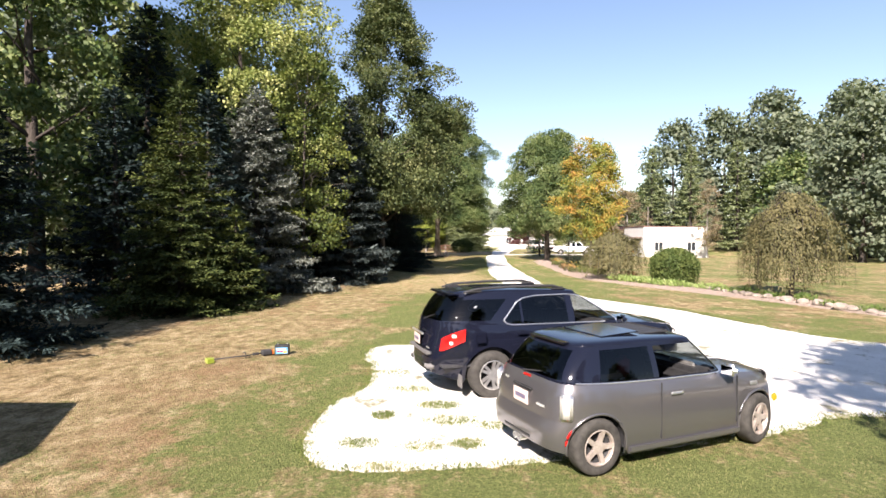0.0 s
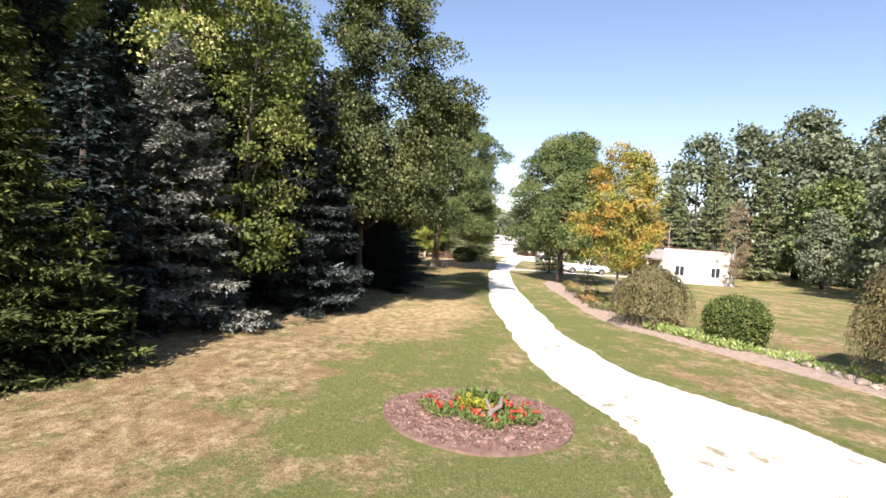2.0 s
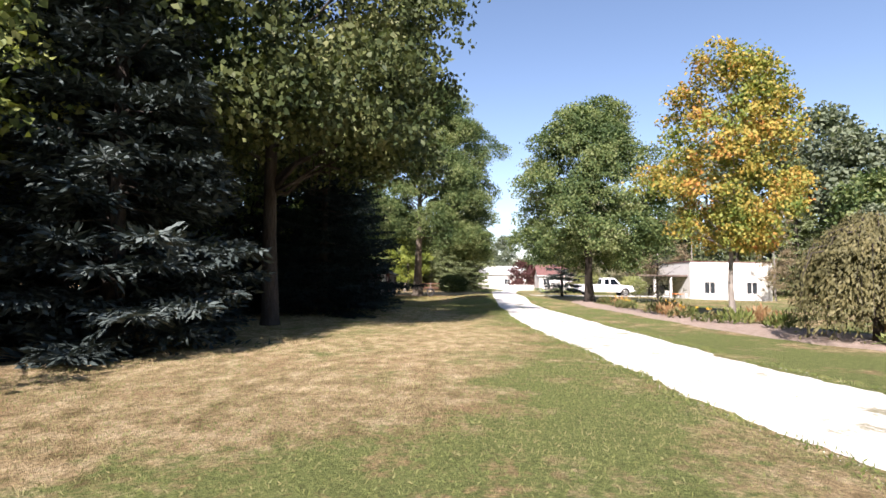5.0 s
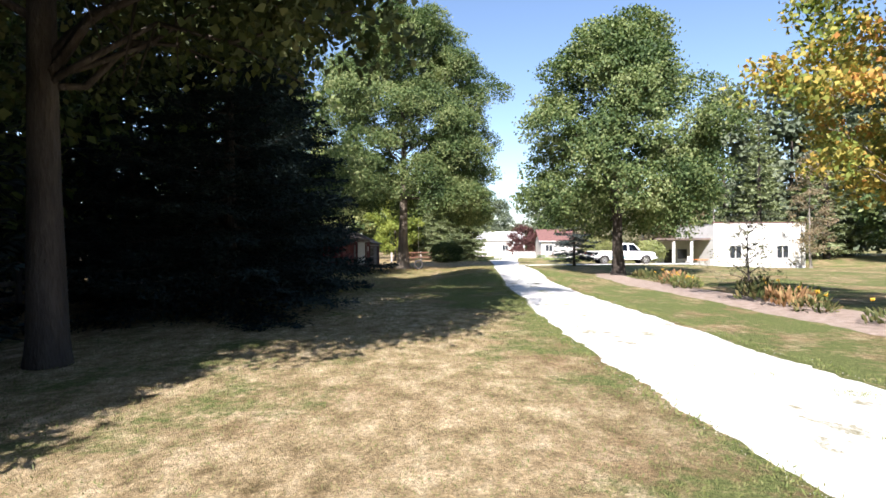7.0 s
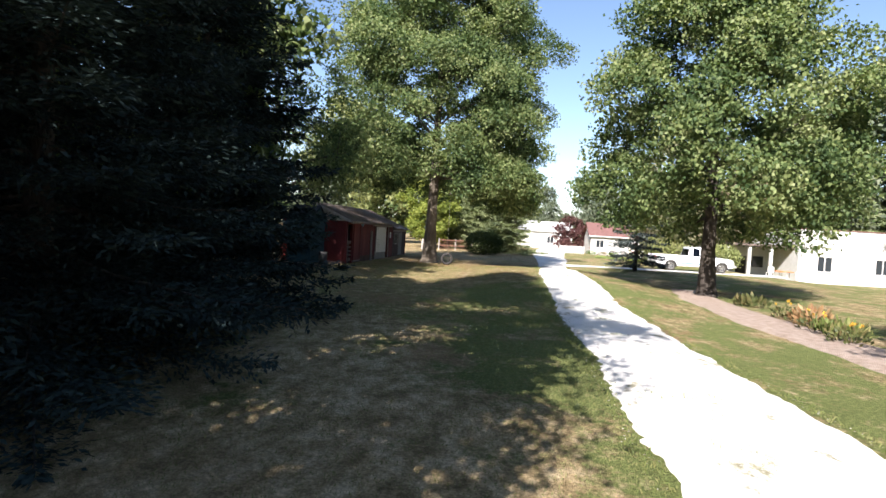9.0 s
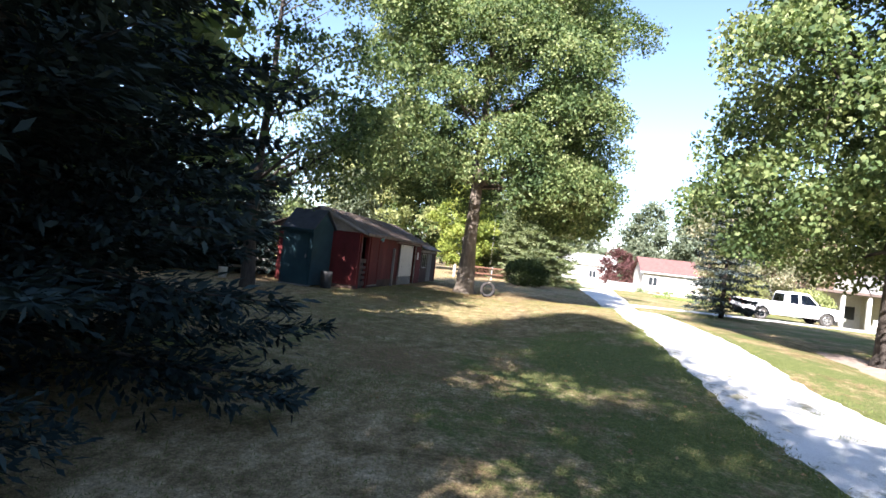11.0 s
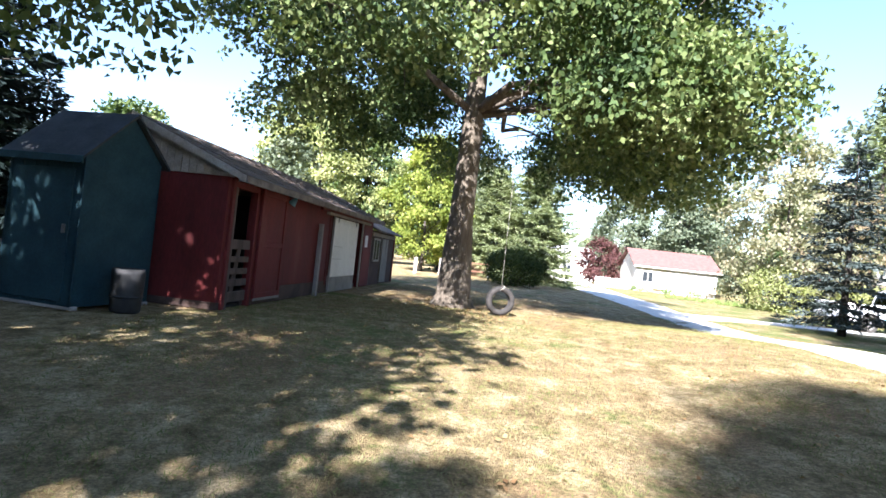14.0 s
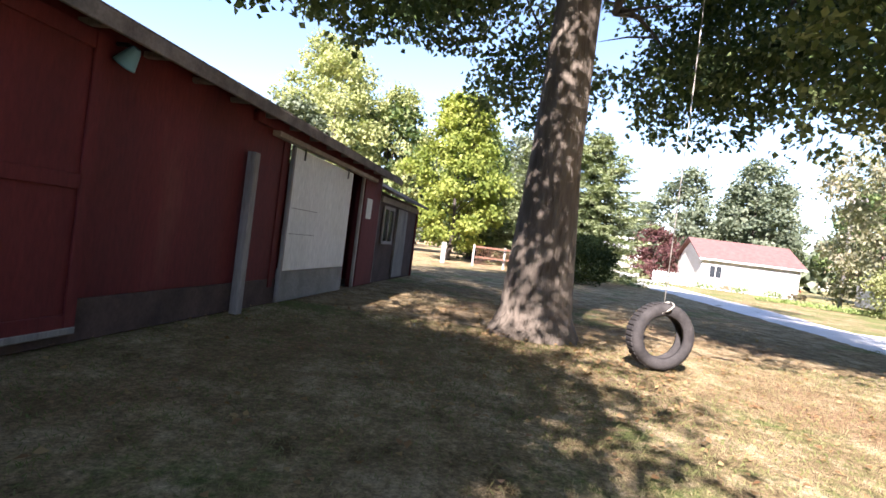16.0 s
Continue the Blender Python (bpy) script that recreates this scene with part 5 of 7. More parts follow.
M["siding_grey"] = textured("siding_grey", [(0.3, (0.50, 0.50, 0.50)), (0.7, (0.62, 0.62, 0.61))], 0.8, 0.7, 12, bumpy=0.1)
# near-black: the gloom of barn, porch and truck bed sits in the colour
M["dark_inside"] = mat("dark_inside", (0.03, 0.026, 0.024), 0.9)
M["pane"] = mat("pane", (0.03, 0.035, 0.04), 0.06)
M["trim_blue"] = mat("trim_blue", (0.16, 0.36, 0.46), 0.5)


def bx(name, parent, m, x0, x1, y0, y1, z0, z1, label="", bevel=0.006):
    return part(name, box_bm((x0 + x1) / 2, (y0 + y1) / 2, (z0 + z1) / 2, abs(x1 - x0), abs(y1 - y0), abs(z1 - z0), bevel, seg=1), M[m], parent, label)


def barn():
    b = tagged(empty("barn", -4.55, 65.45, 0, -5.2), "long low red barn with weathered roof and sliding doors", "barn")
    wt = 0.12
    D = -3.3
    # front wall, piece by piece between the openings
    w = bx("wall", b, "barn_red", -wt, 0, 0, 0.10, 0.0, 2.24, "red painted front wall")
    bx("wall_panel", b, "barn_red", -wt, 0, 0.10, 0.88, 1.98, 2.24)
    bx("wall_panel", b, "barn_red", -wt, 0, 0.88, 5.3, 0.30, 2.24)
    bx("wall_base", b, "barn_base", -wt, 0.008, 0.88, 5.3, 0.0, 0.30, "mud-splashed wall foot")
    bx("wall_base", b, "concrete", -wt, 0.03, 5.3, 7.75, 0.0, 0.40, "grey concrete foot under the white door")
    bx("wall_panel", b, "barn_red", -wt, 0, 5.3, 9.7, 2.02, 2.24)
    bx("wall_panel", b, "barn_red", -wt, 0, 8.45, 9.7, 0.0, 2.02)
    # end wall and weathered gable
    bx("wall_panel", b, "barn_red", -1.35, -0.02, -wt, 0.0, 0.12, 2.12, "red end wall")
    bx("wall_base", b, "barn_base", -1.35, -0.015, -wt - 0.006, 0.0, 0.0, 0.12)
    part("gable", prism_bm([(0.02, 2.12), (0.02, 2.2), (-1.65, 2.92), (-3.3, 2.2), (-3.3, 2.12)], 0.10, lambda u, v, d: (u, -0.10 - d + 0.08, v)), M["wood_pale"], b, "weathered whitish gable boards")
    for k in range(13):
        xx = -0.06 - 0.13 * k
        bx("gable_board", b, "wood_pale", xx - 0.122, xx, -0.135, -0.105, 2.12, 2.16 + max(0.02, 0.43 * (0.0 - xx) - 0.06) if xx > -1.6 else 2.7)
    bx("wall_panel", b, "barn_red", D, D + wt, 0, 9.7, 0, 2.2, "back wall")
    bx("wall_panel", b, "barn_red", D, -1.35, -wt, 0, 0, 2.12)
    bx("wall_panel", b, "barn_red", D, 0, 9.6, 9.7, 0, 2.2)
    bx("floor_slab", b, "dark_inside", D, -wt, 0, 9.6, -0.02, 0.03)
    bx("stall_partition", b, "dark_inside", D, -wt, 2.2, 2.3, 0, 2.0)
    # corner board and stall gate
    bx("corner_board", b, "barn_red", -0.10, 0.025, -0.03, 0.10, 0, 2.2)
    g = bx("stall_gate", b, "wood_dark", -0.05, -0.02, 0.12, 0.86, 0.98, 1.14, "slatted grey wooden stall gate")
    for z0, h in ((0.10, 0.17), (0.36, 0.12), (0.56, 0.10), (0.76, 0.10)):
        bx("slat", g, "wood_dark", -0.05, -0.02, 0.12, 0.86, z0, z0 + h)
    part("brace", prism_bm([(0.30, 0.12), (0.44, 0.12), (0.62, 1.0), (0.48, 1.0)], 0.02, lambda u, v, d: (-0.055 - d, u, v)), M["wood_dark"], g)
    bx("jamb", b, "barn_red", -0.06, 0.03, 0.86, 0.96, 0, 1.98)
    bx("jamb", b, "wood_dark", -0.06, 0.03, 0.06, 0.13, 0, 1.98)
    # red sliding door with a frame
    d = bx("sliding_door", b, "barn_red", 0.02, 0.055, 1.0, 2.15, 0.10, 2.08, "red sliding door with raised frame")
    for y0, y1, z0, z1 in ((1.0, 1.10, 0.10, 2.08), (2.05, 2.15, 0.10, 2.08), (1.1, 2.05, 0.10, 0.22), (1.1, 2.05, 1.96, 2.08), (1.1, 2.05, 1.04, 1.14)):
        bx("rail", d, "barn_red", 0.055, 0.075, y0, y1, z0, z1)
    bx("door_skirt", d, "wood_grey", 0.056, 0.08, 1.0, 2.15, 0.08, 0.13)
    # leaning post, white sliding door and its track
    p = bx("post", b, "wood_grey", 0.03, 0.12, 4.22, 4.33, -0.02, 1.68, "weathered grey post")
    bx("jamb", b, "barn_red", 0, 0.02, 5.08, 5.2, 0.2, 2.0)
    dw = bx("white_door", b, "barn_white", 0.035, 0.075, 5.3, 7.60, 0.40, 1.92, "white painted sliding door with cracks")
    for z in (0.86, 1.18):
        bx("crack", dw, "wood_grey", 0.0752, 0.0766, 5.36, 6.2, z, z + 0.008, bevel=0)
    bx("door_edge", dw, "wood_grey", 0.03, 0.08, 5.26, 5.30, 0.04, 1.94)
    for yy in (5.55, 7.3):
        bx("hanger", dw, "plastic_dark", 0.076, 0.09, yy, yy + 0.04, 1.80, 1.98)
    bx("door_track", b, "wood_pale", 0.01, 0.11, 4.75, 9.0, 1.95, 2.01, "pale door track")
    bx("track_board", b, "barn_red", 0.0, 0.06, 4.3, 9.3, 2.015, 2.13)
    # dark doorway, narrow red door, notice
    dn = bx("narrow_door", b, "barn_red", 0.01, 0.05, 8.45, 9.25, 0.03, 1.95, "narrow dark red door")
    bx("notice", dn, "barn_white", 0.051, 0.057, 8.62, 8.95, 1.25, 1.62, "small pale board")
    bx("jamb", b, "wood_pale", -0.02, 0.03, 8.38, 8.44, 0, 2.0)
    # roof in two slopes with fascia
    ov = 0.34
    zf = 2.23 - ov * 0.43
    for y0, y1 in ((-0.28, 9.85),):
        part("roof", prism_bm([(ov, zf), (ov, zf + 0.05), (-1.65, 2.99), (-1.65, 2.94)], y1 - y0, lambda u, v, dd: (u, y0 + dd, v)), M["roof_brown"], b, "weathered brown roof")
        part("roof", prism_bm([(-1.65, 2.94), (-1.65, 2.99), (D - ov, zf + 0.05), (D - ov, zf)], y1 - y0, lambda u, v, dd: (u, y0 + dd, v)), M["roof_brown"], b)
    for r in range(9):
        u0 = ov + 0.012 - (ov + 1.65) * r / 9
        zz = zf + 0.052 + (2.94 - zf) * (r / 9)
        for k in range(34):
            y0 = -0.27 + 0.298 * k + (0.15 if r % 2 else 0)
            if y0 > 9.6:
                continue
            s = part("shingle", prism_bm([(u0, zz - 0.002), (u0, zz + 0.014), (u0 - 0.24, zz + 0.097), (u0 - 0.24, zz + 0.085)], 0.29, lambda u, v, dd: (u, y0 + dd, v)), M["roof_brown"], b) if r == 0 or k % 2 == 0 else None
    bx("fascia", b, "wood_worn", ov, ov + 0.025, -0.30, 9.87, zf - 0.06, zf + 0.05, "weathered pale fascia board")
    part("rake_board", prism_bm([(ov, zf - 0.05), (ov, zf + 0.055), (-1.65, 2.995), (-1.65, 2.87)], 0.03, lambda u, v, dd: (u, -0.31 + dd, v)), M["wood_pale"], b)
    for k in range(16):
        bx("rafter", b, "wood_grey", -0.02, ov, 0.1 + 0.62 * k, 0.16 + 0.62 * k, zf + 0.0, zf + 0.045 - 0.0)
    # lean-to at the far end
    bx("lean_to_wall", b, "wood_grey", -1.8, -0.02, 9.72, 9.80, 0, 2.2)
    bx("lean_to_wall", b, "barn_base", -0.10, -0.02, 9.80, 13.6, 0, 1.85, "dark weathered lean-to wall")
    bx("lean_to_wall", b, "barn_base", -1.8, -0.02, 13.52, 13.6, 0, 1.85)
    part("lean_to_roof", prism_bm([(0.25, 1.80), (0.25, 1.86), (-1.9, 2.72), (-1.9, 2.66)], 4.0, lambda u, v, dd: (u, 9.8 + dd, v)), M["roof_brown"], b)
    bx("lean_to_board", b, "wood_pale", -0.02, 0.02, 9.85, 13.55, 1.66, 1.78)
    wn_ = bx("window", b, "pane", -0.02, 0.0, 10.1, 10.9, 0.85, 1.55, "small window in a pale frame")
    for y0, y1, z0, z1 in ((10.05, 10.12, 0.8, 1.6), (10.88, 10.95, 0.8, 1.6), (10.12, 10.88, 1.53, 1.6), (10.12, 10.88, 0.8, 0.87), (10.47, 10.52, 0.87, 1.53)):
        bx("window_frame", wn_, "wood_pale", 0.0, 0.03, y0, y1, z0, z1)
    bx("plank_door", b, "wood_grey", -0.01, 0.03, 11.3, 12.3, 0.05, 1.62, "grey plank door")
    bx("corner_board", b, "barn_red", -0.04, 0.02, 13.5, 13.62, 0, 1.8)
    return b


barn()


def teal_shed():
    s = tagged(empty("shed", -6.3, 64.6, 0, -12), "small dark teal plywood shed with a pitched roof", "shed")
    w, d, ze, zr = 0.60, 0.68, 2.04, 2.72
    bx("wall", s, "teal", -w, w, -d, -d + 0.05, 0.04, ze, "front of teal boards")
    for k in range(7):
        xx = -w + 2 * w * k / 6
        bx("batten", s, "teal", xx - 0.012, xx + 0.012, -d - 0.012, -d, 0.06, ze - 0.02)
    for sx in (-1, 1):
        part("gable_wall", prism_bm([(-d, 0.04), (-d, ze), (0.05, zr), (d, ze + 0.1), (d, 0.04)], 0.05, lambda u, v, dd: (sx * (w - dd), u, v)), M["teal"], s)
    bx("wall", s, "teal", -w, w, d - 0.05, d, 0.04, ze)
    part("roof", prism_bm([(-d - 0.12, ze - 0.06), (-d - 0.12, ze - 0.02), (0.05, zr + 0.06), (0.05, zr + 0.02)], 2 * w + 0.16, lambda u, v, dd: (-w - 0.08 + dd, u, v)), M["shingle_dark"], s, "dark grey shingled roof")
    part("roof", prism_bm([(0.05, zr + 0.02), (0.05, zr + 0.06), (d + 0.1, ze + 0.08), (d + 0.1, ze + 0.04)], 2 * w + 0.16, lambda u, v, dd: (-w - 0.08 + dd, u, v)), M["shingle_dark"], s)
    bx("fascia", s, "teal", -w - 0.08, w + 0.08, -d - 0.14, -d - 0.11, ze - 0.12, ze - 0.02)
    dr = bx("door", s, "teal", -w + 0.12, w - 0.14, -d - 0.022, -d - 0.002, 0.10, 1.85, "teal plank door")
    bx("latch", dr, "plastic_grey", w - 0.24, w - 0.18, -d - 0.04, -d - 0.02, 1.0, 1.12)
    bx("skid", s, "wood_pale", -w - 0.03, w + 0.03, -d, -d + 0.1, 0.0, 0.05)
    bx("skid", s, "wood_pale", -w - 0.03, w + 0.03, d - 0.1, d, 0.0, 0.05)


teal_shed()


def gable_house(name, x, y, rz, w, d, h, ridge, wall, roof, label, windows=(), category="building", ov=0.35, garage=None):
    """Ridge along local x; local -y is the front."""
    b = tagged(empty(name, x, y, 0, rz), label, category)
    t = 0.18
    bx("wall", b, wall, -w / 2, w / 2, -d / 2, -d / 2 + t, 0, h)
    bx("wall", b, wall, -w / 2, w / 2, d / 2 - t, d / 2, 0, h)
    for s in (-1, 1):
        part("gable_wall", prism_bm([(-d / 2 + t, 0), (-d / 2 + t, h), (0, ridge - 0.05), (d / 2 - t, h), (d / 2 - t, 0)], t, lambda u, v, dd: (s * (w / 2 - dd), u, v)), M[wall], b)
    for s in (-1, 1):
        k = (ridge - h) / (d / 2)
        part("roof", prism_bm([(s * (d / 2 + ov), h - ov * k), (s * (d / 2 + ov), h - ov * k + 0.1), (0, ridge + 0.1), (0, ridge)], w + 2 * ov, lambda u, v, dd: (-w / 2 - ov + dd, u, v)), M[roof], b)
        bx("gutter", b, "siding_white", -w / 2 - ov, w / 2 + ov, s * (d / 2 + ov), s * (d / 2 + ov + 0.05), h - ov * k - 0.06, h - ov * k + 0.06)
    n = int(h / 0.28)
    for i in range(n):
        bx("siding_board", b, wall, -w / 2, w / 2, -d / 2 - 0.012, -d / 2, 0.15 + i * 0.28, 0.15 + i * 0.28 + 0.268, bevel=0)
    for wx, wz, ww, wh in windows:
        wi = bx("window", b, "pane", wx - ww / 2, wx + ww / 2, -d / 2 - 0.02, -d / 2 - 0.013, wz - wh / 2, wz + wh / 2, "dark window in a white frame")
        for x0, x1, z0, z1 in ((wx - ww / 2 - 0.08, wx - ww / 2, wz - wh / 2 - 0.08, wz + wh / 2 + 0.08), (wx + ww / 2, wx + ww / 2 + 0.08, wz - wh / 2 - 0.08, wz + wh / 2 + 0.08), (wx - ww / 2, wx + ww / 2, wz + wh / 2, wz + wh / 2 + 0.08), (wx - ww / 2, wx + ww / 2, wz - wh / 2 - 0.08, wz - wh / 2), (wx - 0.03, wx + 0.03, wz - wh / 2, wz + wh / 2)):
            bx("window_frame", wi, "siding_white", x0, x1, -d / 2 - 0.05, -d / 2 - 0.01, z0, z1)
    return b


gable_house("garage", 20.2, 112.5, -3, 7.4, 6.0, 2.5, 4.0, "siding_white", "shingle_red", "white garage with a faded red shingle roof", [(-2.6, 1.4, 0.9, 0.9)])
gable_house("outbuilding", 12.6, 132.0, 4, 9.0, 6.0, 2.9, 4.3, "siding_white", "siding_grey", "white outbuilding with a pale metal roof", [(1.0, 1.4, 1.0, 1.0)])
gable_house("house", 36.5, 112.0, -8, 9.0, 7.0, 2.6, 4.4, "siding_grey", "shingle_red", "low grey house behind shrubs", [(-3.0, 1.5, 1.4, 1.1), (0.6, 1.5, 1.2, 1.1)])
gable_house("farmhouse", -12.75, 1.7, 0, 12.5, 9.0, 3.0, 5.1, "siding_white", "shingle", "white house behind the parking place", [(-3, 1.5, 1.4, 1.2), (3, 1.5, 1.4, 1.2)])


def block_building():
    b = tagged(empty("workshop", 31.4, 91.2, -0.9, 2), "white flat-roofed block workshop with two windows and a porch", "building")
    W, H, D = 10.2, 4.9, 9.0
    for z0, z1, x0, x1 in ((0, 1.05, 0, W), (2.5, H, 0, W), (1.05, 2.5, 0, 1.75), (1.05, 2.5, 3.15, 7.0), (1.05, 2.5, 8.4, W)):
        bx("wall", b, "siding_white", x0, x1, 0, 0.25, z0, z1, bevel=0)
    bx("wall", b, "siding_white", 0, 0.25, 0.25, D, 0, H, bevel=0)
    bx("wall", b, "siding_white", W - 0.25, W, 0.25, D, 0, H, bevel=0)
    bx("wall", b, "siding_white", 0.25, W - 0.25, D - 0.25, D, 0, H, bevel=0)
    bx("roof", b, "concrete", 0.1, W - 0.1, 0.1, D - 0.1, H - 0.3, H - 0.1)
    bx("parapet_cap", b, "shingle_red", -0.08, W + 0.08, -0.08, 0.32, H, H + 0.09, "thin red-brown parapet cap")
    bx("parapet_cap", b, "shingle_red", -0.08, 0.32, 0.32, D, H, H + 0.09)
    for x0 in (1.75, 7.0):
        wi = bx("window", b, "pane", x0 + 0.06, x0 + 1.34, 0.10, 0.12, 1.11, 2.44, "dark window with white mullion")
        for a0, a1, z0, z1 in ((x0, x0 + 0.07, 1.05, 2.5), (x0 + 1.33, x0 + 1.4, 1.05, 2.5), (x0 + 0.07, x0 + 1.33, 1.05, 1.12), (x0 + 0.07, x0 + 1.33, 2.43, 2.5), (x0 + 0.66, x0 + 0.74, 1.12, 2.43)):
            bx("window_frame", wi, "siding_white", a0, a1, 0.05, 0.13, z0, z1)
        bx("window_sill", wi, "concrete", x0 - 0.05, x0 + 1.45, -0.06, 0.08, 0.98, 1.05)
    # porch on the west side
    bx("porch_roof", b, "roof_brown", -6.2, 0, 0.6, 7.5, 3.1, 3.3)
    # greyer than the workshop's white: porch shade is put into the wall's colour
    bx("porch_wall", b, "siding_grey", -6.0, 0, 5.0, 5.2, 0, 3.1, "shaded porch wall")
    for xx in (-6.0, -4.0, -2.0):
        bx("porch_post", b, "siding_white", xx - 0.12, xx + 0.12, 0.8, 1.04, 0, 3.1, "white porch post")
    bx("porch_door", b, "dark_inside", -3.2, -2.2, 4.96, 5.0, 0, 2.05)
    bx("porch_window", b, "pane", -1.6, -0.5, 4.96, 5.0, 1.0, 2.1)
    V, F = [], []
    tube(V, F, [(2.2, 4.0, H - 0.1), (2.2, 4.0, H + 3.4)], [0.05, 0.05], 7)
    mesh_object("mast", V, F, M["alloy_dusty"], b, "thin metal mast on the roof")
    # shallow courses of block
    for i in range(1, 16):
        bx("block_course", b, "siding_white", 3.2, 6.95, -0.008, 0.0, i * 0.3, i * 0.3 + 0.285, bevel=0)


block_building()


def pickup():
    def belt(x):
        return float(np.interp(x, [-2.9, 0.7, 1.5, 2.5, 2.75, 2.9], [1.10, 1.10, 1.08, 1.02, 0.95, 0.85]))
    P = dict(L=5.7, W=0.98, round=8, R=0.37, arch=0.44, xr=-1.75, xf=1.85, tyre=0.24, tuck=0.03, rim=0.22, spokes=6, double=False, rim_mat="alloy", steer=0, sill=0.40, rise_f=0.05, rise_r=0.08,
             paint="truck_white", roof_paint="truck_white", pillar_paint="truck_white", belt=belt, heights=[(0, 0.04, 0.02, 0.05), (0.3, 0.0, 0.0, 0.0), (0.8, 0.03, 0.01, 0.01), (1.0, 0.1, 0.03, 0.05)],
             cowl=1.22, nose=2.72, crown=0.06, wb=0.948, wr=0.76, zb=1.10, zr=1.74, roof_x=(-0.40, 0.99), roof_arch=0.03, dome=0.7, cab_f=7, round_r=8, reach_f=(1.60, 0.96), reach_r=(0.50, 0.38),
             ws_cut=[(-0.76, 1.12), (0.76, 1.12), (0.62, 1.70), (-0.62, 1.70)], rw_cut=[(-0.7, 1.16), (0.7, 1.16), (0.6, 1.66), (-0.6, 1.66)], openings=[], trim_r=0.01,
             panes=[[(1.34, 1.12), (0.40, 1.12), (0.40, 1.68), (0.84, 1.68)], [(0.26, 1.12), (-0.22, 1.12), (-0.18, 1.68), (0.26, 1.68)]], trim=[], trim_closed=False, handles=[(0.48, 0.98)], handle_mat="plastic_dark", handle_label="black handle",
             mirror=(1.32, 1.2), mirror_mat="plastic_dark", door_gaps=[(0.32, 0.45, 1.08)], seats=(0.45,), head_z=1.42, category="pickup truck")
    c = car("pickup_truck", 17.75, 80.4, 0, P, "white pickup truck with a blue lower band parked by the trees")
    bx("bed_floor", c, "dark_inside", -2.78, -0.56, -0.88, 0.88, 0.70, 0.74)
    for y0, y1 in ((-0.95, -0.86), (0.86, 0.95)):
        bx("bed_rail", c, "truck_white", -2.82, -0.52, y0, y1, 1.06, 1.14)
    bx("tailgate", c, "truck_white", -2.86, -2.78, -0.9, 0.9, 0.6, 1.12)
    bx("bed_front", c, "truck_white", -0.60, -0.53, -0.9, 0.9, 0.6, 1.12)
    for s in (-1, 1):
        part("side_band", box_bm(0.05, s * 0.982, 0.60, 2.6, 0.012, 0.12, 0), M["trim_blue"], c, "blue side band")
        part("tail_light", box_bm(-2.84, s * 0.90, 0.92, 0.05, 0.12, 0.3, 0.02), M["lamp_red"], c)
    bx("bumper", c, "chrome", 2.78, 2.9, -0.9, 0.9, 0.45, 0.62)


M["truck_white"] = mat("truck_white", (0.78, 0.79, 0.80), 0.2)
pickup()


def utility_pole(x, y, h):
    p = tagged(empty("utility_pole", x, y), "grey wooden utility pole", "utility pole")
    V, F = [], []
    tube(V, F, [(0, 0, -0.1), (0, 0, h)], [0.15, 0.10], 10)
    mesh_object("pole", V, F, M["wood_grey"], p, smooth=True)
    bx("cross_arm", p, "wood_grey", -1.0, 1.0, -0.06, 0.06, h - 0.7, h - 0.56)
    for s in (-0.9, 0.0, 0.9):
        bx("insulator", p, "plastic_grey", s - 0.04, s + 0.04, -0.04, 0.04, h - 0.56, h - 0.42)


utility_pole(25.2, 106.5, 8.5)
utility_pole(34.0, 108.0, 8.5)

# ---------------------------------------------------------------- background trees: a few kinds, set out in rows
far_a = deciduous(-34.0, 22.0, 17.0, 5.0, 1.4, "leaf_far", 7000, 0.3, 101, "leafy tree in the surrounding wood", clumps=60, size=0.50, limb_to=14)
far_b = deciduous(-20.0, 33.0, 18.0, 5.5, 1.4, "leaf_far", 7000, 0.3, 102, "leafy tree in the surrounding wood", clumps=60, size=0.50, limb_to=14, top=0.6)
far_c = deciduous(-17.0, 54.0, 15.0, 5.0, 1.0, "leaf_oak", 7000, 0.3, 103, "leafy tree in the surrounding wood", clumps=55, size=0.48, limb_to=14, top=0.9)
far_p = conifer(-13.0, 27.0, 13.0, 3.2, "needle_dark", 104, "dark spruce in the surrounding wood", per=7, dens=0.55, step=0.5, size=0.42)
far_w = deciduous(-19.0, 124.0, 22.0, 7.0, 3.0, "leaf_willow", 12000, 0.35, 105, "pale willow behind the barn", name="willow_tree", clumps=60, size=0.40, limb_to=14)
# pale needles put distance haze into the far pines' colour
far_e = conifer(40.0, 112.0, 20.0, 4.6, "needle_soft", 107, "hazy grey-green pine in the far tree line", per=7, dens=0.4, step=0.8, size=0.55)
for o in (far_a, far_b, far_c, far_p, far_e):
    tagged(o, group="trees of the surrounding wood")
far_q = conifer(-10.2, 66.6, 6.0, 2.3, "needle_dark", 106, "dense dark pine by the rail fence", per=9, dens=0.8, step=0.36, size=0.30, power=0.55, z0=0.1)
tagged(far_q, group="pines by the fence")
kinds = {"q": (far_q, 6.0), "a": (far_a, 17.0), "b": (far_b, 18.0), "c": (far_c, 15.0), "p": (far_p, 13.0), "e": (far_e, 20.0), "w": (far_w, 22.0)}
rs = random.Random(5)


def stand(spec):
    for k, x, y, h in spec:
        ob, h0 = kinds[k]
        s = h / h0
        c = copy_thing(ob, pose(x, y, dip(x, y), 0, 0, rs.uniform(0, 360)))
        c.scale = (s * rs.uniform(0.9, 1.15), s * rs.uniform(0.9, 1.15), s)


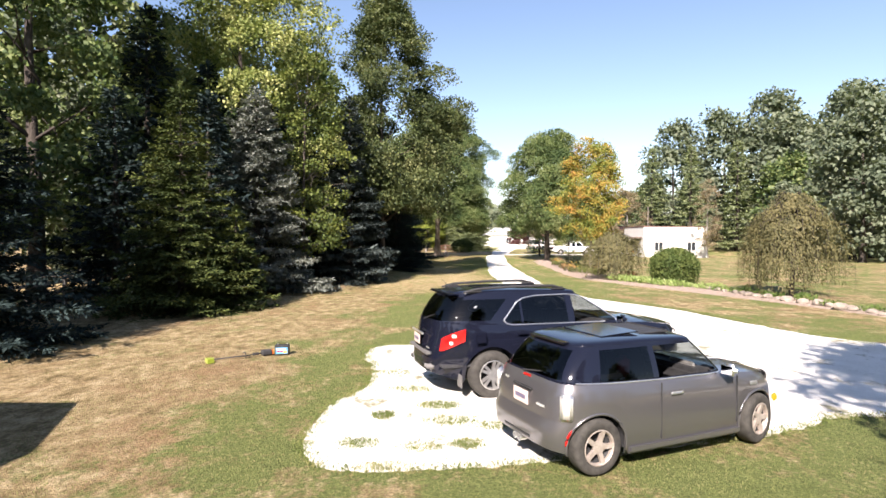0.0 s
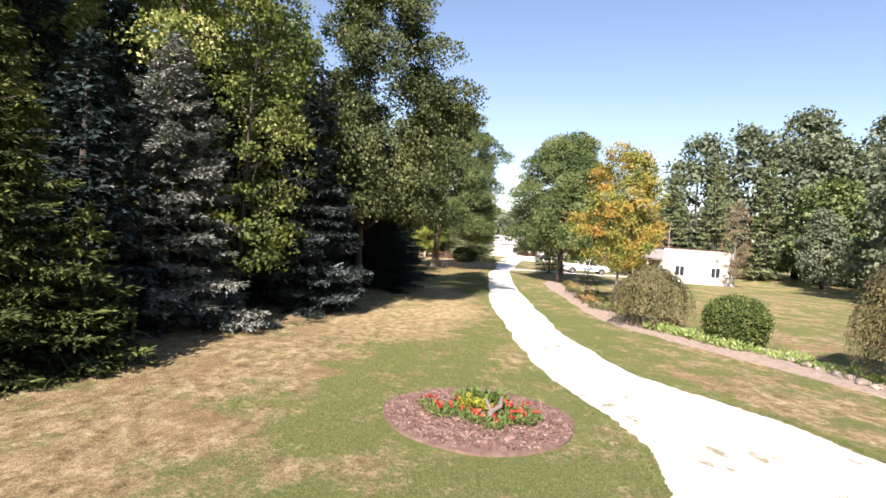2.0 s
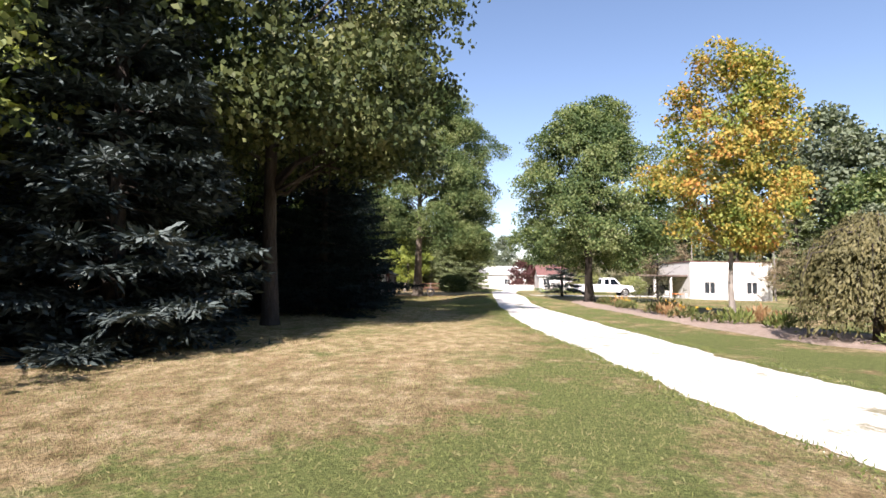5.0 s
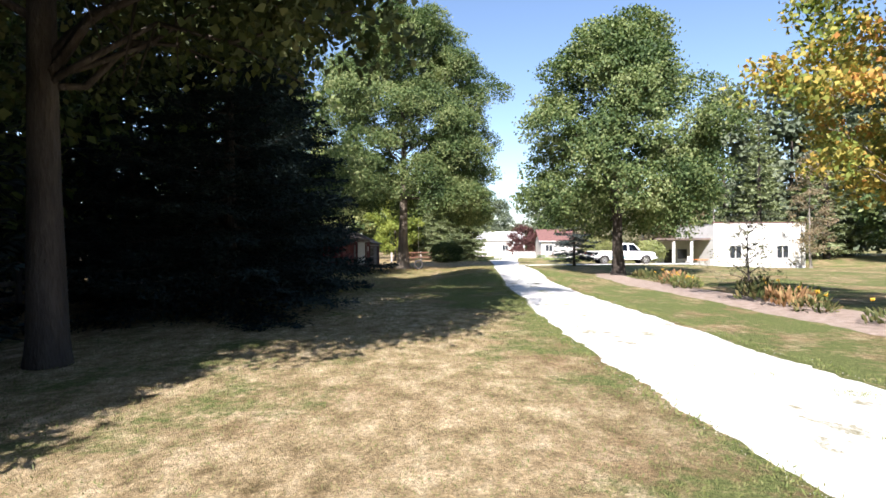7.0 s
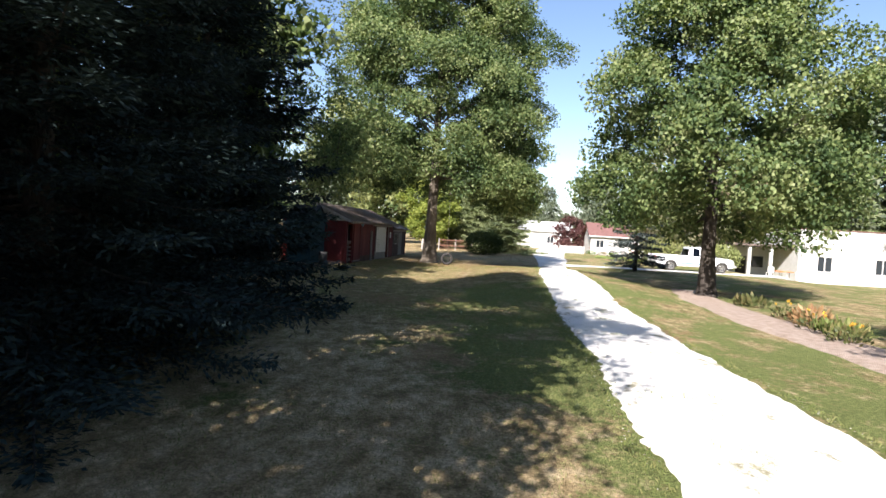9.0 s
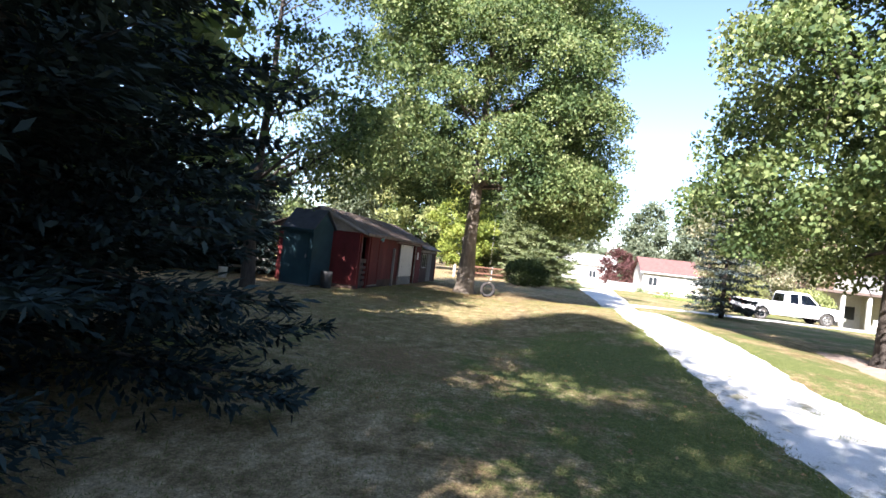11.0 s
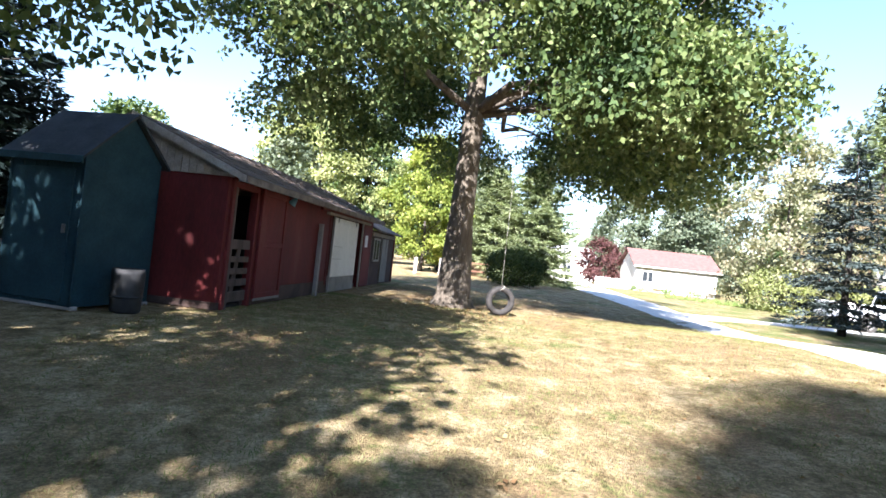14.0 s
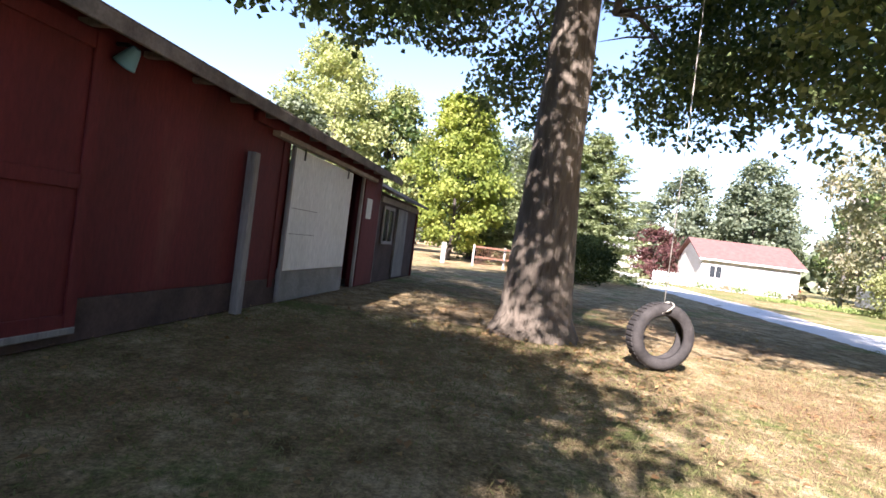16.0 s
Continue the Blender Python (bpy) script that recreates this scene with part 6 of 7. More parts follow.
# left wood
stand([("p", -12.5, 38, 12), ("a", -27, 30, 18), ("c", -25, 44, 17), ("p", -9.5, 48, 9), ("b", -22, 56, 17), ("b", -30, 34, 18), ("p", -8.8, 55, 8),
       ("p", -11.5, 22, 8), ("p", -12.8, 17, 6), ("p", -14.2, 12.5, 5.5), ("p", -15.5, 18.5, 7), ("p", -17, 13.5, 6), ("p", -10.8, 36.5, 11), ("p", -12.0, 44, 10), ("p", -8.0, 40.5, 9), ("p", -11.0, 28.8, 11), ("p", -8.6, 31.2, 10), ("p", -7.6, 35.8, 11), ("p", -6.9, 38.6, 10), ("p", -9.2, 24.6, 8.5), ("p", -6.4, 45.6, 9)])
# pines and trees west of the barn
stand([("p", -9.6, 67.5, 3.5), ("p", -11.0, 65.5, 4.0), ("p", -13.5, 64.0, 4.4), ("p", -12.5, 67, 4.4), ("p", -15.5, 70, 5.2), ("p", -18, 66, 5.2), ("p", -12, 74, 4.4), ("p", -21, 64, 6.0), ("c", -16, 82, 7), ("p", -24, 69, 6.4), ("a", -30, 78, 11), ("p", -10.4, 69.0, 4.8), ("p", -14.6, 66.2, 5.2), ("p", -16.4, 64.2, 5.2), ("p", -19.5, 62.5, 5.6), ("p", -13.8, 70.5, 5.2), ("p", -17.6, 69.0, 5.6), ("p", -22.5, 66.5, 6.4), ("p", -27, 72, 7.2), ("p", -20, 74, 6.4), ("p", -11.6, 63.6, 3.6)])
stand([("q", x, y, h) for x, y, h in ((-12.6, 65.6, 3.8), (-14.8, 66.4, 4.3), (-17.2, 65.0, 4.8), (-19.6, 64.4, 5.3), (-22.2, 64.0, 5.1), (-11.6, 68.4, 4.8), (-16.0, 68.0, 5.4), (-20.8, 67.2, 5.6), (-25.5, 66.0, 6.0))])
# behind the barn
stand([("a", -16, 104, 10), ("w", -14, 108, 15), ("w", -9.5, 112, 14), ("c", -10, 112, 13), ("b", -20, 124, 16), ("a", -3, 118, 13), ("b", 2, 122, 13), ("a", 4, 140, 14), ("c", -2, 104, 9.5)])
# ahead, beyond the drive
stand([("b", 27, 124, 13.5), ("a", 20.5, 127, 12.5), ("b", 28, 130, 12), ("a", 34, 134, 13), ("c", 42, 128, 13), ("c", 8, 160, 12), ("a", 18, 175, 14), ("b", 28, 168, 13), ("a", 50, 140, 18), ("b", 58, 132, 20), ("c", 0, 172, 15), ("a", -12, 160, 18), ("b", -26, 150, 20)])
# east tree line
stand([("b", 47, 118, 26), ("a", 56, 116, 28), ("e", 45, 106, 20), ("b", 66, 118, 32), ("a", 64, 106, 26), ("e", 52, 103, 20), ("b", 74, 104, 30), ("c", 58, 96, 17), ("e", 62, 90, 18), ("a", 70, 92, 24), ("a", 52, 88, 11), ("b", 72, 80, 24),
       ("a", 62, 78, 21), ("c", 55, 74, 14), ("e", 50, 68, 15), ("b", 45, 64, 19), ("a", 41, 57, 16), ("b", 52, 58, 18), ("a", 47, 46, 16), ("c", 42, 40, 13), ("b", 50, 34, 17), ("a", 44, 24, 16), ("e", 38, 33, 12), ("c", 46, 12, 15), ("b", 42, 0, 17)])
# tall trees beside the house, out of view, added to shade the spruce row
deciduous(-17.5, 9.5, 17.0, 4.6, 3.0, "leaf_oak", 12000, 0.28, 124, "unseen tall tree added to shade the spruce row", clumps=60, size=0.30, limb_to=14)
deciduous(-12.6, 8.6, 12.5, 2.9, 2.6, "leaf_oak", 9000, 0.2, 125, "unseen leafy tree added to shade the spruce row", clumps=44, size=0.26, limb_to=12)
# behind the start: a stand of unseen trees added to darken the cars' reflections
stand([("b", -14, -22, 17), ("a", 14, -22, 16), ("p", 22, -24, 14), ("p", 0, -27, 14), ("b", 40, -14, 18), ("c", -34, -8, 15), ("b", -24, -16, 16), ("a", 6, -24, 15), ("b", 30, -20, 17), ("a", -6, -30, 17), ("c", 18, -28, 15)])
deciduous(5.4, -2.6, 14.0, 2.5, 6.5, "leaf_oak", 9000, 0.2, 111, "shade tree beside the parking place", clumps=40, size=0.26, limb_to=14)
deciduous(40.6, 89.2, 12.5, 2.3, 1.6, "leaf_russet", 4200, 0.12, 112, "slim birch with thin russet leaves", name="birch_tree", clumps=34, size=0.19, limb_to=22, bark="bark_pale")
deciduous(28.0, 100.0, 9.5, 3.0, 1.4, "leaf_russet", 5000, 0.15, 113, "half-bare tree with pinkish brown leaves", clumps=40, size=0.22, limb_to=34)
deciduous(33.0, 106.0, 12.0, 4.6, 1.0, "leaf_russet", 9000, 0.15, 114, "half-bare tree with russet leaves", clumps=44, size=0.24, limb_to=34)
deciduous(20.6, 93.5, 12.0, 4.8, 1.0, "leaf_pale", 15000, 0.18, 123, "tall thin-leaved tree with leaves paled by haze", clumps=60, size=0.24, limb_to=30)
deciduous(-3.2, 97.0, 9.8, 2.8, 1.2, "leaf_lime", 16000, 0.14, 115, "bright yellow-green tree behind the barn", clumps=45, size=0.24, limb_to=16)
deciduous(15.0, 117.0, 5.0, 2.2, 0.4, "leaf_plum", 5000, 0.1, 116, "dark plum-leaved tree beside the garage", clumps=26, size=0.24, limb_to=10)
conifer(4.7, 96.6, 8.3, 2.8, "needle_soft", 117, "broad soft evergreen beyond the great oak", per=13, dens=1.6, step=0.24, droop=0.5, ragged=0.35, power=0.5, name="evergreen_tree")
conifer(2.2, 100.2, 8.7, 3.2, "needle_soft", 118, "broad soft evergreen beyond the great oak", per=12, dens=1.4, power=0.55, name="evergreen_tree")
shrub(2.6, 88.2, 2.0, 1.6, 120, "dark rounded hedge shrub by the drive", n=7000, leaf="needle_green", size=0.14)
shrub(19.5, 92.0, 2.6, 1.8, 121, "yellow-green shrub by the drive", n=5000, leaf="leaf_willow", size=0.16, soft=0.25)
shrub(24.0, 90.5, 2.0, 1.6, 122, "yellow-green shrub by the drive", n=4500, leaf="leaf_willow", size=0.16, soft=0.25)

# ---------------------------------------------------------------- plants in the beds, small things
M["petal_red"] = leafmat("petal_red", [(0.26, 0.03, 0.025), (0.42, 0.06, 0.04), (0.50, 0.15, 0.10)], patch=6, trans=0.15)
M["petal_yellow"] = leafmat("petal_yellow", [(0.36, 0.20, 0.03), (0.52, 0.32, 0.04), (0.60, 0.40, 0.05)], patch=6, trans=0.15)
M["leaf_gold"] = leafmat("leaf_gold", [(0.20, 0.22, 0.03), (0.34, 0.33, 0.04), (0.46, 0.40, 0.05)], patch=4)
M["leaf_bed"] = leafmat("leaf_bed", [(0.08, 0.14, 0.04), (0.13, 0.19, 0.05), (0.20, 0.25, 0.08)], patch=4)
M["leaf_hosta"] = leafmat("leaf_hosta", [(0.18, 0.26, 0.07), (0.28, 0.36, 0.12), (0.42, 0.46, 0.22)], patch=4)
M["leaf_dry"] = leafmat("leaf_dry", [(0.22, 0.12, 0.06), (0.32, 0.20, 0.10), (0.40, 0.28, 0.14)], patch=4)
M["leaf_border"] = leafmat("leaf_border", [(0.05, 0.065, 0.022), (0.09, 0.10, 0.035), (0.17, 0.13, 0.06)], patch=3, trans=0.2)
M["stone"] = textured("stone", [(0.3, (0.20, 0.17, 0.14)), (0.7, (0.40, 0.34, 0.28))], 3, 0.9, 25)
M["blade"] = leafmat("blade", [(0.10, 0.135, 0.035), (0.165, 0.185, 0.06), (0.22, 0.205, 0.09), (0.28, 0.235, 0.12)], patch=0.7, trans=0.25)
M["weed"] = leafmat("weed", [(0.09, 0.12, 0.03), (0.14, 0.17, 0.05), (0.26, 0.24, 0.10)], patch=2, trans=0.25)


def plant(x, y, h, r, seed, label, leaf="leaf_bed", n=120, flowers=0, petal="petal_red", name="flower_plant", size=0.10, category="flower", upright=0.8):
    rng = np.random.default_rng(seed)
    ob = tagged(empty(name, x, y, 0.0), label, category)
    a = rng.uniform(0, 6.283, n)
    q = np.sqrt(rng.uniform(0, 1, n))
    P = np.stack([q * r * np.cos(a), q * r * np.sin(a), rng.uniform(0.03, 0.75, n) * h * (1 - 0.5 * q)], 1)
    D = unit(np.stack([np.cos(a) * 0.6, np.sin(a) * 0.6, np.full(n, upright)], 1) + rng.normal(0, 0.35, (n, 3)))
    N = unit(np.stack([np.cos(a), np.sin(a), np.full(n, 0.6)], 1) + rng.normal(0, 0.4, (n, 3)))
    quads_object("foliage", leaf_quads(P, D, N, size, size * 0.38, rng), M[leaf], ob)
    V, F = [], []
    for k in range(5):
        w = 1.2566 * k
        tube(V, F, [(0, 0, -0.02), (r * 0.35 * math.cos(w), r * 0.35 * math.sin(w), h * 0.6)], [0.006, 0.004], 4)
    mesh_object("stems", V, F, M["leaf_bed"], ob)
    if flowers:
        Q = []
        for k in range(flowers):
            w, d = rng.uniform(0, 6.283), r * rng.uniform(0.1, 0.9)
            c = np.array([d * math.cos(w), d * math.sin(w), h * rng.uniform(0.8, 1.1)])
            m = 9
            D = unit(rng.normal(0, 1, (m, 3)) + np.array([0, 0, 0.5]))
            Q.append(leaf_quads(np.repeat(c[None], m, 0), D, unit(rng.normal(0, 1, (m, 3))), 0.055, 0.045, rng))
        quads_object("blossoms", np.concatenate(Q), M[petal], ob)
    return ob


# round bed: salvias and marigolds round a golden shrub and a piece of driftwood
rb = random.Random(11)
SPOTS = [(-1.0, 0.25), (-0.72, -0.25), (-0.45, 0.45), (-0.28, -0.15), (-0.55, -0.02), (0.02, -0.5), (-0.18, -0.42), (0.32, -0.2), (0.55, -0.45), (0.62, 0.1), (0.95, 0.3), (0.9, -0.35), (0.25, -0.75), (0.5, 0.42), (-0.1, 0.62), (0.75, -0.15), (1.1, 0.0), (-0.85, 0.0)]
for k, (dx, dy) in enumerate(SPOTS):
    o = plant(2.05 + dx, 20.25 + dy, rb.uniform(0.16, 0.26), rb.uniform(0.15, 0.22), 300 + k, "bedding plant with bright red flowers in mulch", flowers=rb.randint(2, 5), n=80)
    o.location.z = 0.03
    tagged(o, group="red flowers in the round bed")
for dx, dy in ((-0.05, 0.15), (0.10, 0.02)):
    o = plant(1.93 + dx, 20.35 + dy, 0.42, 0.30, 340 + int(dx * 100), "golden-leaved plant in the round bed", "leaf_gold", 80, 0, size=0.12, name="golden_plant", category="plant")
    o.location.z = 0.03
for k in range(5):
    o = plant(1.78 + 0.17 * k, 20.85 + rb.uniform(-0.1, 0.1), 0.45, 0.2, 350 + k, "tall green plant at the back of the bed", "leaf_bed", 90, 0, size=0.16, name="green_plant", category="plant")
    o.location.z = 0.03
V, F = [], []
tube(V, F, [(2.22, 19.95, 0.03), (2.30, 20.08, 0.15), (2.45, 20.2, 0.26), (2.5, 20.32, 0.40)], [0.07, 0.08, 0.06, 0.035], 8)
tube(V, F, [(2.30, 20.08, 0.15), (2.18, 20.25, 0.36)], [0.05, 0.03], 7)
tagged(mesh_object("driftwood", V, F, M["wood_worn"], smooth=True), "grey-brown piece of driftwood among red flowers", "wood")

# the long bed: hostas, grasses, marigolds, coneflowers
HOST = [(10.4, 34.4), (10.8, 33.6), (11.2, 33.0), (11.5, 32.3), (11.8, 31.6), (12.1, 31.0), (12.5, 30.5), (11.0, 34.2), (11.6, 33.2)]
for k, (x, y) in enumerate(HOST):
    tagged(plant(x, y, 0.42, 0.42, 400 + k, "variegated hosta clump at the bed's edge", "leaf_hosta", 130, 0, size=0.22, name="hosta", category="plant"), group="hostas along the bed")
ROW = [(13.2, 29.2), (13.6, 28.4), (14.2, 27.0), (13.0, 30.0), (14.6, 25.6), (15.0, 24.2), (14.0, 29.6), (14.9, 22.6), (15.3, 21.0), (13.9, 28.0), (14.5, 26.4)]
for k, (x, y) in enumerate(ROW):
    tagged(plant(x, y, rb.uniform(0.25, 0.55), rb.uniform(0.35, 0.5), 430 + k, "low green perennials above the stone edging", "leaf_bed" if k % 3 else "leaf_hosta", 170, 0, size=0.13, name="perennial", category="plant"), group="perennials above the stones")
GR = [(9.3, 40.6, 0.9), (9.0, 44.6, 0.9), (9.1, 46.2, 1.1), (9.6, 51.4, 0.8), (9.9, 53.2, 0.9), (10.4, 57.4, 0.6), (9.8, 38.8, 0.8), (10.9, 36.2, 0.7), (10.2, 48.0, 1.0), (9.7, 45.2, 0.8), (10.4, 41.0, 0.9)]
for k, (x, y, h) in enumerate(GR):
    tagged(plant(x + 0.8, y, h * 0.75, 0.5, 460 + k, "tall shaggy border plants gone half brown", ("weed", "leaf_dry", "leaf_border")[k % 3], 150, 0, size=0.22, name="border_plant", category="plant", upright=1.6), group="tall border plants")
for k, (x, y) in enumerate([(9.4, 50.6), (9.7, 52.3), (9.0, 43.4), (8.9, 41.2), (10.1, 54.4), (10.2, 46.9)]):
    tagged(plant(x + 0.6, y, 0.5, 0.4, 490 + k, "clump of orange-yellow border flowers", "leaf_border", 110, 4, "petal_yellow", size=0.16), group="orange border flowers")
deciduous(10.4, 47.4, 2.6, 0.9, 0.5, "leaf_pale", 1100, 0.035, 500, "thin half-bare young tree in the bed", name="sapling", clumps=22, size=0.06, limb_to=20, flare=1.1, fork=0.8)


def stone(x, y, s, seed, label="rough tan fieldstone edging the bed"):
    rng = np.random.default_rng(seed)
    bm = bmesh.new()
    bmesh.ops.create_icosphere(bm, subdivisions=2, radius=0.5)
    ph = rng.uniform(0, 50, 3)
    for v in bm.verts:
        k = 1 + 0.35 * noise.noise(Vector(v.co) * 2.2 + Vector(ph))
        v.co = Vector((v.co.x * 1.25 * k, v.co.y * 0.95 * k, max(v.co.z, -0.32) * 0.72 * k)) * s
    lo = min(v.co.z for v in bm.verts)
    for v in bm.verts:
        v.co.z -= lo + 0.02
    me = bpy.data.meshes.new("stone")
    bm.to_mesh(me)
    bm.free()
    me.materials.append(M["stone"])
    ob = new("stone", me)
    ob.matrix_world = pose(x, y, 0.0, 0, 0, rng.uniform(0, 360))
    return tagged(ob, label, "stone", "stones edging the bed")


for k in range(19):
    s = k / 18
    stone(13.25 + 2.0 * s + rb.uniform(-0.12, 0.12), 28.9 - 10.0 * s + rb.uniform(-0.15, 0.15), rb.uniform(0.24, 0.46), 600 + k)


def battery():
    b = tagged(empty("car_battery", -2.95, 13.85, 0, 8), "black car battery with a bright label on the grass", "battery")
    bx("case", b, "plastic_dark", -0.15, 0.15, -0.09, 0.09, 0.0, 0.19, bevel=0.012)
    bx("lid", b, "plastic_dark", -0.155, 0.155, -0.095, 0.095, 0.185, 0.215, bevel=0.01)
    l = bx("label", b, "label_blue", -0.125, 0.125, -0.0945, -0.0905, 0.03, 0.165, "blue label with white and red bars", 0)
    bx("label_bar", l, "stripe_white", -0.11, 0.08, -0.097, -0.0946, 0.115, 0.145, bevel=0)
    bx("label_bar", l, "lamp_red", -0.11, 0.02, -0.097, -0.0946, 0.07, 0.095, bevel=0)
    bx("label_bar", l, "petal_yellow", 0.03, 0.11, -0.097, -0.0946, 0.045, 0.095, bevel=0)
    for s in (-0.10, 0.10):
        part("terminal", lathe_bm([(0.001, 0.245), (0.012, 0.245), (0.014, 0.21)], 12, 'Z'), M["alloy"], b).location = (s, 0.03, 0)
    V, F = [], []
    tube(V, F, [(-0.15, 0, 0.2), (-0.10, 0, 0.27), (0.10, 0, 0.27), (0.15, 0, 0.2)], [0.008] * 4, 6)
    mesh_object("handle", V, F, M["plastic_dark"], b)


M["label_blue"] = mat("label_blue", (0.10, 0.32, 0.55), 0.4)
M["tool_green"] = mat("tool_green", (0.27, 0.33, 0.04), 0.4)
battery()


def trimmer():
    t = tagged(empty("string_trimmer", -3.75, 13.35, 0, 38), "string trimmer with a lime green guard lying on grass", "garden tool")
    V, F = [], []
    tube(V, F, [(-0.55, 0, 0.06), (0.2, 0.0, 0.05), (0.62, 0.02, 0.06)], [0.014] * 3, 8)
    mesh_object("shaft", V, F, M["plastic_dark"], t, smooth=True)
    part("guard", prism_bm([(-0.64, -0.10), (-0.50, -0.06), (-0.50, 0.06), (-0.64, 0.10)], 0.09, lambda u, v, d: (u, v, d)), M["tool_green"], t, "lime green guard")
    bx("motor", t, "plastic_dark", 0.50, 0.74, -0.07, 0.07, 0.0, 0.13, bevel=0.03)
    bx("battery_pack", t, "petal_orange", 0.70, 0.78, -0.05, 0.05, 0.01, 0.11, "orange battery pack", 0.02)
    V, F = [], []
    tube(V, F, [(0.12, -0.12, 0.03), (0.14, -0.06, 0.12), (0.14, 0.06, 0.12), (0.12, 0.12, 0.03)], [0.013] * 4, 7)
    mesh_object("loop_handle", V, F, M["plastic_dark"], t, smooth=True)
    bx("grip", t, "plastic_dark", 0.3, 0.46, -0.025, 0.025, 0.03, 0.09, bevel=0.02)


M["petal_orange"] = mat("petal_orange", (0.75, 0.18, 0.03), 0.4)
trimmer()


def tyre_swing():
    s = tagged(empty("tyre_swing", 0.25, 69.7, 0, 12), "worn tyre swing hanging on a thin rope", "swing")
    R, r = 0.33, 0.105
    prof = [(R - 0.12, 0.055), (R - 0.11, 0.085), (R - 0.05, 0.10), (R - 0.012, 0.085), (R, 0.06), (R, -0.06), (R - 0.012, -0.085), (R - 0.05, -0.10), (R - 0.11, -0.085), (R - 0.12, -0.055), (R - 0.045, -0.05), (R - 0.035, 0.05), (R - 0.12, 0.055)]
    bm = lathe_bm(prof, 48)
    part("tyre", bm, M["rubber_worn"], s, "worn grey-black tyre", True).matrix_local = pose(0, 0, 0.345)
    for k in range(40):
        a = 2 * math.pi * k / 40
        part("tread_block", box_bm(0, 0, 0, 0.036, 0.12, 0.012, 0.003, pose(0, 0, 0.345) @ pose((R + 0.003) * math.cos(a), 0, (R + 0.003) * math.sin(a), 0, 90 - math.degrees(a), 0), 1), M["rubber_worn"], s)
    V, F = [], []
    tube(V, F, [(0, 0, 0.66), (0.01, 0.0, 2.6), (0.0, 0.03, 5.6)], [0.006, 0.006, 0.006], 6)
    mesh_object("rope", V, F, M["rope"], s, "thin pale rope", True)
    V, F = [], []
    tube(V, F, [(0.07 * math.cos(a), 0.13 * math.sin(a), 0.63 + 0.06 * math.cos(a)) for a in np.linspace(0, 6.283, 14)], [0.010] * 14, 6)
    mesh_object("knot", V, F, M["rope"], s, "", True)


M["rubber_worn"] = textured("rubber_worn", [(0.3, (0.025, 0.023, 0.022)), (0.65, (0.055, 0.05, 0.047)), (0.85, (0.17, 0.16, 0.15))], 7, 0.85)
M["rope"] = textured("rope", [(0.3, (0.35, 0.33, 0.28)), (0.7, (0.55, 0.52, 0.45))], 30, 0.9)
tyre_swing()

# barrel beside the shed, bucket, hanging lamp on the barn
br = tagged(empty("barrel", -5.35, 64.2), "black plastic barrel beside the teal shed", "barrel")
part("barrel_body", lathe_bm([(0.001, 0.0), (0.175, 0.0), (0.19, 0.03), (0.205, 0.33), (0.21, 0.52), (0.20, 0.60), (0.17, 0.60), (0.16, 0.10), (0.001, 0.08)], 28, 'Z'), M["plastic_dark"], br, "", True)
part("barrel_hoop", lathe_bm([(0.199, 0.20), (0.212, 0.22), (0.203, 0.24)], 28, 'Z'), M["plastic_dark"], br)
bk = tagged(empty("bucket", -8.75, 63.3), "white plastic bucket by the fence", "bucket")
part("bucket_body", lathe_bm([(0.001, 0.0), (0.13, 0.0), (0.15, 0.36), (0.16, 0.37), (0.145, 0.37), (0.12, 0.03), (0.001, 0.02)], 24, 'Z'), M["siding_white"], bk, "", True)
V, F = [], []
tube(V, F, [(0.155 * math.cos(a), 0.02, 0.36 - 0.14 * math.sin(a)) for a in np.linspace(0, math.pi, 9)], [0.004] * 9, 5)
mesh_object("bail", V, F, M["alloy_dusty"], bk)
lp = tagged(empty("barn_lamp", -4.28, 67.75, 2.04, -5), "blue enamel lamp under the barn eave", "lamp")
part("lamp_shade", lathe_bm([(0.04, 0.10), (0.06, 0.06), (0.10, -0.08), (0.105, -0.10), (0.09, -0.08), (0.05, 0.05)], 20, 'Z'), M["trim_blue"], lp, "pale blue shade", True).matrix_local = pose(0.05, 0, -0.04, 0, 35, 0) @ Matrix.Scale(0.75, 4)
part("lamp_arm", box_bm(-0.06, 0, 0.04, 0.20, 0.03, 0.03, 0.008), M["plastic_dark"], lp)


def rail_fence(x0, y0, x1, y1, n, h, label, m="wood_grey", rails=3):
    f = tagged(empty("fence", x0, y0), label, "fence")
    dx, dy = (x1 - x0) / n, (y1 - y0) / n
    a = math.degrees(math.atan2(dy, dx))
    L = math.hypot(dx, dy)
    for k in range(n + 1):
        part("post", box_bm(dx * k, dy * k, h / 2, 0.11, 0.11, h + 0.06, 0.012), M[m], f)
    for k in range(n):
        for r in range(rails):
            z = h * (0.25 + 0.32 * r)
            part("rail", box_bm(0, 0, 0, L, 0.035, 0.12, 0.008, pose(dx * (k + 0.5), dy * (k + 0.5), z, 0, 0, a) @ pose(0, 0.07, 0)), M[m], f)
    return f


rail_fence(-7.3, 66.6, -22.0, 63.2, 7, 1.15, "weathered grey rail fence under dark pines")
rail_fence(-12.2, 13.0, -14.0, 30.0, 6, 1.1, "grey rail fence hidden behind the spruces")
rail_fence(-8.4, 40.2, -10.2, 60.0, 8, 1.15, "grey rail fence in the dark wood")


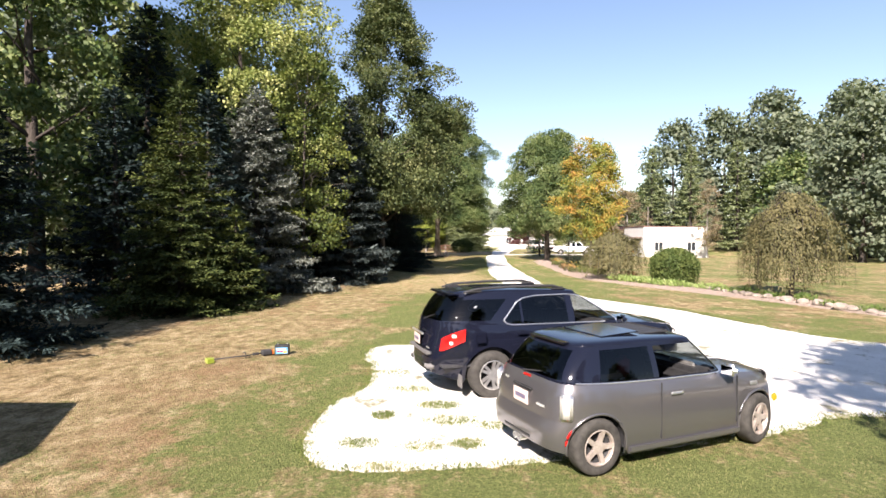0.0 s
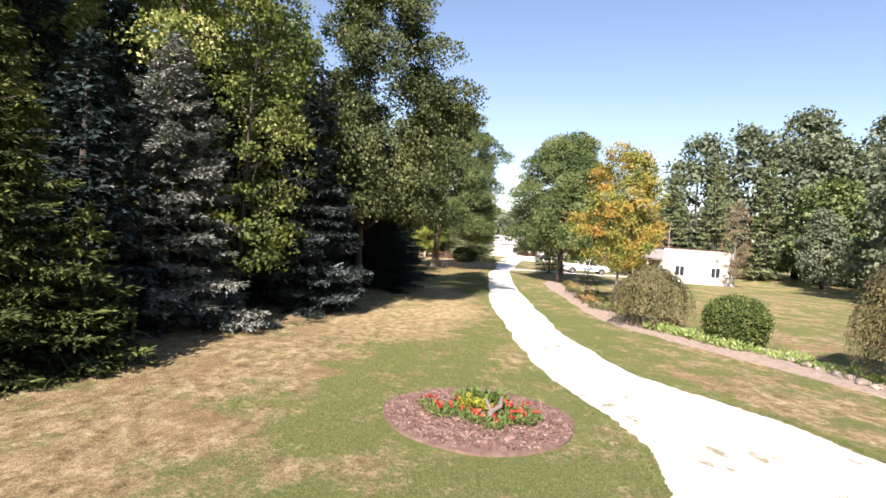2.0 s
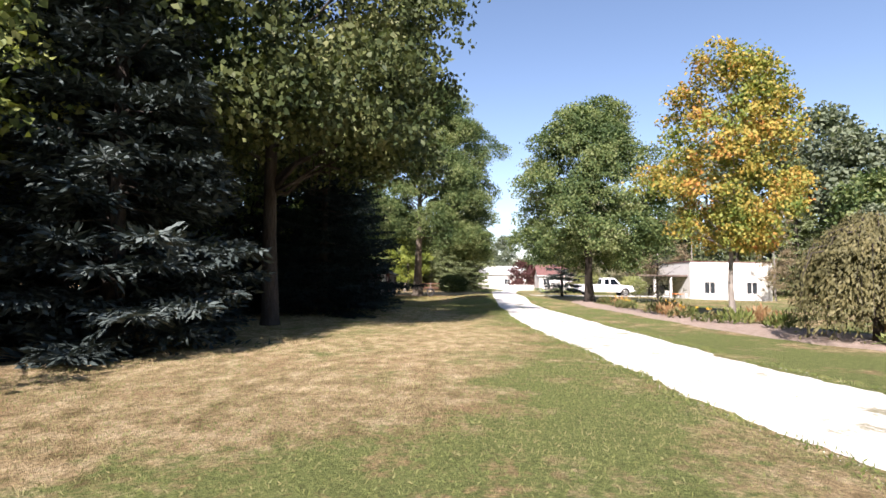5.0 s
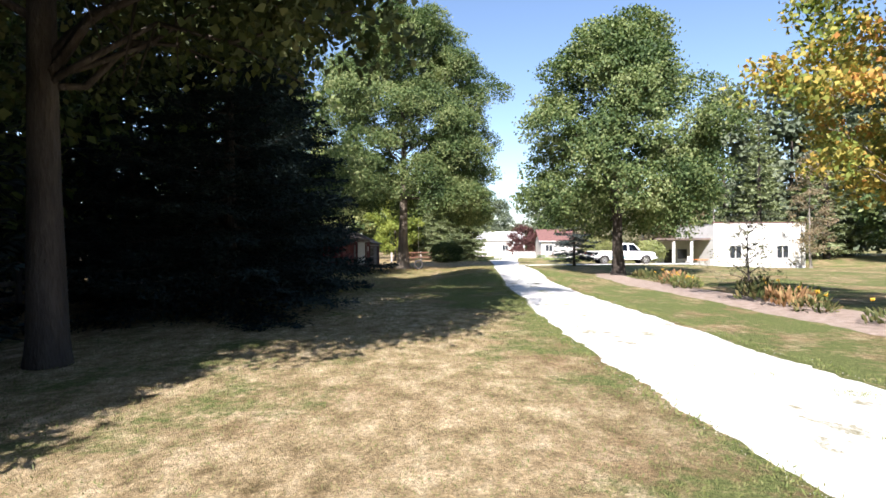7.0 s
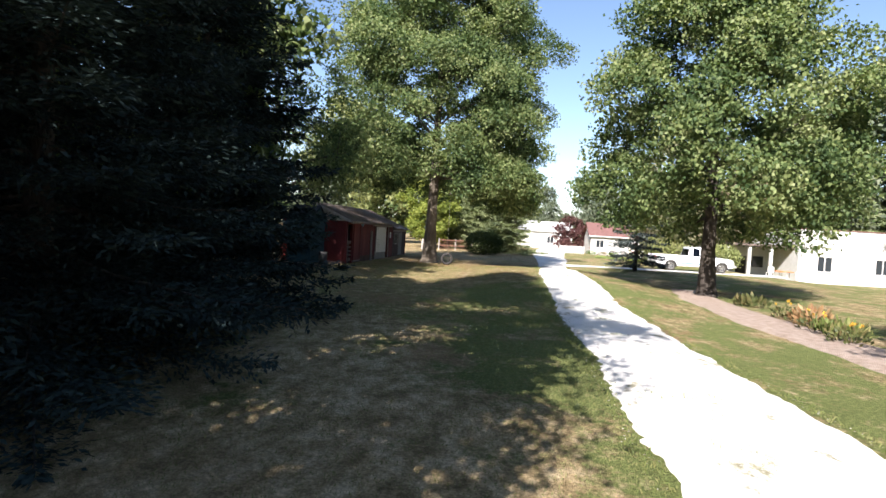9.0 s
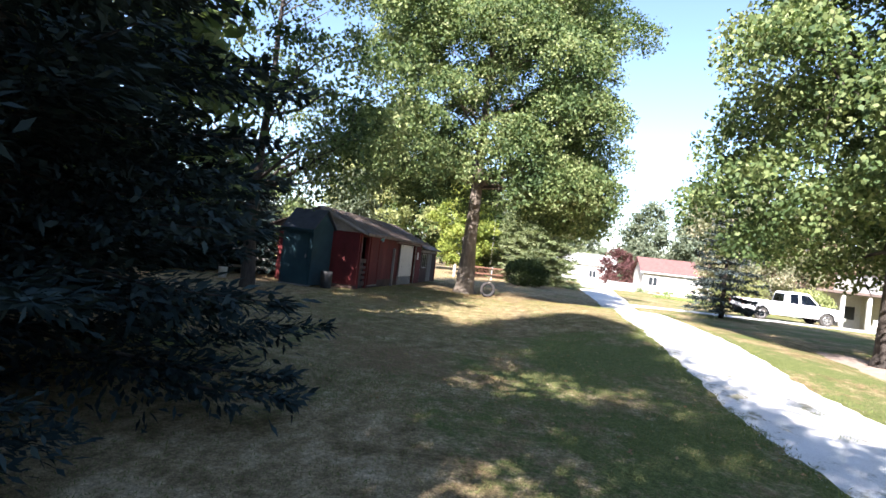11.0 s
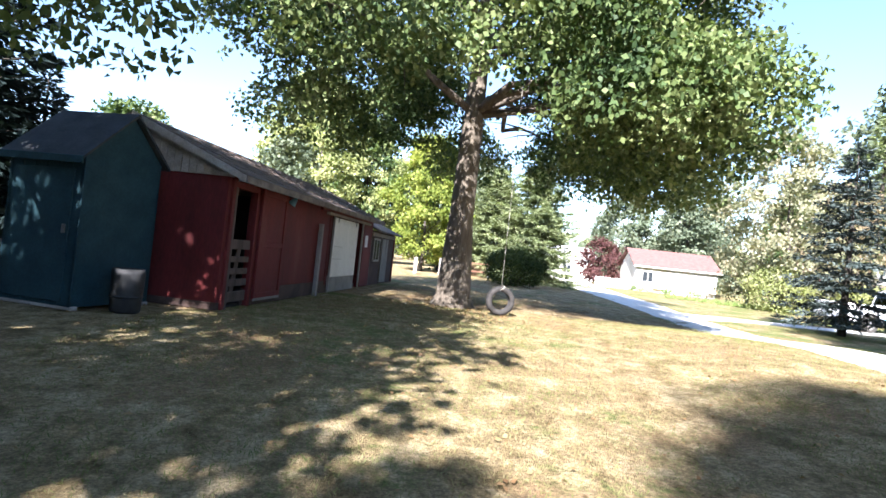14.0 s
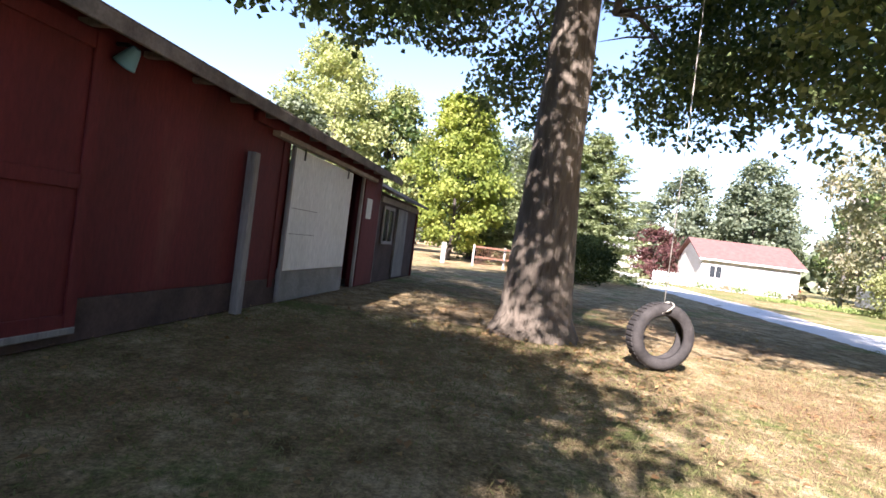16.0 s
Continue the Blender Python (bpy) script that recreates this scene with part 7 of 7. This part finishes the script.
def board_fence(x0, y0, x1, y1, n, h, label):
    f = tagged(empty("board_fence", x0, y0), label, "fence")
    dx, dy = (x1 - x0) / n, (y1 - y0) / n
    a = math.degrees(math.atan2(dy, dx))
    L = math.hypot(dx, dy)
    for k in range(n + 1):
        part("post", box_bm(dx * k, dy * k, h / 2, 0.10, 0.10, h + 0.1, 0.01), M["wood_pale"], f)
    for k in range(n):
        for r in range(2):
            part("rail", box_bm(dx * (k + 0.5), dy * (k + 0.5), h * (0.45 + 0.5 * r), L, 0.05, 0.09, 0.005, None), M["fence_rust"], f)
        for j in range(16):
            part("wire", box_bm(dx * (k + (j + 0.5) / 16), dy * (k + (j + 0.5) / 16), h * 0.5, 0.014, 0.014, h * 0.9, 0), M["fence_rust"], f)


M["fence_rust"] = textured("fence_rust", [(0.3, (0.13, 0.065, 0.04)), (0.7, (0.25, 0.13, 0.085))], 5, 0.9)
board_fence(-1.7, 92.8, 1.5, 93.6, 2, 1.05, "rust-brown wire fence with pale posts")
gp = tagged(empty("gate_post", -3.15, 91.2), "pale stubby fence post", "post")
part("post", box_bm(0, 0, 0.5, 0.22, 0.22, 1.04, 0.03), M["wood_pale"], gp)

# white picket fence and clutter before the garage
pf = tagged(empty("picket_fence", 12.4, 108.8), "short white picket fence by the garage", "fence")
for k in range(14):
    bx("picket", pf, "siding_white", 0.22 * k, 0.22 * k + 0.12, 0, 0.025, 0.02, 0.95)
for z in (0.3, 0.7):
    bx("rail", pf, "siding_white", -0.05, 3.0, 0.025, 0.06, z, z + 0.08)
for k, (x, y) in enumerate([(16.0, 107.6), (17.4, 107.8), (21.0, 107.6), (22.6, 107.4), (18.8, 107.9)]):
    plant(x, y, 0.8, 0.6, 700 + k, "reddish border plant before the garage", "leaf_russet" if k % 2 else "leaf_bed", 160, 8, size=0.22, name="border_plant", category="plant")
for k in range(9):
    plant(14.6 + 0.8 * k, 96.0 - 0.5 * k, 0.35, 0.5, 720 + k, "low pale green ground cover beside the drive", "leaf_hosta", 120, 0, size=0.20, name="ground_cover", category="plant")

# patio things by the workshop porch
tb = tagged(empty("patio_table", 27.8, 86.6, dip(27.8, 86.6)), "round patio table with an orange cover", "table")
part("tabletop", lathe_bm([(0.001, 0.74), (0.7, 0.74), (0.72, 0.70), (0.68, 0.68), (0.001, 0.68)], 28, 'Z'), M["petal_orange"], tb)
for k in range(4):
    part("leg", box_bm(0.4 * math.cos(1.57 * k), 0.4 * math.sin(1.57 * k), 0.34, 0.05, 0.05, 0.68, 0.01), M["siding_white"], tb)
for k, (x, y) in enumerate([(26.4, 86.2), (29.2, 86.8)]):
    ch = tagged(empty("patio_chair", x, y, dip(x, y), 90 * k - 45), "white plastic patio chair", "chair", "patio chairs")
    bx("seat", ch, "siding_white", -0.24, 0.24, -0.24, 0.24, 0.40, 0.44)
    bx("backrest", ch, "siding_white", -0.24, 0.24, 0.22, 0.26, 0.44, 0.90)
    for sx in (-0.2, 0.2):
        for sy in (-0.2, 0.2):
            bx("leg", ch, "siding_white", sx - 0.02, sx + 0.02, sy - 0.02, sy + 0.02, 0, 0.40)

# ---------------------------------------------------------------- ground cover


def inside(poly, x, y):
    """Which of the points x, y lie in the polygon."""
    c = np.zeros(len(x), bool)
    px, py = poly[-1]
    for qx, qy in poly:
        hit = ((qy > y) != (py > y)) & (x < (px - qx) * (y - qy) / (py - qy + 1e-12) + qx)
        c ^= hit
        px, py = qx, qy
    return c


ROADPOLY = LEFT + RIGHT[::-1]


def grass(name, n, x0, x1, y0, y1, h, w, seed, label, keep_off=True):
    rng = np.random.default_rng(seed)
    x, y = rng.uniform(x0, x1, n), rng.uniform(y0, y1, n)
    if keep_off:
        k = ~(inside(ROADPOLY, x, y) | inside(PARKLINE, x, y) | inside(BED, x, y) | inside(LONGBED, x, y))
        x, y = x[k], y[k]
    n = len(x)
    P = np.stack([x, y, np.array([dip(u, v) - 0.015 for u, v in zip(x, y)])], 1)
    D = unit(rng.normal(0, 0.55, (n, 3)) * np.array([1, 1, 0.2]) + np.array([0, 0, 0.8]))
    N = unit(rng.normal(0, 1, (n, 3)) * np.array([1, 1, 0.2]))
    return tagged(quads_object(name, leaf_quads(P, D, N, h, w, rng, 0.1), M["blade"]), label, "grass", kind="stuff")


grass("grass", 90000, -4.5, 4.5, 27, 52, 0.038, 0.007, 801, "short mown grass blades, some dry")
grass("grass", 140000, -5.0, 5.0, 50, 71, 0.036, 0.006, 802, "short mown grass blades, some dry")
grass("grass", 45000, -7, 8, 12, 27, 0.04, 0.008, 803, "short mown grass blades, some dry")
grass("grass", 30000, -5, 8, 4, 12, 0.04, 0.008, 804, "short mown grass blades, some dry")


def edge_tufts():
    """Longer grass creeping over the gravel's edges and through its middle."""
    rng = np.random.default_rng(810)
    pts = []
    for line, d in ((LEFT, -1), (RIGHT, 1), ([p for p in PARKLINE if p[0] < 10 and p[1] < 17], -1)):
        A = np.array(line)
        for _ in range(9000):
            i = rng.integers(0, len(A) - 1)
            p = A[i] + (A[i + 1] - A[i]) * rng.random() + rng.normal(0, 0.07, 2)
            if p[1] < 75:
                pts.append(p)
    PATCH = [(0.8, 9.4, 0.35), (0.4, 8.4, 0.25), (1.0, 8.5, 0.25), (0.6, 10.1, 0.3), (1.4, 9.2, 0.25), (-0.2, 9.6, 0.25), (0.1, 11.0, 0.3), (0.0, 7.8, 0.2), (-0.4, 8.5, 0.25), (-0.3, 12.2, 0.35), (4.35, 45.2, 0.38), (4.45, 43.5, 0.34), (4.6, 44.3, 0.24), (4.95, 37.4, 0.26), (4.6, 38.3, 0.22), (5.3, 36.6, 0.22), (4.5, 41.2, 0.2), (5.0, 33.5, 0.2), (4.9, 48.5, 0.3), (5.2, 53.0, 0.3)]
    rr = random.Random(3)
    for k in range(26):
        s = rr.uniform(0.05, 0.62)
        i = int(s * (len(LEFT) - 1))
        f = 0.45 + rr.uniform(-0.1, 0.1)
        PATCH.append((LEFT[i][0] * (1 - f) + RIGHT[i][0] * f, LEFT[i][1] * (1 - f) + RIGHT[i][1] * f, rr.uniform(0.08, 0.28)))
    for x, y, r in PATCH:
        m = int(2600 * r * rr.uniform(0.4, 1))
        a, q = rng.uniform(0, 6.283, m), np.sqrt(rng.random(m)) * r * rng.uniform(0.6, 1.2, m)
        for k in range(m):
            pts.append(np.array([x + q[k] * math.cos(a[k]) * (1.1 + noise.noise((x + q[k], y, 3)) * 0.8), y + q[k] * math.sin(a[k]) * 0.8]))
    A = np.array(pts)
    n = len(A)
    P = np.column_stack([A, [dip(u, v) for u, v in A]])
    D = unit(rng.normal(0, 0.6, (n, 3)) * np.array([1, 1, 0.2]) + np.array([0, 0, 0.8]))
    N = unit(rng.normal(0, 1, (n, 3)) * np.array([1, 1, 0.2]))
    tagged(quads_object("edge_grass", leaf_quads(P, D, N, 0.055, 0.010, rng, 0.1), M["weed"]), "ragged grass creeping over the gravel", "grass", kind="stuff")


edge_tufts()


def strewn_gravel():
    """Stones kicked out over the grass along the edges of the drive."""
    rng = np.random.default_rng(815)
    out = []
    for line, n in ((LEFT, 1500), (RIGHT, 1000), (PARKLINE, 1500)):
        A = np.array(line)
        A = A[A[:, 1] < 72]
        i = rng.integers(0, len(A), n)
        off = rng.normal(0, 1, (n, 2)) * np.abs(rng.normal(0, 0.055, (n, 1)))
        out.append(A[i] + off)
    A = np.concatenate(out)
    n = len(A)
    P = np.column_stack([A, [dip(u, v) + 0.004 for u, v in A]])
    D = unit(rng.normal(0, 1, (n, 3)) * np.array([1, 1, 0.5]) + np.array([0, 0, 0.25]))
    N = unit(rng.normal(0, 0.5, (n, 3)) + np.array([0, 0, 1.0]))
    tagged(quads_object("strewn_gravel", leaf_quads(P, D, N, 0.011, 0.010, rng, 0.3), M["gravel"]), "white stones strewn along the drive's edges", "gravel", kind="stuff")


strewn_gravel()


def litter():
    rng = np.random.default_rng(820)
    n = 4200
    x, y = rng.uniform(-6, 4, n), rng.uniform(50, 76, n)
    under = 1500
    a, q = rng.uniform(0, 6.2832, under), np.abs(rng.normal(0, 2.6, under)) + 0.4
    x[:under], y[:under] = -0.9 + q * np.cos(a), 70.2 + 1.2 * q * np.sin(a)
    P = np.stack([x, y, np.array([dip(u, v) + 0.012 for u, v in zip(x, y)])], 1)
    D = unit(rng.normal(0, 1, (n, 3)) * np.array([1, 1, 0.15]))
    N = unit(rng.normal(0, 0.3, (n, 3)) + np.array([0, 0, 1.0]))
    tagged(quads_object("fallen_leaves", leaf_quads(P, D, N, 0.05, 0.04, rng, 0.2), M["leaf_dry"]), "scattered dry fallen leaves on the lawn", "leaves", kind="stuff")


litter()


def chips():
    rng = np.random.default_rng(830)
    n = 9000
    a, q = rng.uniform(0, 6.283, n), np.sqrt(rng.random(n)) * 1.84
    P = np.stack([2.05 + q * np.cos(a), 20.25 + q * np.sin(a), np.full(n, 0.036)], 1)
    D = unit(rng.normal(0, 1, (n, 3)) * np.array([1, 1, 0.25]))
    N = unit(rng.normal(0, 0.5, (n, 3)) + np.array([0, 0, 1.0]))
    tagged(quads_object("mulch_chips", leaf_quads(P, D, N, 0.07, 0.025, rng, 0.2), M["chip"]), "coarse reddish wood chips", "mulch", kind="stuff")


M["chip"] = leafmat("chip", [(0.13, 0.075, 0.06), (0.21, 0.13, 0.105), (0.34, 0.24, 0.20)], patch=5, trans=0.0)
chips()


def far_wood():
    """Distant woods closing the horizon."""
    rng = np.random.default_rng(840)
    n = 52000
    a = rng.uniform(0, 6.2832, n)
    R = 185 + 25 * np.sin(a * 3 + 1) + rng.uniform(0, 28, n)
    top = 11 + 3.0 * np.sin(a * 17) + 2.2 * np.sin(a * 41 + 2) + 1.6 * np.sin(a * 93 + 1)
    z = top * np.sqrt(rng.random(n))
    P = np.stack([5 + R * np.cos(a), 55 + R * np.sin(a), z], 1)
    out = np.stack([-np.cos(a), -np.sin(a), np.full(n, 0.7)], 1)
    N = unit(out + rng.normal(0, 0.7, (n, 3)))
    D = unit(rng.normal(0, 1, (n, 3)))
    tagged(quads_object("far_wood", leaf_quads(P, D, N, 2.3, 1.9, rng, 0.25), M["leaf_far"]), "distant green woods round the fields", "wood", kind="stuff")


far_wood()
